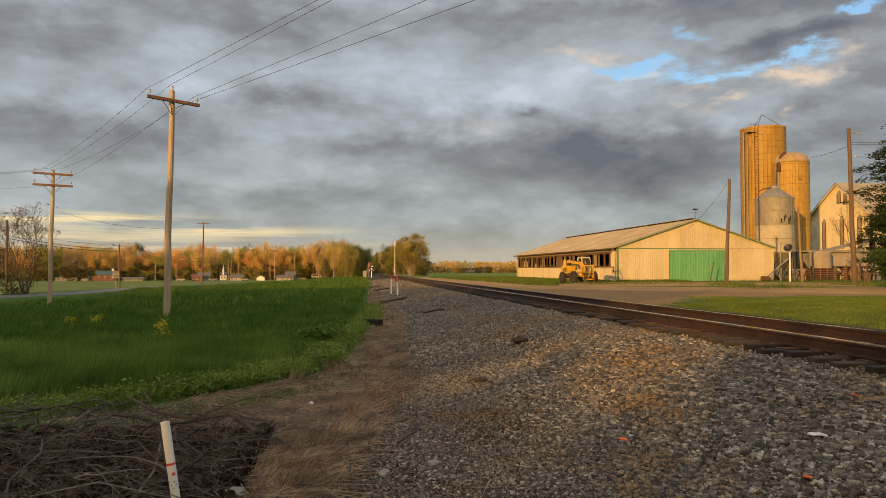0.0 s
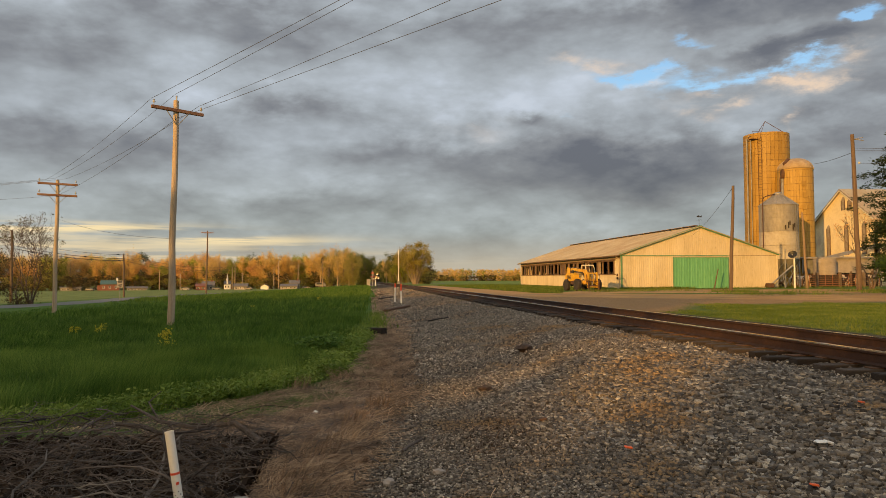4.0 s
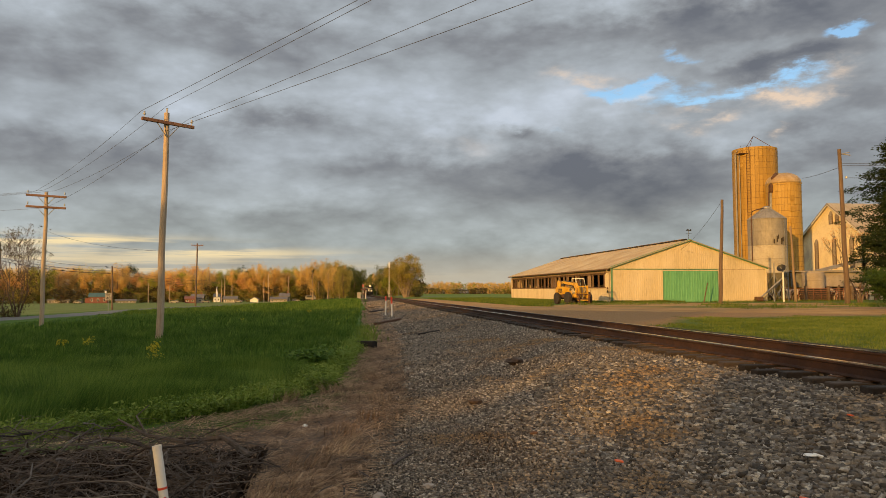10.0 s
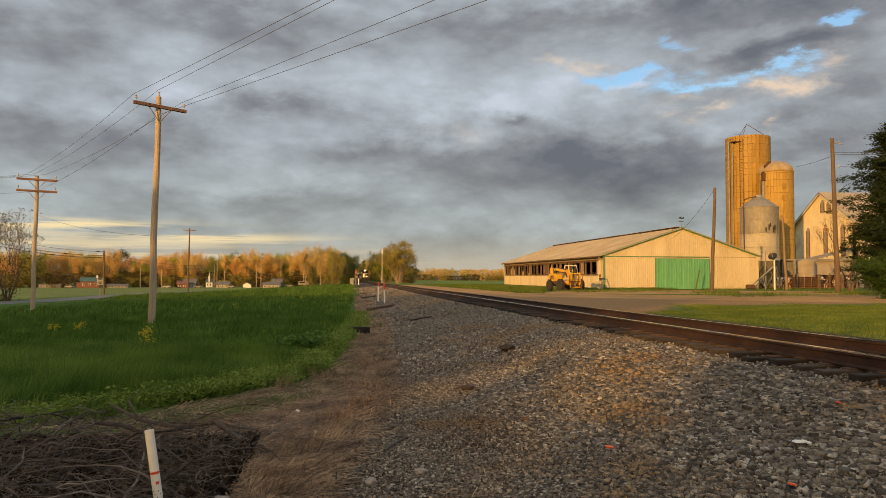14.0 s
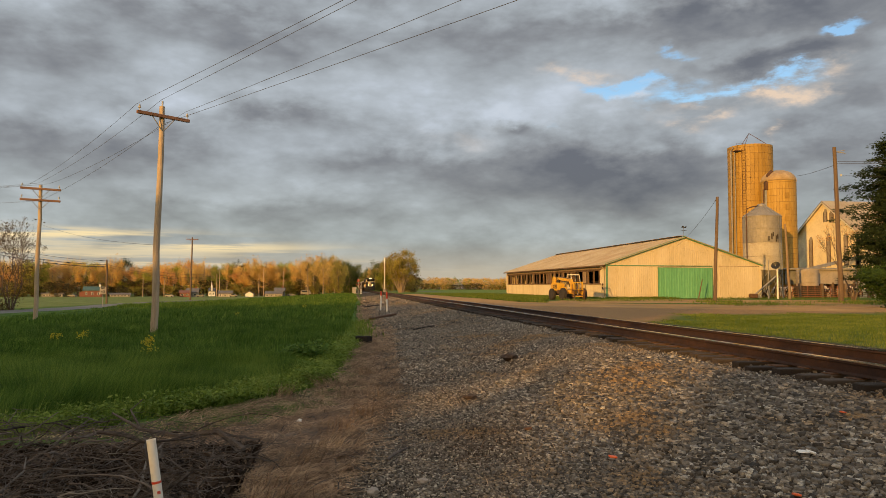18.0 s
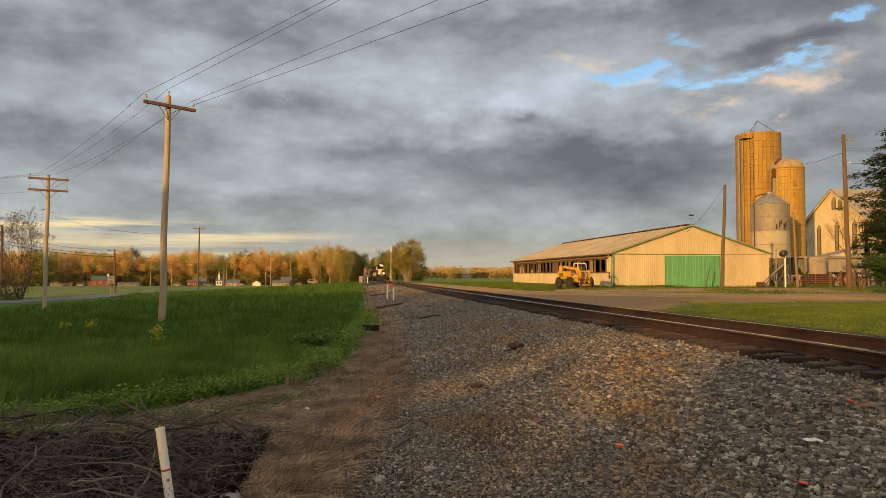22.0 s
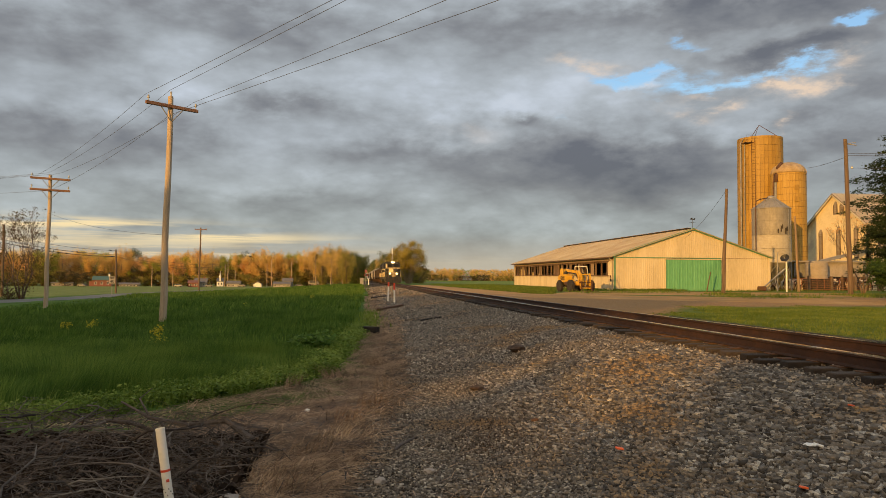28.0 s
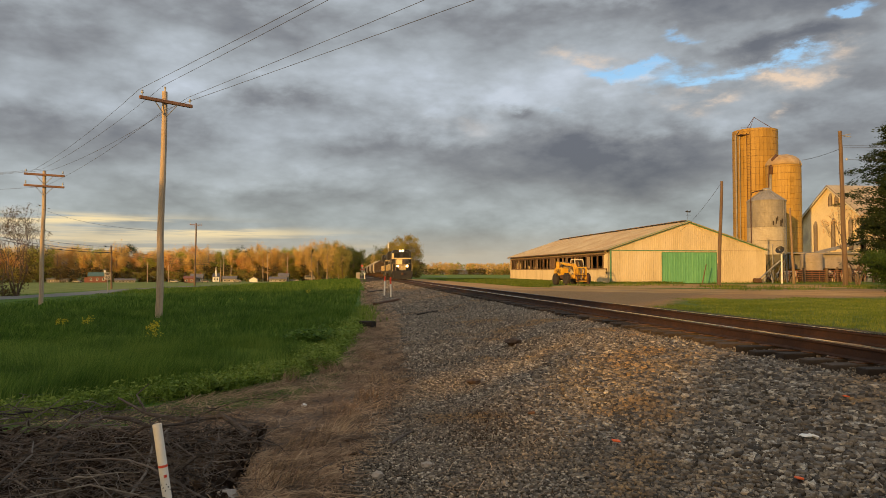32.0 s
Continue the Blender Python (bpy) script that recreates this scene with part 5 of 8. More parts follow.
    for x, r, w, hw in ((1.0, 0.52, 0.32, 0.98), (-1.3, 0.50, 0.30, 0.9)):
        for sy in (-1, 1):
            y = sy * hw
            wh = part("wheel", Shape().lathe([(r * 0.55, -w / 2), (r * 0.9, -w / 2), (r, -w * 0.3), (r, w * 0.3), (r * 0.9, w / 2), (r * 0.55, w / 2)], 24, (x, y, r), "y"), TYRE, th, "black treaded tyre")
            part("rim", Shape().lathe([(0.08, -w * 0.42), (r * 0.52, -w * 0.35), (r * 0.57, -w * 0.5), (r * 0.57, w * 0.5), (r * 0.52, w * 0.35), (0.08, w * 0.42)], 18, (x, y, r), "y"), YELLOW, wh)
            for j in range(16):
                a = 2 * math.pi * j / 16
                part("lug", Shape().box((x + r * math.cos(a), y, r + r * math.sin(a)), (0.06, w * 0.8, 0.1), Euler((0, -a, 0.0)).to_matrix()), TYRE, wh)
    th.scale = (1.12, 1.12, 1.12)
    part("axle", Shape().tube([(1.0, -0.95, 0.52), (1.0, 0.95, 0.52)], 0.1, 8), BLACK, th)
    part("axle", Shape().tube([(-1.3, -0.85, 0.50), (-1.3, 0.85, 0.50)], 0.08, 8), BLACK, th)


CABIN_PALE = surface("pale_yellow_paint", [(0.55, 0.5, 0.36), (0.7, 0.65, 0.5), (0.78, 0.74, 0.6)], 0.55, 2, bump=0.05)
make_forklift()


# ---- the village beyond the field ----
def make_house(name, x, y, w, d, h, ridge, wall, roof, label, turn=0, windows=3, category="house", chimney=False):
    z = gz(x, y)
    th = thing(name, pose(x, y, z, 0, 0, turn), label, category, "village buildings")
    part("wall", Shape().extrude([(-d / 2, 0), (d / 2, 0), (d / 2, h), (0, h + ridge), (-d / 2, h)], -w / 2, w / 2, "x"), wall, th)
    for sy in (-1, 1):
        part("roof", Shape().extrude([(sy * (d / 2 + 0.3), h - 0.1), (sy * (d / 2 + 0.3), h + 0.08), (0, h + ridge + 0.2), (0, h + ridge + 0.02)], -w / 2 - 0.3, w / 2 + 0.3, "x"), roof, th)
    for i in range(windows):
        xx = -w / 2 + w * (i + 0.5) / windows
        wn = part("window", Shape().box((xx, -d / 2 - 0.02, h * 0.52), (0.9, 0.06, h * 0.42)), WHITE, th)
        part("pane", Shape().box((xx, -d / 2 - 0.06, h * 0.52), (0.68, 0.03, h * 0.36)), GLASS_DARK, wn)
    if chimney:
        part("chimney", Shape().box((w * 0.3, 0, h + ridge + 0.4), (0.6, 0.6, 1.2)), BRICK, th)
    th.scale = (0.9, 0.9, 0.72)
    return th


GLASS_DARK = surface("window_glass", [(0.02, 0.022, 0.025), (0.03, 0.033, 0.036), (0.05, 0.05, 0.055)], 0.1, 1, bump=0, spec=0.7)


def at_az(px, d):
    """A spot at distance d along the track's line, on the bearing of px from the first view's middle."""
    a = radians(6.447) + math.atan((px - 784) / 1292.0)
    return d * math.tan(a), d


def make_village():
    x, y = at_az(188, 268)
    sch = make_house("schoolhouse", x, y, 8.6, 7, 2.7, 1.5, BRICK, ROOF_TEAL, "red brick schoolhouse with teal roof and white cupola", 14, 3, "schoolhouse")
    sch.scale = (0.68, 0.7, 0.82)
    cup = part("cupola", Shape().box((3.2, 0, 4.75), (0.8, 0.8, 1.1)), WHITE, sch, "small white cupola")
    part("cupola_roof", Shape().lathe([(0.75, 5.3), (0.05, 5.9)], 4, (3.2, 0, 0)), ROOF_GREY, cup)
    part("lean_to", Shape().box((-5.2, 0, 1.1), (1.8, 4, 2.2)), BRICK, sch)
    x, y = at_az(236, 270)
    make_house("long_shed", x, y, 7.2, 5, 1.0, 0.7, SIDING, ROOF_GREY, "long low white shed with grey roof", 14, 6, "shed")
    x, y = at_az(118, 270)
    make_house("trailer_home", x, y, 7.4, 3, 1.5, 0.35, SIDING, SIDING, "long white trailer before the trees", 16, 4, "trailer")
    x, y = at_az(349, 262)
    make_house("house", x, y, 3.6, 5, 2.0, 1.0, BRICK, BRICK, "small rust-red house by the lane", 8, 2)
    x, y = at_az(362, 266)
    make_house("house", x, y, 4.4, 6, 2.2, 1.9, SIDING, ROOF_GREY, "pale house with steep grey roof", 8, 2, chimney=True)
    x, y = at_az(396, 285)
    ch = make_house("church", x, y, 4.6, 8, 2.6, 1.6, WHITE, ROOF_GREY, "white village church with pointed steeple", 8, 2, "church")
    ch.scale = (0.5, 0.9, 0.72)
    part("tower", Shape().box((0, -3.6, 3.2), (1.2, 1.2, 3.4)), WHITE, ch)
    part("steeple", Shape().lathe([(0.85, 4.9), (0.4, 5.9), (0.04, 8.2)], 8, (0, -3.6, 0)), WHITE, ch, "white pointed steeple")
    x, y = at_az(420, 262)
    make_house("house", x, y, 5.0, 5, 1.6, 1.2, SIDING, ROOF_GREY, "low white cottage with pale roof", 4, 3)
    x, y = at_az(462, 262)
    make_house("garage", x, y, 2.2, 3, 1.4, 1.1, WHITE, ROOF_GREY, "tiny white garage with grey roof", 90, 1, "garage")
    x, y = at_az(505, 255)
    make_house("house", x, y, 6.2, 6, 1.4, 1.0, SIDING, ROOF_GREY, "white house with low porch roof", 2, 4)
    make_house("house", x + 1.6, y + 3, 3.6, 5, 2.7, 1.4, SIDING, ROOF_GREY, "taller grey house behind a porch", 2, 2, chimney=True)
    x, y = at_az(560, 250)
    rv = thing("camper", pose(x, y, gz(x, y), 0, 0, 3), "white parked camper van with dark windows", "camper")
    part("body", Shape().box((0, 0, 1.05), (3.2, 2.0, 1.3), bevel=0.15).box((1.5, 0, 0.8), (0.9, 1.9, 0.8), bevel=0.15), SIDING, rv)
    part("window", Shape().box((-0.3, -1.01, 1.3), (1.8, 0.04, 0.4)), GLASS_DARK, rv)
    for wx in (-1.0, 1.2):
        part("wheel", Shape().lathe([(0.3, -0.1), (0.34, 0), (0.3, 0.1)], 14, (wx, -0.9, 0.32), "y"), TYRE, rv)
    r = random.Random(8)
    car = thing("parked_car", (0, 0, -800), "small pale car parked in the village", "car", "parked cars")
    part("body", Shape().extrude([(-1.9, 0.35), (1.9, 0.35), (1.9, 0.8), (1.0, 0.95), (0.5, 1.4), (-0.9, 1.42), (-1.5, 0.98), (-1.9, 0.9)], -0.8, 0.8, "y"), SIDING, car)
    part("window", Shape().extrude([(0.85, 0.97), (0.45, 1.35), (-0.85, 1.36), (-1.3, 0.98)], -0.82, 0.82, "y"), GLASS_DARK, car)
    for wx in (-1.2, 1.2):
        for wy in (-0.75, 0.75):
            part("wheel", Shape().lathe([(0.28, -0.1), (0.32, 0), (0.28, 0.1)], 14, (wx, wy, 0.32), "y"), TYRE, car)
    car.scale = (0.7, 0.7, 0.7)
    for i, px in enumerate((322, 376, 434, 535, 152)):
        x, y = at_az(px, 256)
        m = pose(x, y, gz(x, y), 0, 0, r.uniform(-15, 15))
        if i == 0:
            car.matrix_basis = m @ Matrix.Scale(0.7, 4)
        else:
            copy_thing(car, m).scale = (0.7, 0.7, 0.7)
    for px, h in ((275, 7), (312, 6), (409, 9), (422, 6), (478, 8), (486, 10), (521, 9), (561, 7), (404, 8)):
        x, y = at_az(px, 265)
        make_pole(x, y, h, 0.14, 0.1, "pale distant utility pole in the village", group="village poles")
    x, y = at_az(574, 262)
    make_pole(x, y, 6.3, 0.14, 0.1, "pale village pole with white crossarm", arms=[(5.9, 0.9)], group="village poles")
    # crossing equipment
    cb = thing("signal_cabinet", (1.2, 208, gz(1.2, 208)), "white metal signal cabinet by the crossing", "cabinet")
    part("box", Shape().box((0, 0, 0.95), (1.0, 1.0, 1.7), bevel=0.05), SIDING, cb)
    part("cabinet_roof", Shape().box((0, 0, 1.85), (1.15, 1.1, 0.1)), GALV, cb)
    part("plinth", Shape().box((0, 0, 0.05), (1.6, 1.4, 0.2)), CONCRETE, cb)
    sg = thing("crossing_signal", (2.3, 205, gz(2.3, 205)), "railway crossing signal with dark red lamps", "signal")
    part("mast", Shape().tube([(0, 0, 0), (0, 0, 4.3)], 0.07, 8), GALV, sg)
    for sx in (-0.38, 0.38):
        tgt = part("target", Shape().lathe([(0.3, 0.0), (0.32, 0.03)], 18, (sx, -0.1, 2.6), "y"), BLACK, sg)
        part("lens", Shape().lathe([(0.12, 0.0), (0.13, 0.03)], 14, (sx, -0.15, 2.6), "y"), RED, tgt)
    part("crossbuck", Shape().box((0, -0.06, 3.6), (0.8, 0.03, 0.14), Euler((0, 0.75, 0)).to_matrix()).box((0, -0.1, 3.6), (0.8, 0.03, 0.14), Euler((0, -0.75, 0)).to_matrix()), RED, sg)
    mk = thing("marker_stake", (2.8, 186, gz(2.8, 186)), "short white stake by the track", "post")
    part("stake", Shape().tube([(0, 0, 0), (0, 0, 1.6)], 0.1, 8), WHITE, mk)
    tp = thing("radio_mast", (9.15, 196, gz(9.15, 196)), "thin white mast beside the railway", "mast")
    part("mast", Shape().tube([(0, 0, 0), (0, 0, 9.2)], [0.10, 0.06], 8), WHITE, tp)
    part("antenna", Shape().box((0.11, 0, 8.7), (0.07, 0.07, 1.5)).box((-0.11, 0, 8.7), (0.07, 0.07, 1.5)), WHITE, tp)
    part("base_box", Shape().box((0, 0, 0.5), (0.6, 0.5, 1.0), bevel=0.04), GALV, tp)
    # speed sign by the lane
    x, y = at_az(205, 84)
    sn = thing("speed_sign", pose(x, y, gz(x, y), 0, 0, 16), "white speed limit sign on a thin post", "road sign")
    part("post", Shape().box((0, 0.05, 0.75), (0.06, 0.05, 1.7)), GALV, sn)
    plate = part("plate", Shape().box((0, 0, 1.75), (0.62, 0.02, 0.78), bevel=0.01), SIDING, sn)
    txt = bpy.data.curves.new("numerals", "FONT")
    txt.body, txt.size, txt.align_x, txt.extrude = "40", 0.45, "CENTER", 0.004
    tmp = bpy.data.objects.new("numerals", txt)
    me = bpy.data.meshes.new_from_object(tmp)
    bpy.data.objects.remove(tmp)
    me.materials.append(BLACK)
    part("numerals", me, None, plate, at=Matrix.Translation((0, -0.016, 1.45)) @ Euler((radians(90), 0, 0)).to_matrix().to_4x4())
    part("text_bar", Shape().box((0, -0.014, 2.04), (0.44, 0.008, 0.07)), BLACK, plate)
    part("text_bar", Shape().box((0, -0.014, 1.93), (0.36, 0.008, 0.07)), BLACK, plate)


make_village()


# ---- trees ----
def tree_parts(seed, h, width, base=0.25, leaves=900, leaf=0.35, limbs=14, trunk=0.22, shape=1.0, thin=0.55, puff=0.075):
    """A tapered trunk with forked limbs, and leaves in clumps along their ends, in three meshes' worth of arrays."""
    r = random.Random(seed)
    s = Shape()
    top = h * 0.86
    lean = (r.uniform(-0.05, 0.05), r.uniform(-0.05, 0.05))
    spine = [Vector((lean[0] * h * t * t + 0.15 * math.sin(5 * t + seed), lean[1] * h * t * t, -0.2 + (top + 0.2) * t)) for t in [i / 7 for i in range(8)]]
    s.tube(spine, [trunk * (1 - 0.85 * i / 7) for i in range(8)], 7)
    tips = []
    for i in range(limbs):
        t = base + (0.95 - base) * (i + r.random() * 0.6) / limbs
        p = spine[0].lerp(spine[-1], t) if t < 0.01 else spine[min(6, int(t * 7))].lerp(spine[min(7, int(t * 7) + 1)], t * 7 % 1)
        a = i * 2.4 + r.uniform(-0.5, 0.5)
        fill = math.sin(math.pi * min(1, (1 - t) * 0.75 / (1 - base) + 0.22)) ** shape
        L = width / 2 * fill * r.uniform(0.75, 1.1)
        rise = L * r.uniform(0.35, 0.8)
        q1 = p + Vector((math.cos(a) * L * 0.5, math.sin(a) * L * 0.5, rise * 0.4))
        q2 = p + Vector((math.cos(a + 0.2) * L, math.sin(a + 0.2) * L, rise))
        rad = trunk * 0.42 * (1 - 0.6 * t)
        s.tube([p, q1, q2], [rad, rad * 0.55, rad * 0.15], 5, False)
        tips += [q1.lerp(q2, 0.5), q2, q2]
        for j in range(3):
            b = a + r.uniform(-1.1, 1.1)
            q3 = q1.lerp(q2, r.random()) + Vector((math.cos(b), math.sin(b), r.uniform(0.2, 0.8))) * L * r.uniform(0.3, 0.5)
            s.tube([q1.lerp(q2, 0.3 * j), q3], [rad * 0.4, rad * 0.08], 4, False)
            tips.append(q3)
    tips.append(spine[-1] + Vector((0, 0, h * 0.1)))
    g = np.random.default_rng(seed)
    T = np.array([tuple(t) for t in tips])
    c = T[g.integers(0, len(T), leaves)] + g.normal(0, 1, (leaves, 3)) * np.array([width * puff, width * puff, h * 0.67 * puff])
    c[:, 2] = np.maximum(c[:, 2], h * base * 0.6)
    u = g.normal(0, 1, (leaves, 3))
    u /= np.linalg.norm(u, axis=1)[:, None]
    w = np.cross(u, g.normal(0, 1, (leaves, 3)))
    w /= np.linalg.norm(w, axis=1)[:, None]
    sz = leaf * g.uniform(0.5, 1.25, (leaves, 1))
    quad = np.stack([c - u * sz, c - w * sz * thin, c + u * sz, c + w * sz * thin], 1).reshape(-1, 3)
    return s, quad


def tree_proto(name, seed, leaf_mat, label, h=11.0, width=7.0, bark=None, **kw):
    th = thing(name, (0, 0, -500 - seed), label, "tree")
    s, quad = tree_parts(seed, h, width, **kw)
    part("trunk", s, bark or BARK, th)
    part("crown", arrays_mesh("crown", quad, np.arange(len(quad)), 4, leaf_mat), None, th)
    return th


def scatter_trees(protos, spots, group):
    """Put each prototype down once and copy it for the rest."""
    used = set()
    for i, (p, x, y, s, a) in enumerate(spots):
        m = pose(x, y, gz(x, y) - 0.05, 0, 0, a)
        src = protos[p]
        if p not in used:
            used.add(p)
            src.scale = (s, s, s)
            src.location, src.rotation_euler = m.translation, m.to_euler()
            tagged(src, group=group)
        else:
            ob = copy_thing(src, m)
            ob.scale = (s, s, s)


def make_woods():
    P = [tree_proto("deciduous_tree", 11, LEAF_GOLD, "tall budding tree with golden spring twigs", 13, 7.5, leaves=6500, leaf=0.20, base=0.16, puff=0.088),
         tree_proto("deciduous_tree", 12, LEAF_RUSSET, "tall russet budding tree at the wood's edge", 12.5, 7.0, leaves=6000, leaf=0.20, base=0.16, puff=0.088),
         tree_proto("deciduous_tree", 13, LEAF_GREEN, "fresh green spring tree at the wood's edge", 12, 7.5, leaves=6500, leaf=0.22, base=0.12, puff=0.088),
         tree_proto("deciduous_tree", 14, LEAF_GOLD, "slender golden-brown tree with thin crown", 14.5, 4.2, leaves=2200, leaf=0.16, base=0.40, puff=0.088, bark=PALE_BARK, trunk=0.26),
         tree_proto("deciduous_tree", 15, LEAF_GREEN, "low yellow-green bushy tree near houses", 7, 7, leaves=3600, leaf=0.2, base=0.1),
         tree_proto("pine_tree", 16, LEAF_PINE, "dark green conifer at the wood's edge", 14, 6.5, leaves=4500, leaf=0.22, base=0.2, shape=1.5)]
    r = random.Random(21)
    spots = []
    # the wood beyond the village, from the far left to the track
    for i in range(230):
        az = -40 + 40.5 * (i + r.random()) / 230
        d = r.uniform(298, 375)
        if i % 3 == 0:
            d = r.uniform(294, 305)
        x, y = d * math.sin(radians(az)), d * math.cos(radians(az))
        if x > -5:
            continue
        p = r.choices(range(6), (4.2, 3.2, 2.6, 5, 0.9, 0.8))[0]
        if az > -8:
            p = r.choices(range(6), (3, 1, 4, 2, 1, 1.5))[0]
        s = r.uniform(0.72, 1.05) * (1.0 if d < 320 else 1.12) * (1.12 if az < -26 else 1.0)
        spots.append((p, x, y, s, r.uniform(0, 360)))
    scatter_trees(P, spots, "trees of the far wood")
    Q = [tree_proto("deciduous_tree", 31, LEAF_OLIVE, "tall green tree beside the railway crossing", 12.4, 6.6, leaves=6500, leaf=0.16, base=0.06, limbs=26),
         tree_proto("deciduous_tree", 33, LEAF_GOLD, "thin leafing tree near the railway", 13, 6, leaves=2600, leaf=0.16, base=0.3, bark=PALE_BARK),
         tree_proto("deciduous_tree", 34, LEAF_DEEP, "dark green leafy tree beside the far railway", 11.5, 7.5, leaves=5000, leaf=0.22, base=0.02, limbs=24)]
    spots = [(0, -3.4, 222, 0.74, 20), (1, -8, 226, 0.98, 130), (0, -11, 236, 0.72, 30), (1, -13, 232, 1.0, 60), (0, -7, 250, 1.05, 200), (1, -5.5, 262, 0.95, 10), (0, -6, 300, 1.1, 77),
             (0, -5, 340, 1.1, 277), (1, -5, 400, 1.1, 177), (0, -4.0, 450, 1.1, 45), (0, -2.0, 560, 1.1, 5), (1, 2.0, 640, 1.2, 95), (0, 2.0, 760, 1.3, 60), (1, 13.0, 780, 1.3, 10), (2, 0.0, 232, 0.72, 40), (2, -1.2, 268, 0.95, 140), (2, 0.2, 320, 1.0, 310), (2, 12.6, 262, 0.9, 75), (2, 13.5, 330, 0.95, 15), (2, 12.4, 410, 1.0, 200), (2, 1.0, 420, 1.05, 95), (2, 11.8, 520, 1.15, 155), (2, 11.6, 640, 1.2, 265), (2, 1.8, 1215, 1.2, 20), (2, 7.5, 1215, 1.35, 120), (2, 13.5, 1215, 1.2, 220)]
    for i in range(16):
        spots.append((i % 2, 14.5 + 3 * math.sin(i * 2.1), 262 + 26 * i, 0.95, 40 * i))
    scatter_trees(Q, spots, "trees beside the railway")
    # far line of trees to the right of the track
    wood = thing("distant_wood", (0, 0, 0), "low golden wood along the horizon", "woodland", kind="stuff")
    for leaf_mat, share, seed in ((LEAF_GOLD, 230, 41), (LEAF_GREEN, 90, 42)):
        s, quad = tree_parts(seed, 12, 11, leaves=420, leaf=0.6, base=0.01, limbs=9)
        trunk, crown = Shape(), []
        for i in range(share):
            x = 50 + 330 * (i + r.random()) / share
            y = 640 + r.uniform(-20, 60) + 0.2 * x
            m = pose(x, y, gz(x, y) - 0.05, 0, 0, r.uniform(0, 360)) @ Matrix.Scale(r.uniform(0.5, 0.88), 4)
            A = np.array(m)
            crown.append(quad @ A[:3, :3].T + A[:3, 3])
            trunk.tube([m @ Vector((0, 0, 0)), m @ Vector((0, 0, 9))], [0.25, 0.06], 5)
        crown = np.concatenate(crown)
        part("trunks", trunk, BARK, wood, kind="stuff")
        part("crowns", arrays_mesh("crowns", crown, np.arange(len(crown)), 4, leaf_mat), None, wood, kind="stuff")
    # scrub behind the track and before the wood
    S = [tree_proto("shrub", 51, LEAF_OLIVE, "low green scrub beside the far track", 3.5, 6, leaves=1200, leaf=0.22, base=0.05, trunk=0.08),
         tree_proto("shrub", 52, LEAF_BROWN, "low brown scrub beside the far track", 4.0, 6, leaves=1100, leaf=0.22, base=0.05, trunk=0.08)]
    spots = []
    for i in range(26):
        y = 205 + 12 * i
        spots.append((i % 2, 17 + 1.6 * i * 0.35 + r.uniform(-1, 1), y, r.uniform(0.7, 1.2), r.uniform(0, 360)))
    for i in range(90):
        az = -40 + 38 * (i + r.random()) / 90
        d = r.uniform(286, 300)
        spots.append((r.randrange(2), d * math.sin(radians(az)), d * math.cos(radians(az)), r.uniform(0.6, 1.3), r.uniform(0, 360)))
    for i in range(120):
        x = 48 + 340 * i / 120
        spots.append((r.randrange(2), x, 625 + 0.2 * x + r.uniform(-8, 8), r.uniform(0.7, 1.2), r.uniform(0, 360)))
    scatter_trees(S, spots, "scrub at the wood's edge")


make_woods()
def dome_tree(x, y, h, width, seed, leaf_mat, label, stems=26, leaves=22000):
    """A broad many-stemmed tree: stems fanning from the ground to a rounded crown."""
    r = random.Random(seed)
    th = thing("deciduous_tree", (x, y, gz(x, y)), label, "tree")
    s, tips = Shape(), []
    for i in range(stems):
        a, f = i * 2.4 + r.uniform(-0.3, 0.3), math.sqrt((i + 0.6) / stems)
        tilt = f * 1.25
        R = Vector((math.sin(tilt) * math.cos(a) * width / 2, math.sin(tilt) * math.sin(a) * width / 2, h * (0.26 + 0.72 * math.cos(tilt)))) * r.uniform(0.88, 1.05)
        foot = Vector((0.12 * R.x, 0.12 * R.y, -0.1))
        mid = foot.lerp(R, 0.5) + Vector((-R.x * 0.10, -R.y * 0.10, h * 0.06))
        s.tube([foot, mid, R], [0.17, 0.09, 0.015], 6, False)
        for j in range(9):
            t = 0.25 + 0.75 * r.random()
            p = foot.lerp(mid, t * 2) if t < 0.5 else mid.lerp(R, t * 2 - 1)
            q = p + Vector((r.uniform(-1, 1) + R.x * 0.15, r.uniform(-1, 1) + R.y * 0.15, r.uniform(0.5, 1.6))) * h * 0.09
            s.tube([p, q], [0.03, 0.006], 4, False)
            tips.append(q)
        tips += [R, R, R]
    g = np.random.default_rng(seed)
    T = np.array([tuple(t) for t in tips])
    low = 0.35 + 0.65 * np.clip((T[:, 2] / h - 0.15) / 0.5, 0, 1)
    pick = g.choice(len(T), leaves, p=low / low.sum())
    c = T[pick] + g.normal(0, 1, (leaves, 3)) * np.array([width * 0.045, width * 0.045, h * 0.035])
    c[:, 2] = np.maximum(c[:, 2], 0.1)
    u = g.normal(0, 1, (leaves, 3))
    u /= np.linalg.norm(u, axis=1)[:, None]
    w = np.cross(u, g.normal(0, 1, (leaves, 3)))
    w /= np.linalg.norm(w, axis=1)[:, None]
    sz = 0.13 * g.uniform(0.5, 1.3, (leaves, 1))
    quad = np.stack([c - u * sz, c - w * sz * 0.55, c + u * sz, c + w * sz * 0.55], 1).reshape(-1, 3)
    part("trunk", s, PALE_BARK, th)
    part("crown", arrays_mesh("crown", quad, np.arange(len(quad)), 4, leaf_mat), None, th)


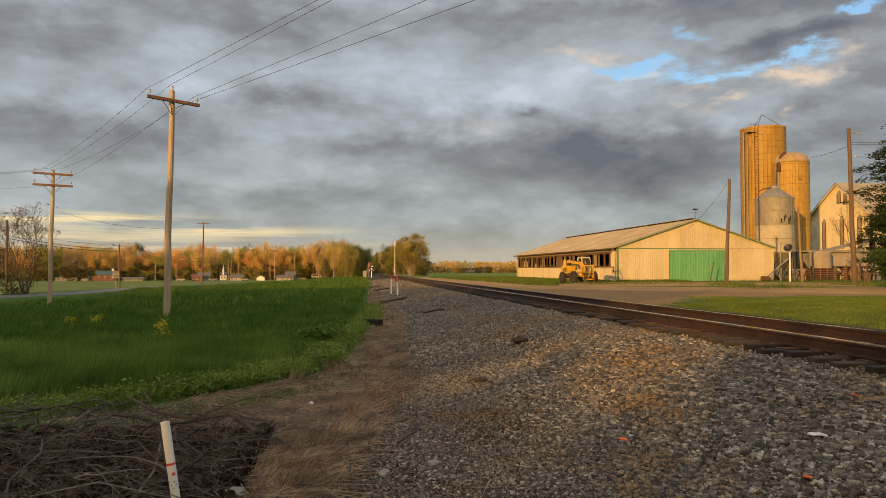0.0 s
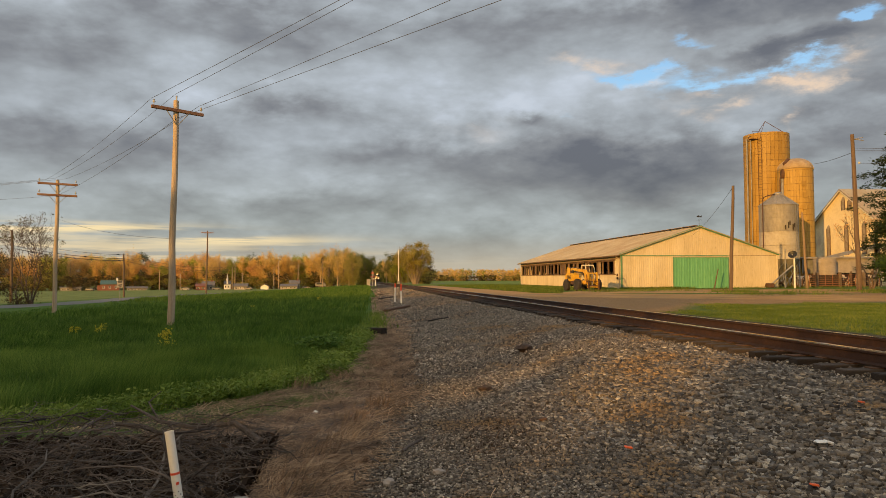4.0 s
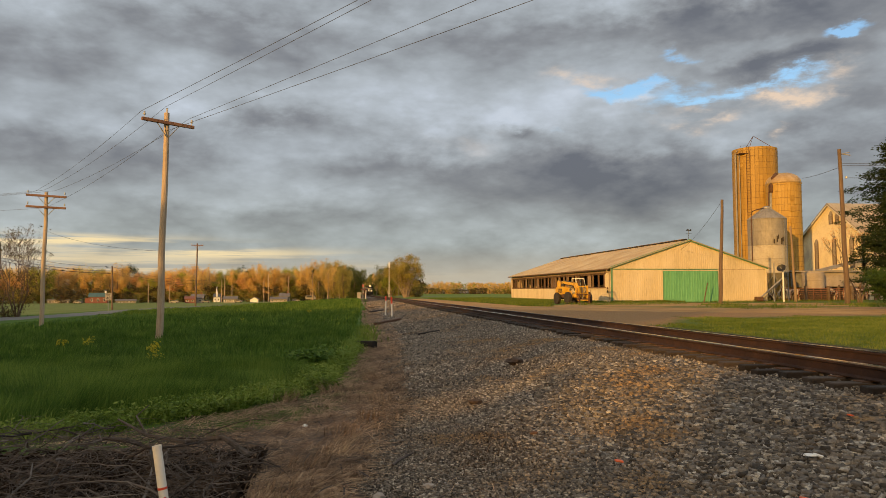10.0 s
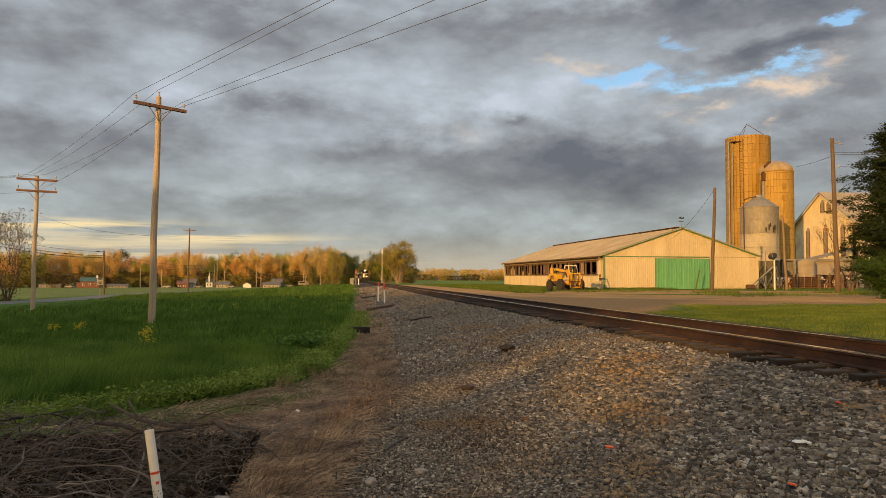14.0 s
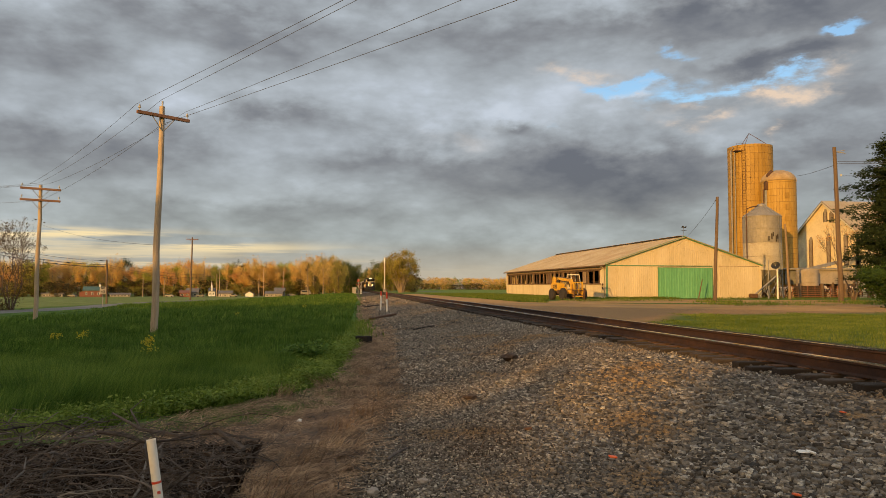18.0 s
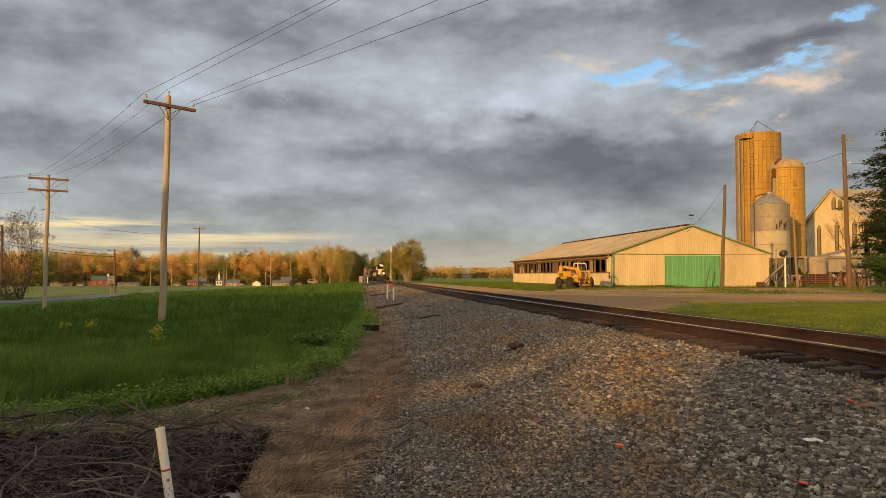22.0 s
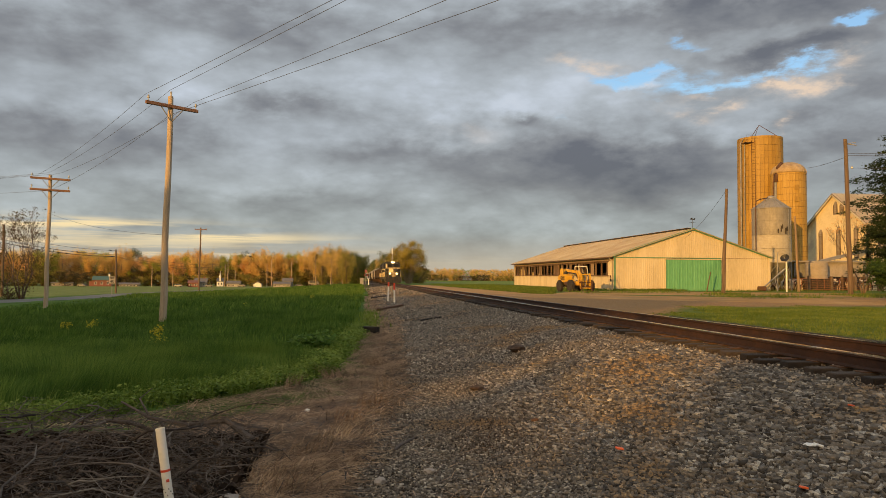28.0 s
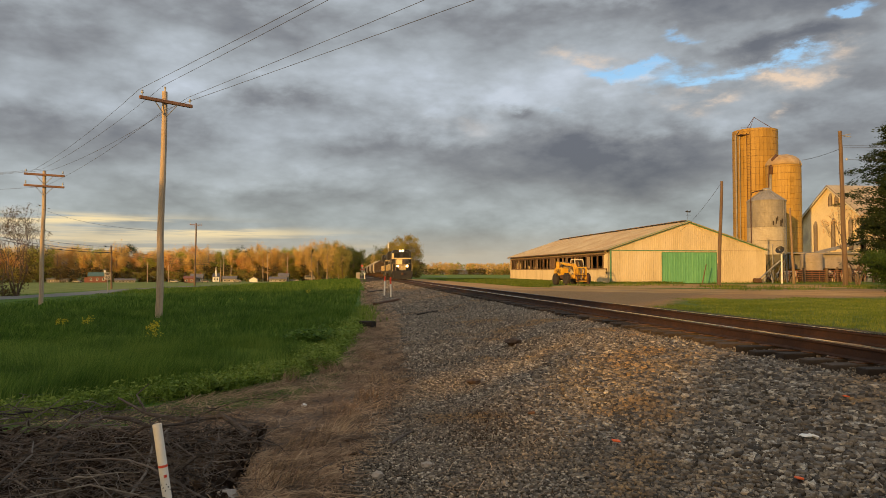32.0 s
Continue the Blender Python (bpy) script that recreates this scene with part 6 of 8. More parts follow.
dome_tree(13.9, 200, 11.6, 10.6, 61, LEAF_DOME, "broad rounded leafing tree beside the railway track")
dome_tree(9.9, 207, 6.6, 5.0, 62, LEAF_GREEN, "lower yellow-green tree beside the railway track", 14, 7000)


def bare_shape(seed, h, spread_, depth=5):
    """A bare tree: forked limbs down to fine twigs. Returns the limbs and the twig ends."""
    r = random.Random(seed)
    s, tips = Shape(), []

    def grow(p, d, length, rad, level):
        mid = p + d * length * 0.5 + Vector((r.uniform(-1, 1), r.uniform(-1, 1), r.uniform(-0.3, 0.5))) * length * 0.06
        end = p + d * length
        s.tube([p, mid, end], [rad, rad * 0.82, rad * 0.62], 6 if level < 2 else 4, False)
        if level >= depth:
            tips.append(end)
            return
        for i in range(2 if level < 1 else r.choice((2, 3, 3))):
            a = r.uniform(0, 2 * math.pi)
            side = Vector((math.cos(a), math.sin(a), r.uniform(-0.1, 0.5)))
            nd = (d + side * spread_ * r.uniform(0.5, 1.1) + Vector((0, 0, 0.12))).normalized()
            grow(end if i else mid.lerp(end, 0.6), nd, length * r.uniform(0.6, 0.82), rad * 0.6, level + 1)

    for i in range(4):
        a = i * 1.7 + r.random()
        grow(Vector((0.1 * math.cos(a), 0.1 * math.sin(a), -0.1)), Vector((math.cos(a) * 0.3, math.sin(a) * 0.3, 1)).normalized(), h * 0.27, h * 0.0085, 0)
    return s, tips


def bare_tree(seed, x, y, h, label, leaf_mat, spread_=0.55, depth=5):
    th = thing("bare_tree", (x, y, gz(x, y)), label, "tree")
    s, tips = bare_shape(seed, h, spread_, depth)
    part("trunk", s, BARK, th)
    g = np.random.default_rng(seed)
    T = np.array([tuple(t) for t in tips])
    c = T[g.integers(0, len(T), len(T) * 2)] + g.normal(0, 0.05, (len(T) * 2, 3))
    u, w = g.normal(0, 0.035, (len(c), 3)), g.normal(0, 0.025, (len(c), 3))
    quad = np.stack([c - u, c - w, c + u, c + w], 1).reshape(-1, 3)
    part("crown", arrays_mesh("crown", quad, np.arange(len(quad)), 4, leaf_mat), None, th)


def conifer(x, y, h, radius, label):
    """A ragged cedar: level sprays of fine foliage in tiers on a straight trunk."""
    th = thing("cedar_tree", (x, y, gz(x, y)), label, "tree")
    r, g = random.Random(81), np.random.default_rng(81)
    part("trunk", Shape().tube([(0, 0, -0.2), (0.1, 0, h * 0.5), (0, 0.05, h * 0.97)], [0.32, 0.2, 0.03], 9), BARK, th)
    limbs, cs = Shape(), []
    for i in range(110):
        t = 0.10 + 0.88 * i / 110
        z = h * t
        R = radius * (1 - t) ** 0.62 * r.uniform(0.55, 1.1) * (1 if t > 0.2 else 0.75)
        a = i * 2.39996 + r.uniform(-0.3, 0.3)
        rise = R * r.uniform(-0.05, 0.35)
        end = Vector((math.cos(a) * R, math.sin(a) * R, z + rise))
        limbs.tube([(0, 0, z), Vector((math.cos(a) * R * 0.5, math.sin(a) * R * 0.5, z + rise * 0.3)), end], [0.06, 0.04, 0.012], 5, False)
        for k_ in range(int(9 + 16 * R / radius)):
            q = (0.25 + 0.8 * r.random())
            off = R * 0.22
            cs.append((end.x * q + r.gauss(0, off), end.y * q + r.gauss(0, off), z + rise * q * q + r.gauss(0.05, 0.10 * off + 0.1), R))
    part("trunk", limbs, BARK, th)
    C = np.array(cs)
    per = 64
    c = np.repeat(C[:, :3], per, 0) + g.normal(0, 1, (len(C) * per, 3)) * [0.30, 0.30, 0.11]
    u = g.normal(0, 1, c.shape) * [1, 1, 0.5] + c * [0.25, 0.25, 0]
    u /= np.linalg.norm(u, axis=1)[:, None]
    w = np.cross(u, g.normal(0, 1, c.shape))
    w /= np.linalg.norm(w, axis=1)[:, None]
    sz = 0.13 * g.uniform(0.5, 1.3, (len(c), 1))
    quad = np.stack([c - u * sz, c - w * sz * 0.32, c + u * sz, c + w * sz * 0.32], 1).reshape(-1, 3)
    part("foliage", arrays_mesh("foliage", quad, np.arange(len(quad)), 4, LEAF_PINE), None, th)


bare_tree(71, -30.4, 70.6, 9.6, "nearly bare tree with fine twigs by the lane", LEAF_BROWN, 0.72, 6)
lowb = tree_proto("shrub", 72, LEAF_BROWN, "twiggy brown shrub below the bare tree", 3.4, 5.4, leaves=5000, leaf=0.07, base=0.05, limbs=26, trunk=0.06)
lowb.location = (-30.9, 69.4, gz(-31, 69.4))
lowb.scale = (1.15, 1.15, 1.1)
conifer(48.0, 58.0, 15.0, 6.0, "dark ragged cedar beside the farm drive")
bush = tree_proto("bush", 82, LEAF_BUSH, "dense green bush at the cedar's foot", 2.5, 4.0, leaves=14000, leaf=0.09, base=0.02, limbs=30, trunk=0.06)
bush.location = (31.4, 38.6, gz(31.4, 38.6))
bush.scale = (0.8, 0.8, 0.72)
bush2 = tree_proto("bush", 84, LEAF_BUSH, "rough green bush below the cedar", 3.2, 5.0, leaves=9000, leaf=0.11, base=0.02, limbs=30, trunk=0.06)
bush2.location = (42.9, 53.0, gz(42.9, 53.0))
bush2.scale = (0.8, 0.8, 0.75)
bare_tree(83, 48.2, 65.0, 9.5, "bare twiggy sapling before the white barn", LEAF_RUSSET, 0.5)


# unseen trees behind the viewpoint, added to shade the foreground from the low sun
def make_shade():
    P = [tree_proto("roadside_tree", 91, LEAF_GREEN, "unseen tree added to shade the foreground", 12, 9, leaves=2600, leaf=0.5, base=0.05, limbs=20),
         tree_proto("roadside_tree", 92, LEAF_GOLD, "unseen tree added to shade the foreground", 11, 10, leaves=2400, leaf=0.5, base=0.03, limbs=20)]
    r = random.Random(9)
    spots = []
    for row in range(2):
        for i in range(22):
            u = -75 + 130 * (i + r.uniform(-0.4, 0.4) + 0.5 * row) / 22
            d = 50 + 4 * row
            x, y = -LIGHT_DIR.x * d + LIGHT_DIR.y * u, -LIGHT_DIR.y * d - LIGHT_DIR.x * u
            tall = 12.2 if u < -10 else 8.1 if u < -3 else 9.2
            spots.append((r.randrange(2), x, y, tall / 11.6 * r.uniform(0.78, 1.18), r.uniform(0, 360)))
    scatter_trees(P, spots, "roadside trees")


make_shade()


# ---- the train ----
def wheelset(th, y, z=0.5, r=0.5):
    for sx in (-0.76, 0.76):
        part("wheel", Shape().lathe([(0.12, -0.07), (r, -0.06), (r + 0.03, 0.0), (r, 0.06), (0.12, 0.07)], 20, (sx, y, z), "x"), RUST, th)


GOLD_WIN = surface("cab_glass", [(0.015, 0.015, 0.015), (0.02, 0.02, 0.02), (0.03, 0.03, 0.03)], 0.2, 1, bump=0, spec=0.35)
LAMP = glow("headlight_glow", (1.0, 0.58, 0.22), 8.0)
# glossy paint whose brown tint adds the sun's warm sheen
LOCO_SHINE = surface("warm_sheen_nose_paint", [(0.05, 0.032, 0.016), (0.085, 0.055, 0.028), (0.13, 0.09, 0.05)], 0.46, 3, bump=0.04, spec=0.8)
LOCO_BLACK = surface("glossy_black_engine_paint", [(0.012, 0.011, 0.01), (0.022, 0.02, 0.018), (0.04, 0.035, 0.03)], 0.3, 2, bump=0.05, spec=0.6)
# stripe paint, warmed towards sun gold; also used for painted glare
CABIN_CREAM = surface("gold_stripe_and_sun_glare", [(0.60, 0.47, 0.24), (0.76, 0.61, 0.33), (0.84, 0.70, 0.42)], 0.4, 2, bump=0.03)


def make_engine(lit, label):
    """A six-axle road engine; its nose at y = 0 facing -y, rails at z = 0."""
    th = thing("locomotive", (0, 0, -300), label, "locomotive", "train")
    part("frame", Shape().box((0, 11, 1.15), (3.0, 21.6, 0.45), bevel=0.05), LOCO_BLACK, th)
    part("fuel_tank", Shape().box((0, 10.5, 0.75), (2.7, 6.0, 0.8), bevel=0.15), LOCO_BLACK, th)
    pilot = part("pilot", Shape().extrude([(-1.5, 0.15), (1.5, 0.15), (1.55, 0.7), (1.55, 1.3), (-1.55, 1.3), (-1.55, 0.7)], 0.0, 0.18, "y"), LOCO_BLACK, th, "black pilot plate")
    part("plow", Shape().extrude([(-1.3, 0.12), (0, 0.12), (1.3, 0.12), (1.45, 0.75), (-1.45, 0.75)], -0.35, -0.22, "y"), LOCO_BLACK, pilot)
    part("coupler", Shape().box((0, -0.35, 0.88), (0.3, 0.7, 0.35), bevel=0.06), RUST, th)
    for i in range(4):
        part("step", Shape().box((-1.4, 0.5, 0.45 + 0.25 * i), (0.35, 0.4, 0.04)).box((1.4, 0.5, 0.45 + 0.25 * i), (0.35, 0.4, 0.04)), CABIN_CREAM, pilot)
    nose = part("nose", Shape().extrude([(0.55, 1.38), (2.6, 1.38), (2.6, 3.2), (1.1, 3.05), (0.62, 2.9), (0.55, 2.7)], -0.95, 0.95, "x"), LOCO_BLACK, th, "low black nose with pale stripes")
    # thin gold stripes across the nose; the panel above paints the sun's glare
    for i in range(6):
        part("stripe", Shape().box((0, 0.36, 1.52 + 0.16 * i), (1.5, 0.012, 0.045)), CABIN_CREAM, nose)
    if lit:
        part("blaze", Shape().extrude([(-0.94, 2.36), (0.0, 2.36), (0.0, 3.06), (-0.86, 3.06)], 0.355, 0.375, "y"), CABIN_CREAM, nose, "sun glare painted as a gold nose panel")
    part("nose_door", Shape().box((0.62, 0.53, 2.1), (0.45, 0.03, 1.2), bevel=0.01), LOCO_BLACK, nose)
    cab = part("cab", Shape().extrude([(-1.52, 1.38), (1.52, 1.38), (1.52, 4.05), (1.15, 4.55), (-1.15, 4.55), (-1.52, 4.05)], 2.4, 5.0, "y"), LOCO_BLACK, th, "black crew cab")
    part("cab_front", Shape().extrude([(-1.5, 3.1), (1.5, 3.1), (1.5, 4.02), (1.14, 4.5), (-1.14, 4.5), (-1.5, 4.02)], 2.36, 2.4, "y"), LOCO_BLACK, cab, "black cab front")
    part("front_panel", Shape().extrude([(-1.5, 3.18), (1.5, 3.18), (1.5, 3.32), (-1.5, 3.32)], 2.33, 2.36, "y"), CABIN_CREAM, cab)
    # gold over the left window only: sun glare put into the colour
    part("roof_band", Shape().extrude([(-1.44, 4.06), (-0.42, 4.06), (-0.42, 4.36), (-1.22, 4.36)], 2.335, 2.36, "y"), CABIN_CREAM, cab)
    # the gold corner is painted sun glare as well
    if lit:
        part("cab_pillar", Shape().extrude([(-1.5, 3.34), (-1.16, 3.34), (-1.16, 4.06), (-1.46, 4.06)], 2.32, 2.36, "y"), CABIN_CREAM, cab, "sun glare painted gold on the cab corner")
    for sx in (-1, 1):
        cheek = Shape().box((0, 0, 2.15), (1.04, 0.03, 1.5), bevel=0.01)
        part("nose_cheek", cheek, LOCO_SHINE, nose, "angled nose panel tinted for the sun's sheen", at=Matrix.Translation((sx * 0.52, 0.60, 0)) @ Euler((0, 0, sx * 0.34)).to_matrix().to_4x4())
    for sx in (-1, 1):
        part("windshield", Shape().box((sx * 0.72, 2.345, 3.72), (0.95, 0.03, 0.62), bevel=0.02), GOLD_WIN, cab)
        part("side_window", Shape().box((sx * 1.53, 3.6, 3.6), (0.03, 1.3, 0.65), bevel=0.02), GOLD_WIN, cab)
        part("stripe", Shape().box((sx * 1.53, 3.7, 2.75), (0.012, 2.4, 0.12)), CABIN_CREAM, cab)
    part("number_board", Shape().box((0.8, 2.33, 4.28), (0.5, 0.06, 0.16), bevel=0.02), WHITE, cab)
    part("cab_roof", Shape().extrude([(-1.55, 4.04), (1.55, 4.04), (1.16, 4.58), (-1.16, 4.58)], 2.3, 5.05, "y"), LOCO_BLACK, cab)
    part("horn", Shape().tube([(0.5, 3.2, 4.6), (0.5, 2.8, 4.72)], [0.04, 0.1], 8), GALV, cab)
    hood = part("hood", Shape().extrude([(-0.95, 1.38), (0.95, 1.38), (0.95, 4.2), (0.75, 4.5), (-0.75, 4.5), (-0.95, 4.2)], 5.0, 20.0, "y"), LOCO_BLACK, th, "long black engine hood")
    for i in range(12):
        for sx in (-1, 1):
            part("hood_door", Shape().box((sx * 0.955, 6 + i * 1.05, 2.5), (0.03, 0.92, 1.9), bevel=0.008), LOCO_BLACK, hood)
    part("radiator", Shape().extrude([(-1.5, 3.3), (1.5, 3.3), (1.5, 4.45), (1.2, 4.75), (-1.2, 4.75), (-1.5, 4.45)], 16.5, 20.5, "y"), LOCO_BLACK, hood)
    part("exhaust", Shape().box((0, 9.5, 4.6), (0.9, 1.2, 0.25), bevel=0.04), RUST, hood)
    for sx in (-1, 1):
        part("walkway", Shape().box((sx * 1.28, 12, 1.42), (0.55, 18.5, 0.06)), LOCO_BLACK, th)
        rail = Shape()
        for i in range(12):
            rail.tube([(sx * 1.52, 5.5 + i * 1.35, 1.4), (sx * 1.52, 5.5 + i * 1.35, 2.4)], 0.02, 4)
        rail.tube([(sx * 1.52, 5.4, 2.4), (sx * 1.52, 20.6, 2.4)], 0.022, 4)
        part("handrail", rail, CABIN_CREAM, th)
        part("front_rail", Shape().tube([(sx * 1.48, 0.1, 1.35), (sx * 1.48, 0.1, 2.4), (sx * 0.9, 0.1, 2.4)], 0.022, 5), CABIN_CREAM, th)
    for y in (2.9, 4.9, 6.9, 15.2, 17.2, 19.2):
        wheelset(th, y)
    for y in (4.9, 17.2):
        for sx in (-1, 1):
            part("truck_frame", Shape().box((sx * 1.08, y, 0.72), (0.16, 5.2, 0.5), bevel=0.08), LOCO_BLACK, th)
    if lit:
        for x, z, rr in ((-0.19, 4.42, 0.17), (0.19, 4.42, 0.17)):
            part("headlight", Shape().lathe([(rr, -0.03), (rr, 0.03)], 14, (x, 2.31, z), "y"), LAMP, cab, "glowing headlight")
        for sx in (-1, 1):
            part("ditch_light", Shape().lathe([(0.18, -0.03), (0.18, 0.03)], 14, (sx * 0.70, -0.02, 2.05), "y"), LAMP, th, "glowing ditch light")
            part("light_bracket", Shape().box((sx * 0.70, 0.14, 1.75), (0.3, 0.24, 0.75), bevel=0.03), LOCO_BLACK, th)
    return th


def make_hopper(mat, covered, label, name="hopper_car"):
    """A freight car 16 m long, its front end at y = 0."""
    th = thing(name, (0, 0, -320), label, "freight car", "train")
    L, w, lo, hi = 16.0, 3.1, 1.25, 4.4 if covered else 3.75
    prof = [(-w / 2, 1.7), (-w / 2 + 0.35, lo), (w / 2 - 0.35, lo), (w / 2, 1.7), (w / 2, hi - 0.3), (w / 2 - 0.5, hi), (-w / 2 + 0.5, hi), (-w / 2, hi - 0.3)]
    if not covered:
        prof = [(-w / 2, lo), (w / 2, lo), (w / 2, hi), (w / 2 - 0.1, hi), (w / 2 - 0.1, lo + 0.3), (-w / 2 + 0.1, lo + 0.3), (-w / 2 + 0.1, hi), (-w / 2, hi)]
    part("body", Shape().extrude(prof, 0.7, L - 0.7, "y"), mat, th)
    for y in (0.7, L - 0.7):
        part("end_panel", Shape().box((0, y, (1.5 + hi) / 2 - 0.1), (w - 0.2, 0.1, hi - 1.5), bevel=0.02), mat, th)
        part("end_sill", Shape().box((0, y + (-0.35 if y < 5 else 0.35), 1.15), (2.8, 0.7, 0.3), bevel=0.04), mat, th)
    for i in range(11):
        for sx in (-1, 1):
            part("side_rib", Shape().box((sx * (w / 2 + 0.04), 1.2 + i * 1.36, (1.7 + hi - 0.3) / 2), (0.08, 0.12, hi - 2.0)), mat, th)
    part("coupler", Shape().box((0, -0.15, 0.9), (0.25, 0.9, 0.3), bevel=0.04), RUST, th)
    if covered:
        part("roof_hatch", Shape().box((0, L / 2, hi + 0.08), (0.8, L - 3, 0.16), bevel=0.04), mat, th)
        part("running_board", Shape().box((1.0, L / 2, hi + 0.06), (0.5, L - 1.6, 0.05)), GALV, th)
    for y in (1.9, 3.7, L - 3.7, L - 1.9):
        wheelset(th, y, 0.46, 0.46)
    return th


eng1 = make_engine(True, "black locomotive with pale nose stripes and lit headlights")
eng2 = make_engine(False, "second black locomotive running behind the first")
h1 = make_hopper(CAR_BROWN, False, "sooty dark open hopper car")
h2 = make_hopper(CAR_GREY, True, "pale grey covered hopper car", "covered_hopper_car")
TRAIN = [(eng1, 0.0), (eng2, 22.6)]
pos = 45.0
for i in range(14):
    src = h2 if i in (3, 5, 6, 9, 10, 13) else h1
    TRAIN.append((src if src not in [o for o, _ in TRAIN] else copy_thing(src, pose(0, 0, -340 - i)), pos))
    pos += 16.6
# the nose's distance along the track, second by second
NOSE = [(0, 462), (6, 396), (9, 363.5), (13, 319), (17, 273), (20, 238.5), (23, 204.5), (25, 182), (28, 150), (30, 130), (32, 110)]



# ---- close by: posts and litter ----
def marker_post(x, y, h, label, red_from, lean):
    th = thing("marker_post", pose(x, y, gz(x, y), *lean), label, "post", "track markers")
    s = Shape().lathe([(0.055, -0.1), (0.055, red_from)], 12)
    part("stem", s, WHITE, th)
    part("cap_band", Shape().lathe([(0.058, red_from), (0.058, h - 0.02), (0.04, h)], 12), RED, th, "faded red upper band")


marker_post(2.08, 49.8, 1.35, "white marker post with red top beside ballast", 1.05, (0, 1, 0))
marker_post(2.38, 47.2, 1.28, "white and red marker post beside ballast", 0.85, (0, -1, 0))


def make_near_post():
    th = thing("pipe_post", pose(-1.165, 4.98, gz(-1.2, 5) + 0.04, 0, -8.5, 0), "white plastic pipe post with red bands", "post")
    part("pipe", Shape().lathe([(0.029, -0.1), (0.029, 0.66), (0.0295, 0.69), (0.025, 0.69), (0.025, 0.66), (0.0, 0.65)], 20), PVC, th, smooth=False)
    part("band", Shape().lathe([(0.0296, 0.408), (0.0302, 0.410), (0.0302, 0.421), (0.0296, 0.423)], 20), RED, th, "thin red band")
    for i in range(3):
        a = radians(-75 + i * 13)
        part("text_bar", Shape().box((0.0298 * math.cos(a), 0.0298 * math.sin(a), 0.352), (0.0015, 0.006, 0.018), Euler((0, 0, a)).to_matrix()), RED, th)
    for i in range(6):
        a = radians(-130 + i * 22)
        part("text_bar", Shape().box((0.0298 * math.cos(a), 0.0298 * math.sin(a), 0.30 - 0.02 * (i % 3)), (0.0015, 0.008, 0.006), Euler((0.5 * i, 0, a)).to_matrix()), BLACK, th)


make_near_post()


def lump(r, seed, flat=0.6, n=2):
    """An uneven stone-like lump."""
    b = bmesh.new()
    bmesh.ops.create_icosphere(b, subdivisions=n, radius=r)
    rr = random.Random(seed)
    off = Vector((rr.uniform(0, 50), rr.uniform(0, 50), 0))
    s = Shape()
    for v in b.verts:
        k = 1 + 0.45 * noise.noise(v.co * (1.6 / r) + off)
        v.co = Vector((v.co.x * k, v.co.y * k, v.co.z * k * flat))
    s.v = [tuple(v.co) for v in b.verts]
    s.f = [tuple(v.index for v in f.verts) for f in b.faces]
    b.free()
    return s


def bit(name, x, y, shape, mat, label, category, lift=0.02, turn=0, group=""):
    ob = part(name, shape, mat, at=pose(x, y, gz(x, y) + lift, 0, 0, turn))
    return tagged(ob, label, category, group)


CLOD = surface("dark_clod", [(0.03, 0.02, 0.015), (0.06, 0.04, 0.03), (0.10, 0.07, 0.05)], 0.95, 12)
bit("soil_clod", 3.15, 14.3, lump(0.17, 1, 0.5), CLOD, "dark brown clod lying on the ballast", "clod", 0.08)
bit("soil_clod", 1.7, 10.3, lump(0.1, 2, 0.4), CLOD, "small dark clod lying in the gravel", "clod", 0.04)
for i, (x, y) in enumerate(((2.32, 6.3), (4.75, 6.6), (3.0, 4.66))):
    bit("orange_scrap", x, y, Shape().box((0, 0, 0), (0.07, 0.045, 0.014), Euler((0.1, 0.15, 0.3 * i)).to_matrix(), bevel=0.005), ORANGE, "small bright orange plastic scrap on ballast", "scrap", 0.06, 20 * i, "orange scraps")
bit("white_rag", 3.6, 5.5, lump(0.05, 5, 0.25).box((0.06, 0, 0), (0.08, 0.025, 0.02), Euler((0, 0.2, -0.5)).to_matrix(), bevel=0.006), WHITE, "crumpled white scrap lying on the ballast", "scrap", 0.06, -20)
bit("red_scrap", 1.95, 7.9, lump(0.045, 6, 0.5), RUST, "rust-red scrap lying on the gravel", "scrap", 0.03)
bit("white_bag", -0.98, 4.95, lump(0.1, 7, 0.6), WHITE, "crumpled white plastic bag by the post", "bag", 0.08)
for i, (x, y, r) in enumerate(((-0.93, 5.6, 0.09), (-0.62, 9.55, 0.035), (0.05, 9.0, 0.03), (-0.28, 22.3, 0.08), (0.62, 6.2, 0.05), (-0.45, 6.4, 0.03), (0.2, 6.0, 0.05))):
    bit("pale_stone", x, y, lump(r, 20 + i, 0.6), WHITE if i in (1, 3) else CONCRETE, "single pale stone lying on the bare soil", "stone", r * 0.4, 30 * i, "loose stones")


def timber(x0, y0, x1, y1, w, h, label, mat=None):
    a, b = Vector((x0, y0, gz(x0, y0) + h * 0.4)), Vector((x1, y1, gz(x1, y1) + h * 0.4))
    ob = part("old_tie", Shape().box((0, 0, 0), ((b - a).length, w, h), bevel=0.02), mat or TIE, at=Matrix.Translation((a + b) / 2) @ (b - a).to_track_quat("X", "Z").to_matrix().to_4x4())
    tagged(ob, label, "timber", "discarded timbers")


timber(0.12, 22.5, 0.6, 21.9, 0.22, 0.24, "dark discarded tie half hidden in grass")
timber(1.05, 37.2, 2.4, 39.6, 0.22, 0.16, "rust-brown discarded tie on bare soil", RUST)
timber(1.2, 60, 2.4, 62.5, 0.22, 0.16, "dark discarded tie by the track")
timber(1.1, 75, 2.6, 76, 0.22, 0.16, "dark discarded tie by the track")
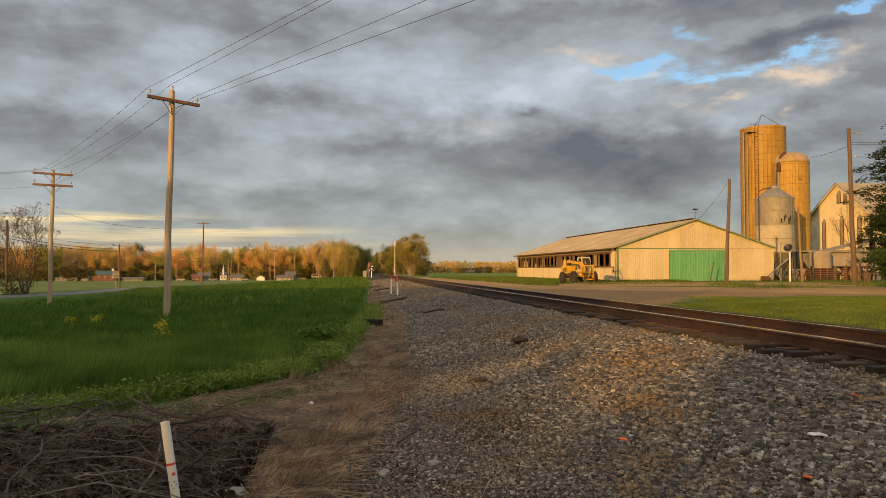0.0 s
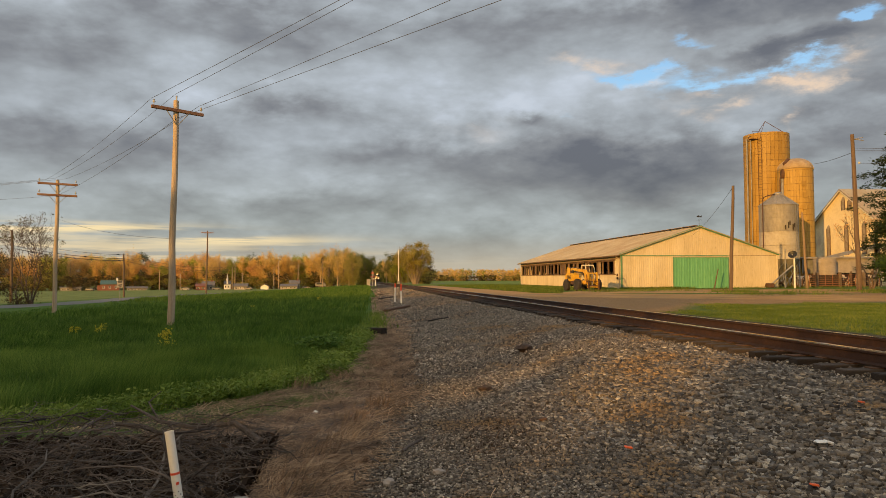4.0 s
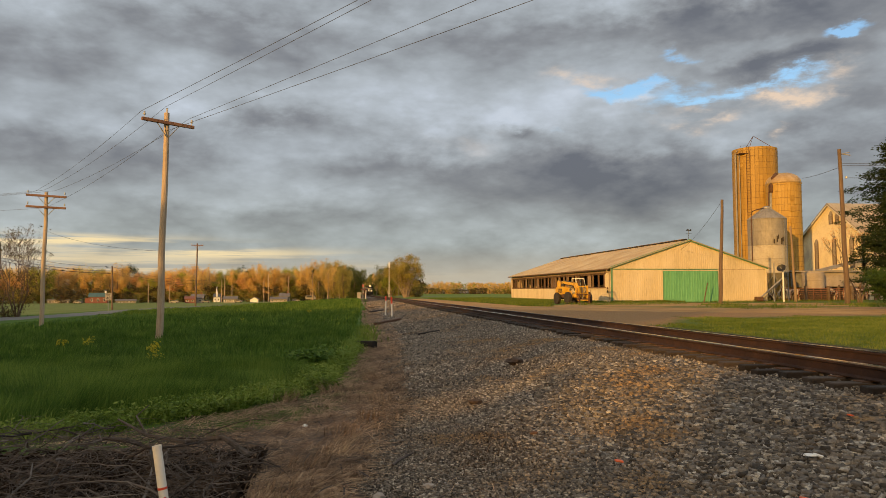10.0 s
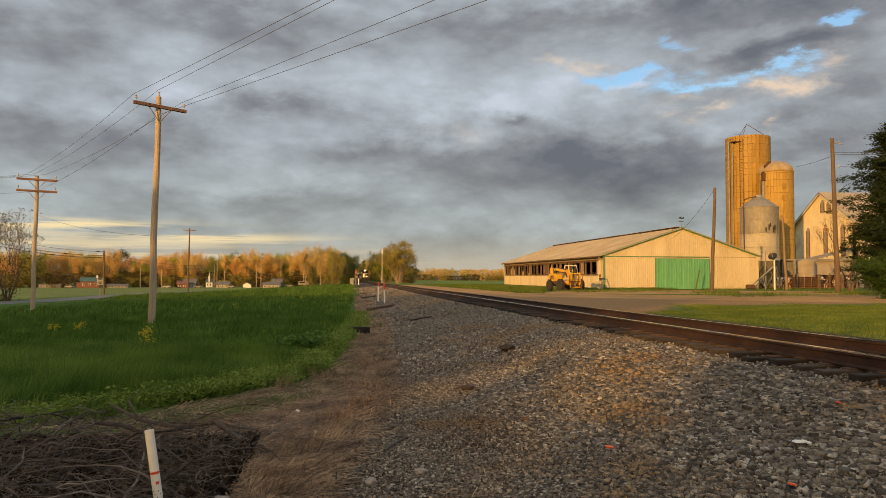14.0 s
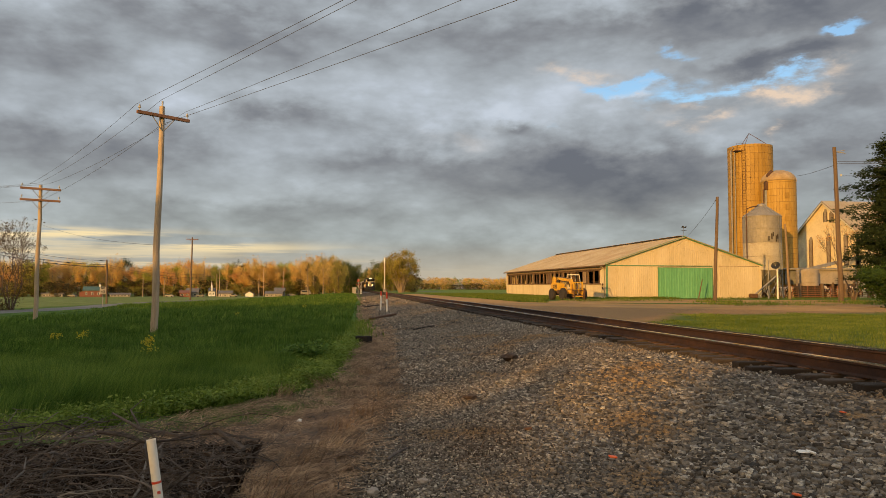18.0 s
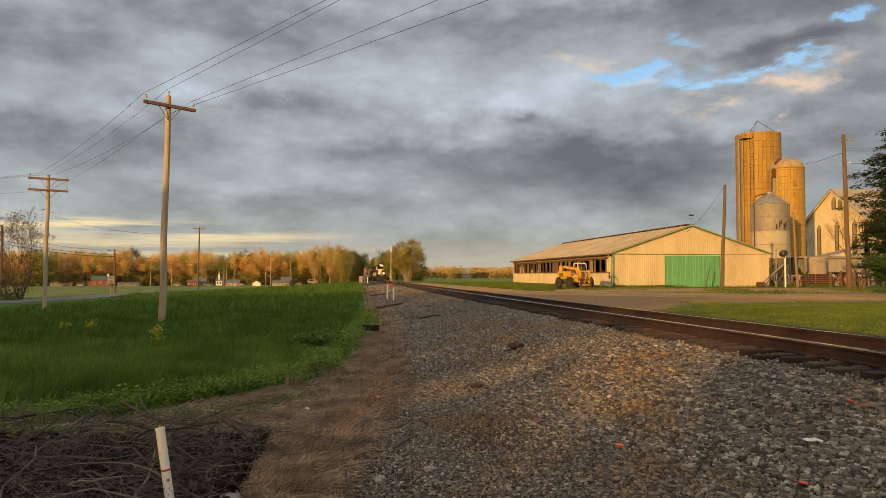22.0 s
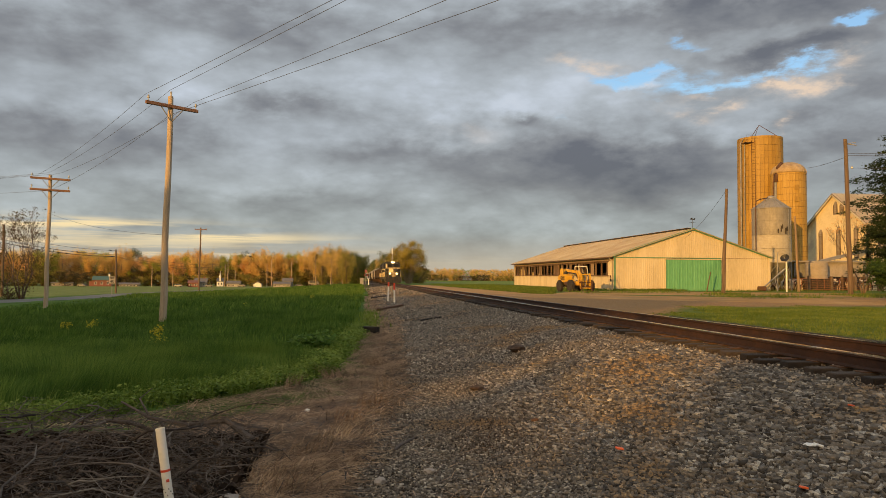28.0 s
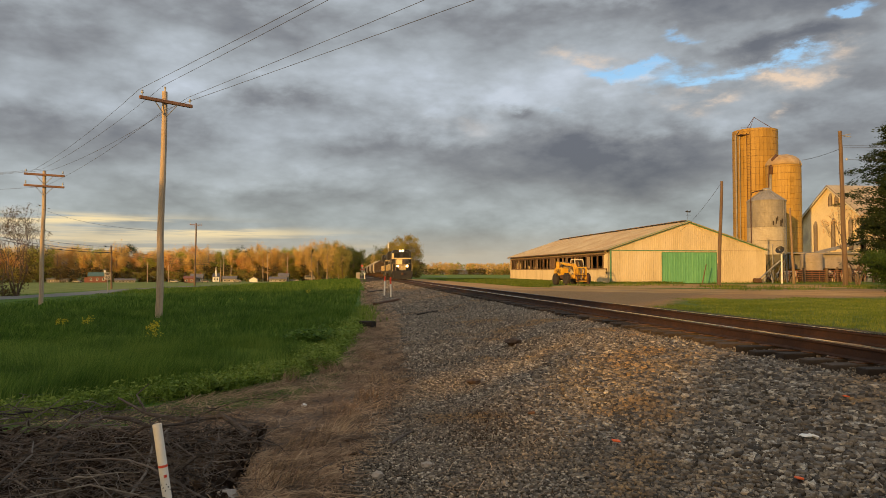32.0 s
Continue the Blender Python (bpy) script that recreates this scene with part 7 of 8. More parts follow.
timber(2.3, 26.5, 3.1, 26.9, 0.12, 0.08, "short dark board lying on ballast")


# ---- the brush pile ----
def bent_twig(r, p, L, rad, droop=0.25, n=6):
    a, e = r.uniform(0, 2 * math.pi), r.uniform(-0.15, 0.5)
    d = Vector((math.cos(a) * math.cos(e), math.sin(a) * math.cos(e) * 0.7, math.sin(e)))
    pts, radii = [Vector(p)], [rad]
    for i in range(n):
        d = (d + Vector((r.uniform(-0.55, 0.55), r.uniform(-0.55, 0.55), r.uniform(-0.4, 0.35) - droop * 0.2))).normalized()
        q = pts[-1] + d * L / n
        q.z = min(max(q.z, gz(q.x, q.y) + 0.01), gz(q.x, q.y) + 0.38)
        pts.append(q)
        radii.append(rad * (1 - 0.8 * (i + 1) / n))
    return pts, radii


def make_brush():
    r = random.Random(17)
    th = thing("brush_pile", (0, 0, 0), "tangled pile of grey dead branches and twigs", "brush pile")
    for i in range(200):
        x = -1.15 - 4.2 * r.random() ** 1.2
        y = r.uniform(5.1, 8.1) if x < -1.3 else r.uniform(5.2, 7.2)
        p = (x, y, gz(x, y) + r.uniform(0.02, 0.34))
        pts, rad = bent_twig(r, p, r.uniform(0.4, 1.3), r.choice((0.004, 0.005, 0.006, 0.007, 0.009, 0.013)))
        s = Shape().tube(pts, rad, 6)
        for j in range(r.randint(1, 3)):
            k_ = r.randint(1, 4)
            b, br = bent_twig(r, pts[k_], r.uniform(0.25, 0.6), rad[k_] * 0.6, n=3)
            s.tube(b, br, 5)
        part("branch", s, TWIG_PALE if i % 6 == 0 and rad[0] < 0.009 else TWIG, th)
    fine = Shape()
    for i in range(3000):
        x = -1.02 - 4.6 * r.random() ** 1.15
        y = r.uniform(5.0, 8.3)
        p = (x, y, gz(x, y) + r.uniform(0.0, 0.28))
        pts, rad = bent_twig(r, p, r.uniform(0.15, 0.6), r.choice((0.002, 0.003, 0.004)), n=4)
        fine.tube(pts, rad, 3, False)
    part("twig_litter", fine, TWIG, th, kind="stuff")
    # a long broken limb reaching out of the pile over the soil, and stubs standing in it
    lb = [(-1.05, 7.65, 0.07), (-1.35, 7.95, 0.20), (-1.75, 8.0, 0.16), (-2.15, 8.05, 0.22), (-2.5, 8.25, 0.34)]
    pts = [(x, y, gz(x, y) + z) for x, y, z in lb]
    part("branch", Shape().tube(pts, [0.034, 0.030, 0.026, 0.02, 0.010], 8).tube([pts[3], (-2.3, 8.2, 0.4), (-2.2, 8.3, 0.5)], [0.015, 0.009, 0.004], 5).tube([pts[1], (-1.2, 8.1, 0.12), (-0.95, 8.2, 0.06)], [0.016, 0.012, 0.006], 5), TWIG, th, "long dark broken limb")
    part("branch", Shape().tube([(-2.75, 7.9, 0.16), (-2.5, 7.85, 0.24), (-2.25, 7.8, 0.22), (-2.05, 7.85, 0.12), (-1.95, 7.7, 0.05)], [0.012, 0.020, 0.024, 0.018, 0.010], 8), TWIG, th, "thick grey stub branch")
    part("branch", Shape().tube([(-1.62, 6.9, 0.34), (-1.66, 6.4, 0.26), (-1.58, 5.9, 0.16), (-1.62, 5.4, 0.05)], [0.006, 0.009, 0.010, 0.009], 7), TWIG_PALE, th)
    part("branch", Shape().tube([(-2.6, 6.4, 0.32), (-2.45, 6.0, 0.3), (-2.5, 5.6, 0.2), (-2.35, 5.2, 0.14)], [0.005, 0.008, 0.009, 0.008], 7).tube([(-2.45, 6.0, 0.3), (-2.2, 5.9, 0.34), (-2.0, 6.0, 0.3)], [0.006, 0.005, 0.003], 5), TWIG_PALE, th)
    part("branch", Shape().tube([(-2.3, 5.3, 0.16), (-1.8, 5.35, 0.24), (-1.35, 5.25, 0.16), (-1.0, 5.4, 0.05)], [0.004, 0.007, 0.006, 0.004], 6), TWIG_PALE, th)
    part("branch", Shape().tube([(x, y, gz(x, y) + 0.03) for x, y in ((0.36, 6.95), (0.44, 7.2), (0.6, 7.5))], [0.013, 0.017, 0.009], 6), TWIG, th, "dark stick fallen beside the pile")


make_brush()


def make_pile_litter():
    # dead leaves, near-black so their colour carries the shade under the twigs
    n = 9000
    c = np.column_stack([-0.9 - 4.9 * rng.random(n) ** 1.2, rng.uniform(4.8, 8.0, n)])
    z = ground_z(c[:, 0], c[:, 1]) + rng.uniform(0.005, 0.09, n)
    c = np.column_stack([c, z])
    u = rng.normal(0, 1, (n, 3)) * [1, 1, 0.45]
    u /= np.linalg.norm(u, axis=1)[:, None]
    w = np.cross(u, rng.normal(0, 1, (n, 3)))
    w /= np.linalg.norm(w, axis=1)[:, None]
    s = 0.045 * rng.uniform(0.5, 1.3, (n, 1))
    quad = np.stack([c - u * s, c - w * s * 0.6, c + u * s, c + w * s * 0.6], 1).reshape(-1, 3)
    tagged(new("leaf_litter", arrays_mesh("leaf_litter", quad, np.arange(4 * n), 4, LITTER)), "dead leaves under the brush, darkened for the shade there", "leaf litter", kind="stuff")


make_pile_litter()


# ---- grass, straw and stones ----
def blades(name, pts, hgt, wid, mat, label, lean=0.35, category="grass"):
    """Blades of three triangles each, bent at mid height."""
    n = len(pts)
    a = rng.uniform(0, 2 * np.pi, n)
    side = np.stack([np.cos(a), np.sin(a), np.zeros(n)], 1) * (wid * rng.uniform(0.6, 1.3, n))[:, None] * 0.5
    b = rng.uniform(0, 2 * np.pi, n)
    # a common lean that wanders over the field
    wa = 0.9 + 1.6 * np.sin(pts[:, 0] * 0.9 + 1.4 * np.sin(pts[:, 1] * 0.6)) + 1.2 * np.sin(pts[:, 1] * 1.1)
    tilt = np.stack([np.cos(b) * 0.6 + np.cos(wa), np.sin(b) * 0.6 + np.sin(wa), np.zeros(n)], 1) * (rng.uniform(0.2, 1.0, n) * lean)[:, None]
    h = (hgt * rng.uniform(0.6, 1.25, n))[:, None]
    up = np.array([[0, 0, 1.0]])
    base = np.column_stack([pts[:, 0], pts[:, 1], ground_z(pts[:, 0], pts[:, 1]) - 0.015])
    mid = base + up * h * 0.55 + tilt * h * 0.3
    tip = base + up * h + tilt * h
    v = np.stack([base - side, base + side, mid - side * 0.75, mid + side * 0.75, tip], 1).reshape(-1, 3)
    o = np.arange(n)[:, None] * 5
    f = np.concatenate([o + [0, 1, 3], o + [0, 3, 2], o + [2, 3, 4]], 1).ravel()
    ob = new(name, arrays_mesh(name, v, f, 3, mat))
    return tagged(ob, label, category, kind="stuff")


def spread(n, x0, x1, y0, y1):
    return np.column_stack([rng.uniform(x0, x1, n), rng.uniform(y0, y1, n)])


def clumpy(p, scale=0.9, keep=0.5):
    """Thin the points out unevenly."""
    v = np.sin(p[:, 0] * scale * 2.1 + 1.3 * np.sin(p[:, 1] * scale)) * np.sin(p[:, 1] * scale * 1.7 + np.sin(p[:, 0] * scale * 1.3)) * 0.5 + 0.5
    return p[rng.random(len(p)) < keep + (1 - keep) * v]


def leaf_patch(name, pts, top, size, mat, label, category="weeds"):
    """Broad leaves held out at all heights below top, drooping outward."""
    n = len(pts)
    a, e = rng.uniform(0, 2 * np.pi, n), rng.uniform(-0.7, 0.6, n)
    u = np.stack([np.cos(a) * np.cos(e), np.sin(a) * np.cos(e), np.sin(e)], 1)
    w = np.stack([-np.sin(a), np.cos(a), rng.normal(0, 0.35, n)], 1)
    c = np.column_stack([pts, ground_z(pts[:, 0], pts[:, 1]) + top * rng.beta(2.2, 1.4, n)])
    L = (size * rng.uniform(0.6, 1.35, n))[:, None]
    v = np.stack([c - u * L * 0.5, c - w * L * 0.30, c + u * L * 0.6, c + w * L * 0.30], 1).reshape(-1, 3)
    return tagged(new(name, arrays_mesh(name, v, np.arange(4 * n), 4, mat)), label, category, kind="stuff")


def make_field():
    def field(n, x0, x1, y0, y1, inset):
        p = spread(n, x0, x1, y0, y1)
        # trodden grass before the two poles
        for px, py in ((-7.45, 29.3), (-19.0, 47.4)):
            p = p[~((np.abs(p[:, 0] - px * p[:, 1] / py) < 0.3) & (p[:, 1] > py - 4.5) & (p[:, 1] < py + 0.3) & (rng.random(len(p)) < 0.85))]
        return p[p[:, 0] < edge_x(p[:, 1] - 0.9) - inset + rng.normal(0, 0.1, len(p))]
    p = field(105000, -9, 0.2, 8.6, 17, 0.45)
    hv = 0.26 + 0.09 * np.sin(p[:, 0] * 2.3 + np.sin(p[:, 1] * 1.9)) * np.sin(p[:, 1] * 2.1) + 0.10 * sstep(1.0, 2.0, edge_x(p[:, 1]) - p[:, 0])
    blades("field_grass", p, hv, 0.010, GRASS_FIELD, "dense dark green field grass", 0.55)
    def tussocks(n, per, x0, x1, y0, y1, inset, rad):
        """Blades in leaning tufts, so that the field reads as waves."""
        c = field(n, x0, x1, y0, y1, inset)
        c = clumpy(c, 0.5, 0.3)
        p = np.repeat(c, per, 0)
        return p + rng.normal(0, rad, p.shape)
    p = np.concatenate([field(45000, -20, 0.6, 17, 36, 0.5), tussocks(3600, 14, -20, 0.6, 17, 36, 0.5, 0.14)])
    hv = 0.29 + 0.09 * np.sin(p[:, 0] * 1.9 + np.sin(p[:, 1])) * np.sin(p[:, 1] * 1.3)
    blades("field_grass", p, hv, 0.022, GRASS_FIELD, "dense dark green field grass", 0.6)
    near_lane = lambda p: sstep(-13, -22, p[:, 0] - 0.05 * (p[:, 1] - 60)) * sstep(40, 50, p[:, 1]) * sstep(84, 70, p[:, 1])
    p = np.concatenate([field(45000, -40, 1.0, 36, 95, 0.3), tussocks(4200, 9, -30, 1.0, 36, 95, 0.3, 0.3)])
    p = p[(p[:, 0] > -24 - 0.02 * (p[:, 1] - 36)) & (rng.random(len(p)) > 0.5 * near_lane(p))]
    hv = (0.32 + 0.12 * np.sin(p[:, 0] * 0.8) * np.sin(p[:, 1] * 0.5)) * (1 - 0.75 * near_lane(p))
    blades("field_grass", p, hv, 0.06, GRASS_FIELD, "dense dark green field grass", 0.6)
    p = np.concatenate([field(22000, -45, 1.4, 95, 215, 0.2), tussocks(1600, 8, -40, 1.4, 95, 215, 0.2, 0.7)])
    p = p[p[:, 0] > -22 + 0.11 * (p[:, 1] - 95)]
    blades("field_grass", p, np.full(len(p), 0.34), 0.15, GRASS_FIELD, "dense dark green field grass", 0.6)
    # low broad-leaved weeds along the bare strip, in uneven clumps
    y = 8.0 + 16 * rng.random(1500) ** 1.5
    c = np.column_stack([edge_x(y) + 0.10 - np.abs(rng.normal(0, 0.45, len(y))), y + np.abs(rng.normal(0, 0.6, len(y)))])
    c = clumpy(c, 1.6, 0.15)
    p = np.repeat(c, 38, 0) + rng.normal(0, 0.11, (38 * len(c), 2))
    h = np.repeat(rng.uniform(0.07, 0.27, len(c)), 38)
    leaf_patch("trackside_weeds", p, h, 0.055, GRASS_WEED, "low green broad-leaved weeds along the field edge")
    y = 8.2 + 14 * rng.random(9000) ** 1.4
    p = clumpy(np.column_stack([edge_x(y) + 0.05 - np.abs(rng.normal(0, 0.5, len(y))), y + np.abs(rng.normal(0, 0.5, len(y)))]), 1.1, 0.1)
    blades("edge_grass", p, rng.uniform(0.10, 0.34, len(p)), 0.012, GRASS_WEED, "rough yellow-green grass among the weeds", 0.8)
    # a dark mound of broad leaves where the field's edge turns
    c = np.column_stack([rng.normal(-0.95, 0.28, 40), rng.normal(17.2, 0.6, 40)])
    p = np.repeat(c, 45, 0) + rng.normal(0, 0.12, (45 * 40, 2))
    leaf_patch("broadleaf_weeds", p, np.repeat(rng.uniform(0.2, 0.45, 40), 45), 0.11, GRASS_FIELD, "dark broad-leaved weeds at the field edge")
    y = rng.uniform(24, 36, 900)
    p = np.column_stack([edge_x(y) + rng.normal(0.15, 0.3, len(y)), y])
    blades("dry_grass_patch", p, np.full(len(p), 0.24), 0.02, GRASS_WEED, "yellow-green rough grass by the ballast", 0.5)
    # lawn beyond the track and tufts by the barn
    p = spread(90000, 10.9, 28, 12, 34)
    lane = np.interp(p[:, 1], [0, 24, 36.5, 46], [50, 43, 22.5, 13.6])
    p = p[(p[:, 0] < lane) & (p[:, 1] < 25.0 + 6.2 * sstep(10.9, 15.5, p[:, 0]) + 1.4 * np.sin(p[:, 0] * 1.3) + 0.9 * np.sin(p[:, 0] * 4.3) - 0.12 * (p[:, 0] - 15.5) * (p[:, 0] > 15.5) + rng.normal(0, 0.3, len(p)))]
    blades("lawn_grass", p, np.full(len(p), 0.075), 0.02, GRASS_LAWN, "short sunlit green lawn beside the drive", 0.6)
    tuft = [spread(500, 28 + i * 1.1, 29.2 + i * 1.1, 77.3, 78.3) for i in range(6)] + [spread(700, 32.5, 36.5, 77.4, 78.2), spread(1600, 27.2, 28.2, 79, 131), spread(500, 40, 52, 77.5, 78.6), spread(900, 28.4, 31.6, 55.6, 57.8), spread(700, 36, 42, 46, 50), spread(500, 38, 43, 53, 57), spread(1200, 44, 60, 78.2, 79.6),
        clumpy(spread(2600, 20, 30, 62, 70), 0.7, 0.05), clumpy(spread(1500, 25, 31.5, 44, 52), 0.9, 0.0), clumpy(spread(900, 27, 36, 51, 57), 0.8, 0.0), clumpy(spread(900, 24, 46, 75, 77.5), 0.9, 0.0), clumpy(spread(400, 40, 60, 66, 74), 0.6, 0.0), spread(900, 38.6, 42.5, 50.5, 56), spread(900, 18, 27, 74, 77.5)]
    p = np.concatenate(tuft)
    blades("barn_edge_grass", p, rng.uniform(0.05, 0.30, len(p)), 0.04, GRASS_LAWN, "rough grass along the barn wall", 0.6)
    p = np.concatenate([spread(20000, 15, 28, 78, 150), clumpy(spread(11000, 14.2, 20.5, 55, 80), 0.6, 0.3)])
    p = p[(p[:, 0] > 14.6 + 3.2 * sstep(62, 54, p[:, 1])) & ((p[:, 1] > 74) | (p[:, 0] < 0.27 * p[:, 1] + 0.5 * np.sin(p[:, 1] * 1.3)))]
    blades("pasture_grass", p, np.full(len(p), 0.22), 0.09, GRASS_LAWN, "sunlit grass strip beside the barn", 0.5)
    # single flowering weeds
    r = random.Random(2)
    for x, y, s in ((-4.4, 17.0, 0.8), (-8.3, 24.2, 0.5), (-9.0, 24.0, 0.45), (-6.5, 44, 0.4), (-3.5, 58, 0.5)):
        th = thing("flowering_weed", (x, y, gz(x, y)), "tall weed with small yellow flowers in the field", "weed", "flowering weeds")
        st, fl = Shape(), Shape()
        for i in range(int(30 * s)):
            a, l = r.uniform(0, 6.28), r.uniform(0.03, 0.18)
            tip = (math.cos(a) * l, math.sin(a) * l, r.uniform(0.35, 0.78) * s)
            st.tube([(0.3 * tip[0], 0.3 * tip[1], 0), tip], [0.006, 0.003], 3)
            for j in range(5):
                b = Vector(tip) + Vector((r.uniform(-0.05, 0.05), r.uniform(-0.05, 0.05), r.uniform(-0.05, 0.05)))
                fl.box(b, (0.024, 0.024, 0.014), Euler((r.random(), r.random(), r.random())).to_matrix())
        part("stem_tuft", st, GRASS_WEED, th, kind="stuff")
        part("blossom_cluster", fl, FLOWER, th, kind="stuff")


GRASS_LAWN = leafy("lawn_green", (0.07, 0.11, 0.015), (0.13, 0.18, 0.028), (0.22, 0.25, 0.05), scale=0.8)
make_field()


def strewn(name, pts, length, wid, mat, label, rise=0.05, dir_angle=None, spread_a=0.8):
    """Dry stalks lying on the ground."""
    n = len(pts)
    a = rng.uniform(0, 2 * np.pi, n) if dir_angle is None else dir_angle + rng.normal(0, spread_a, n)
    L = length * rng.uniform(0.4, 1.3, n)
    d = np.stack([np.cos(a), np.sin(a)], 1)
    s = np.stack([-np.sin(a), np.cos(a), np.zeros(n)], 1) * wid * rng.uniform(0.6, 1.4, n)[:, None] / 2
    P = []
    for t, lift in ((-0.5, 0.0), (0.0, 1.0), (0.5, 0.2)):
        q = pts + d * (L * t)[:, None] + np.stack([-d[:, 1], d[:, 0]], 1) * (rng.normal(0, 0.06, n) * L)[:, None]
        P.append(np.column_stack([q, ground_z(q[:, 0], q[:, 1]) + 0.008 + rise * rng.random(n) * lift]))
    v = np.stack([P[0] - s, P[0] + s, P[1] - s, P[1] + s, P[2] - s, P[2] + s], 1).reshape(-1, 3)
    o = np.arange(n)[:, None] * 6
    f = np.concatenate([o + [0, 1, 3, 2], o + [2, 3, 5, 4]], 1).ravel()
    ob = new(name, arrays_mesh(name, v, f, 4, mat))
    return tagged(ob, label, "dry grass", kind="stuff")


def make_litter():
    def bed(n, y0, y1, power=1.4):
        """Spots on the bare strip between the field and the stones."""
        y = y0 + (y1 - y0) * rng.random(n) ** power
        lo = np.where(y < 8.6, np.interp(y, [5, 7, 8.6], [-1.15, -1.5, -2.6]), edge_x(y) + 0.15)
        return np.column_stack([lo + (gravel_x(y) - 0.05 - lo) * rng.random(n), y])
    # long stalks laid over in swaths, short ones between them
    p = clumpy(bed(9000, 5.2, 26), 1.5, 0.03)
    strewn("dead_grass", p, 0.62, 0.0085, STRAW, "long dry brown grass stalks laid over bare soil", 0.06, 0.45, 0.45)
    p = clumpy(bed(5000, 5.2, 24), 2.3, 0.06)
    strewn("dead_grass", p, 0.5, 0.008, STRAW, "long dry brown grass stalks laid over bare soil", 0.08, 1.5, 0.6)
    p = clumpy(bed(15000, 5.0, 24), 1.3, 0.2)
    strewn("dead_grass", p, 0.2, 0.006, STRAW, "short broken straw on bare soil", 0.03)
    p = bed(420, 5.2, 16)
    strewn("fallen_twigs", p, 0.5, 0.012, TWIG, "thin dark twigs fallen on bare soil", 0.05)
    p = np.column_stack([gravel_x(q := rng.uniform(4.0, 16, 500)) + rng.uniform(0.0, 2.2, 500), q])
    strewn("fallen_twigs", p, 0.32, 0.006, STRAW, "pale dry stalks scattered over the gravel", 0.03)
    y = rng.uniform(22, 70, 9000)
    p = np.column_stack([edge_x(y) + rng.uniform(0.0, 1.4, len(y)), y])
    strewn("dead_grass", clumpy(p, 0.8, 0.2), 0.45, 0.02, STRAW, "matted dry brown grass stalks on bare soil", 0.06)
    # a few standing dry tufts
    tufts = []
    for x, y in ((-1.0, 11.6), (0.35, 14.2), (-0.45, 7.2), (-0.2, 7.9), (-0.75, 6.4), (-0.1, 8.8), (-0.4, 12.7), (0.2, 9.6), (-0.6, 5.9), (0.4, 11.2)):
        tufts.append(np.column_stack([rng.normal(x, 0.12, 90), rng.normal(y, 0.12, 90)]))
    p = np.concatenate(tufts)
    blades("dry_tufts", p, np.full(len(p), 0.22), 0.006, STRAW, "standing tufts of dry pale grass", 1.3, "dry grass")
    # dead brown weeds in the gravel
    c = [(1.46, 7.4, 0.22, 260), (1.25, 7.1, 0.18, 160), (1.75, 7.9, 0.2, 150), (1.2, 4.75, 0.2, 200), (2.05, 8.6, 0.16, 90), (2.5, 13.0, 0.3, 160), (1.9, 10.6, 0.4, 160), (1.4, 8.3, 0.3, 160)]
    p = np.concatenate([np.column_stack([rng.normal(x, r_, n), rng.normal(y, r_ * 1.3, n)]) for x, y, r_, n in c])
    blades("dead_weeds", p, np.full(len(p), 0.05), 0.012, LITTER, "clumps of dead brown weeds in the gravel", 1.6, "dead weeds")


make_litter()


def stone_material():
    m = bpy.data.materials.new("crushed_ballast_stone")
    m.use_nodes = True
    k = Nodes(m.node_tree)
    vec = k.add("ShaderNodeTexCoord").outputs["Object"]
    isl = k.add("ShaderNodeNewGeometry").outputs["Random Per Island"]
    n1 = k.noise(vec, 0.7, 3, 0.6)
    n2 = k.noise(vec, 45.0, 4, 0.65)
    grey = k.ramp(isl, [(0.0, (0.024, 0.020, 0.016)), (0.35, (0.145, 0.122, 0.098)), (0.80, (0.315, 0.270, 0.216)), (0.975, (0.66, 0.59, 0.48))])
    # tan patches: ochre stones, also painted in place of low-sun dapples
    tan = k.ramp(isl, [(0.0, (0.10, 0.062, 0.03)), (0.5, (0.25, 0.155, 0.072)), (1.0, (0.44, 0.29, 0.14))])
    col = k.mix(k.smooth(k.math("ADD", n1, k.math("MULTIPLY", isl, 0.16)), 0.62, 0.80), grey, tan)
    col = k.mix(k.smooth(n2, 0.42, 0.66), k.mix(0.5, col, (0.07, 0.06, 0.05)), col)
    p = k.add("ShaderNodeBsdfPrincipled")
    k.put(p.inputs["Base Color"], col)
    p.inputs["Roughness"].default_value = 0.85
    p.inputs["Specular IOR Level"].default_value = 0.3
    b = k.add("ShaderNodeBump")
    b.inputs["Strength"].default_value, b.inputs["Distance"].default_value = 0.5, 0.01
    k.put(b.inputs["Height"], n2)
    k.put(p.inputs["Normal"], b.outputs[0])
    k.l.new(p.outputs[0], k.add("ShaderNodeOutputMaterial").inputs[0])
    return m


STONE = stone_material()


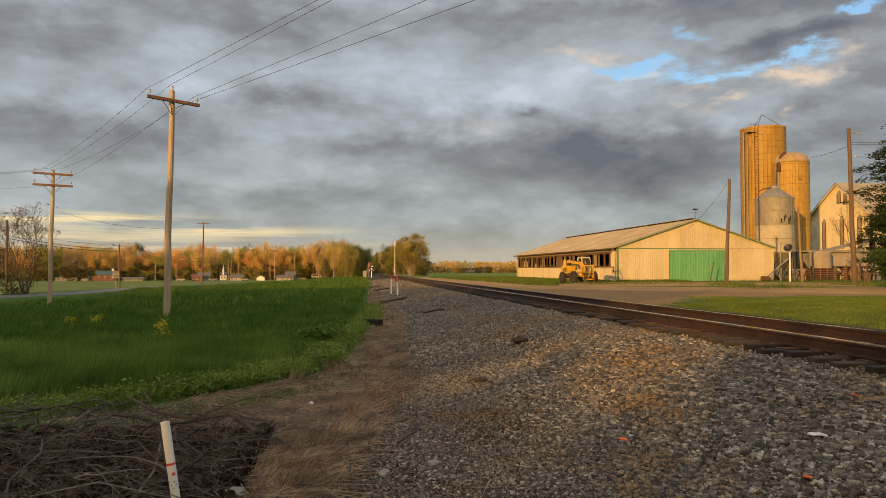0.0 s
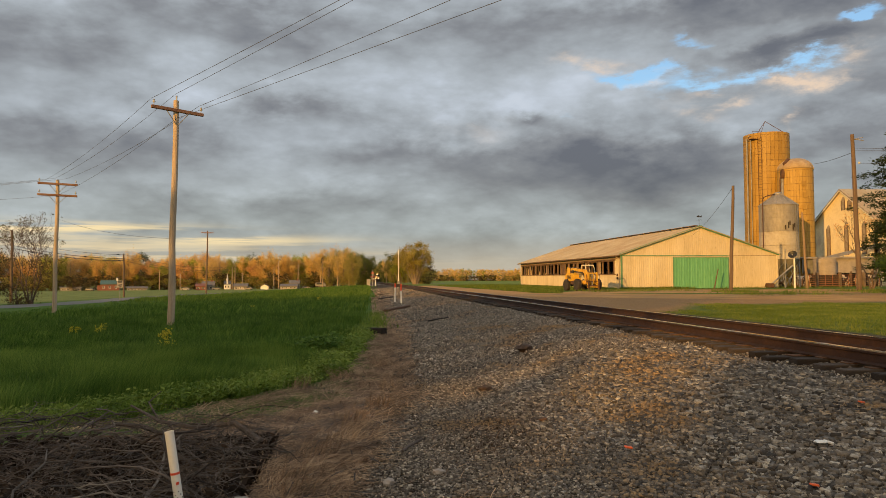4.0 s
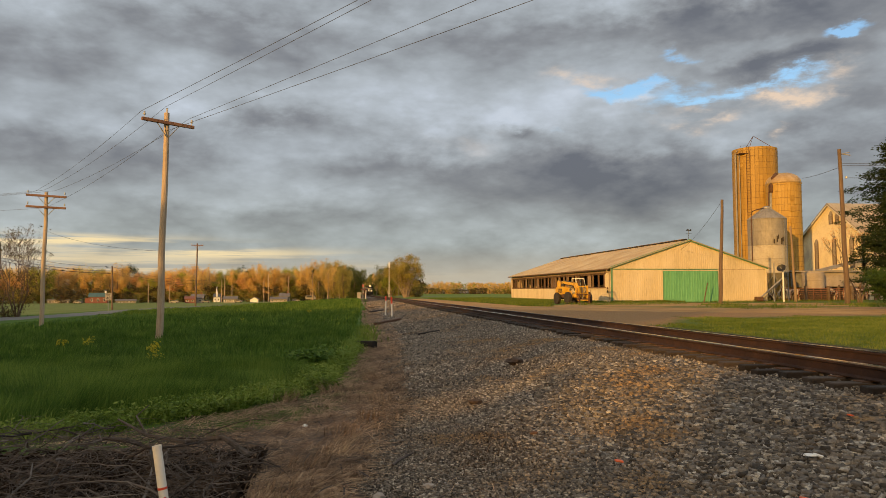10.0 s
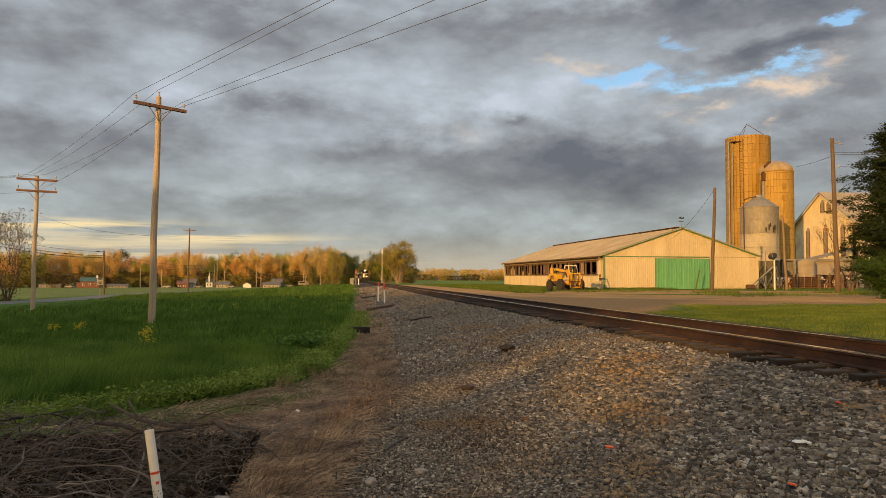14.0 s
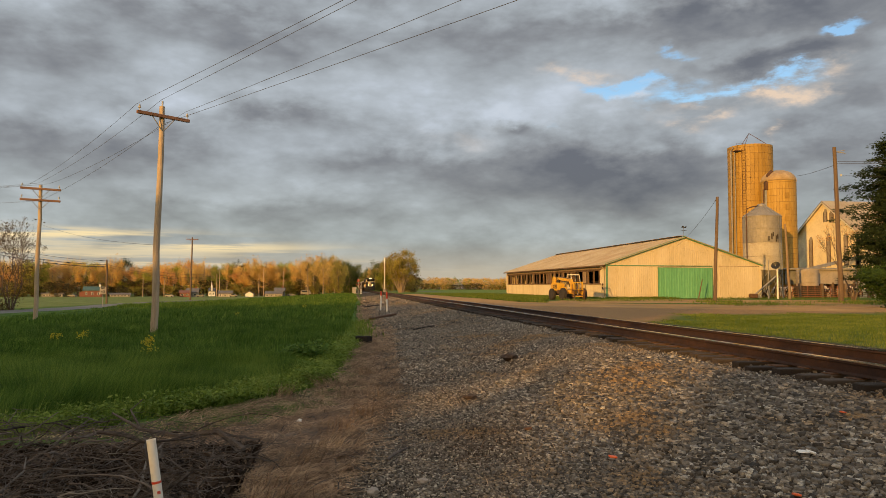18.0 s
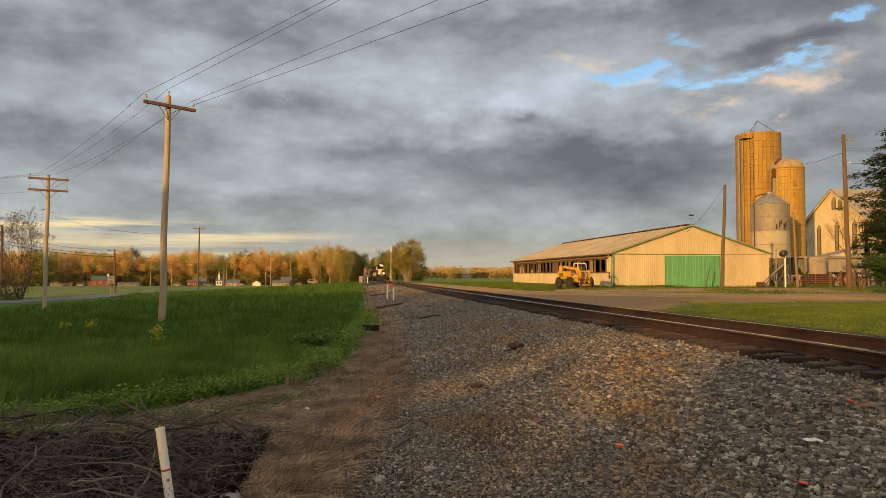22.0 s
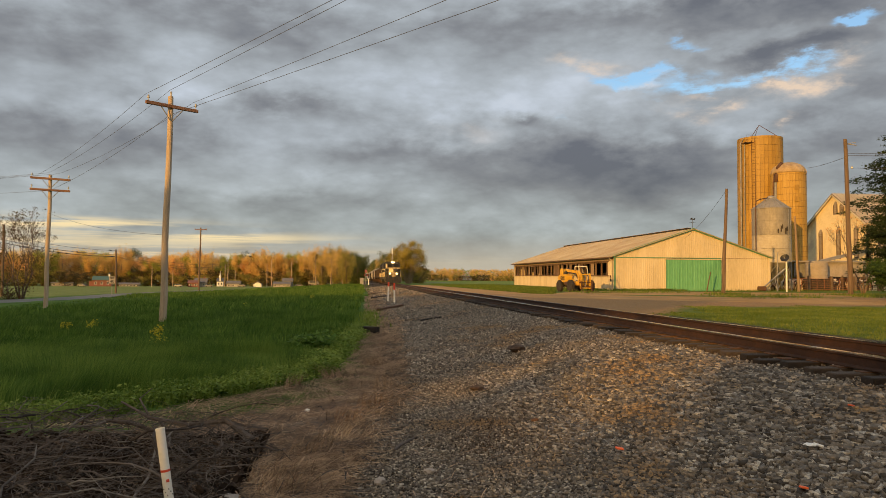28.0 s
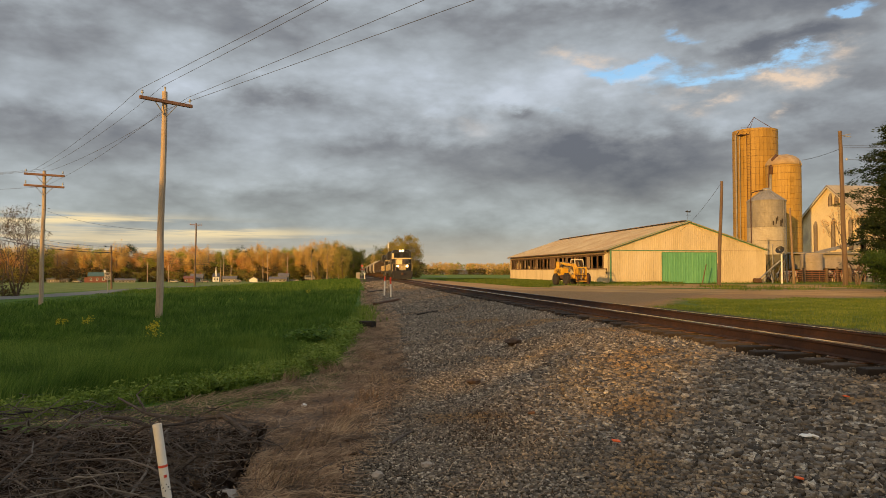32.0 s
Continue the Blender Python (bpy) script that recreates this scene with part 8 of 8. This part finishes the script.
def stones(name, pts, size, label, sink=0.2, coarse=False):
    """Angular stones: rough blocks, the coarse ones with eight faces."""
    if coarse:
        ico = np.array([(0.5, 0, 0), (-0.5, 0, 0), (0, 0.5, 0), (0, -0.5, 0), (0, 0, 0.5), (0, 0, -0.5)])
        tri = np.array([(0, 2, 4), (2, 1, 4), (1, 3, 4), (3, 0, 4), (2, 0, 5), (1, 2, 5), (3, 1, 5), (0, 3, 5)])
    else:
        ico = np.array([(x, y, z) for z in (-0.36, 0.36) for x, y in ((-0.4, -0.4), (0.4, -0.4), (0.4, 0.4), (-0.4, 0.4))])
        tri = np.array([(0, 2, 1), (0, 3, 2), (4, 5, 6), (4, 6, 7), (0, 1, 5), (0, 5, 4), (1, 2, 6), (1, 6, 5), (2, 3, 7), (2, 7, 6), (3, 0, 4), (3, 4, 7)])
    nv = len(ico)
    n = len(pts)
    jit = rng.uniform(0.5, 1.3, (n, nv, 1))
    sc = size[:, None, None] * np.stack([rng.uniform(0.8, 1.4, n), rng.uniform(0.65, 1.0, n), rng.uniform(0.6, 0.95, n)], 1)[:, None, :]
    v = ico[None] * jit * sc
    a, t = rng.uniform(0, 2 * np.pi, n), rng.normal(0, 0.9, n)
    ca_, sa_, ct, st = np.cos(a)[:, None], np.sin(a)[:, None], np.cos(t)[:, None], np.sin(t)[:, None]
    x, y, z = v[..., 0], v[..., 1], v[..., 2]
    y, z = y * ct - z * st, y * st + z * ct
    x, y = x * ca_ - y * sa_, x * sa_ + y * ca_
    base = ground_z(pts[:, 0], pts[:, 1]) + size * (0.3 - sink + rng.uniform(-0.12, 0.18, n))
    v = np.stack([x + pts[:, 0:1], y + pts[:, 1:2], z + base[:, None]], -1).reshape(-1, 3)
    f = (tri[None] + (np.arange(n) * nv)[:, None, None]).ravel()
    ob = new(name, arrays_mesh(name, v, f, 3, STONE))
    return tagged(ob, label, "ballast", kind="stuff")


def make_ballast():
    def keep(p):
        # thins out into soil away from the track
        lim = gravel_x(p[:, 1]) + 0.22 * np.sin(p[:, 1] * 0.9 + 1.5) + 0.12 * np.sin(p[:, 1] * 2.3 + 1)
        return p[rng.random(len(p)) < sstep(lim - 0.6, lim + 0.25, p[:, 0])]
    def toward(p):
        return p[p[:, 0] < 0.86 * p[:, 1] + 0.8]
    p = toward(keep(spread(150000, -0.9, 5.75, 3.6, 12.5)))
    mean = 0.020 + 0.029 * sstep(0.9, 4.0, p[:, 0])
    few = rng.random(len(p)) < np.minimum(1.0, (0.034 / mean) ** 1.3)
    p, mean = p[few], mean[few]
    size = mean * np.exp(np.clip(rng.normal(0, 0.32, len(p)), -0.7, 0.5))
    stones("ballast_stones", p, size, "grey and tan crushed ballast stones")
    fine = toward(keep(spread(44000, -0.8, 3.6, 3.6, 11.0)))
    stones("ballast_grit", fine, 0.015 * np.exp(np.clip(rng.normal(0, 0.3, len(fine)), -0.7, 0.5)), "fine grey gravel between the stones", coarse=True)
    p = keep(spread(105000, -0.2, 5.75, 12.5, 27))
    stones("ballast_stones", p, 0.049 * np.exp(np.clip(rng.normal(0, 0.3, len(p)), -0.7, 0.5)), "grey and tan crushed ballast stones", coarse=True)
    p = keep(spread(52000, 0.4, 5.75, 27, 62))
    stones("ballast_stones", p, 0.07 * np.exp(np.clip(rng.normal(0, 0.25, len(p)), -0.7, 0.5)), "grey and tan crushed ballast stones", coarse=True)
    p = keep(spread(9000, 1.2, 5.75, 62, 125))
    stones("ballast_stones", p, 0.14 * np.exp(np.clip(rng.normal(0, 0.25, len(p)), -0.7, 0.5)), "grey and tan crushed ballast stones", coarse=True)
    p = spread(18000, 5.6, 6.7, 5, 32)
    stones("ballast_stones", p, 0.046 * np.exp(np.clip(rng.normal(0, 0.25, len(p)), -0.7, 0.5)), "grey and tan crushed ballast stones", coarse=True)
    p = spread(9000, 6.5, 9.6, 4, 40)
    stones("ballast_stones", p, 0.062 * np.exp(np.clip(rng.normal(0, 0.25, len(p)), -0.7, 0.5)), "grey and tan crushed ballast stones", coarse=True)


make_ballast()

def motions():
    for ob, behind in TRAIN:
        walk(ob, [(t, pose(TRACK_X, d + behind, RAIL_Z)) for t, d in NOSE])


motions()
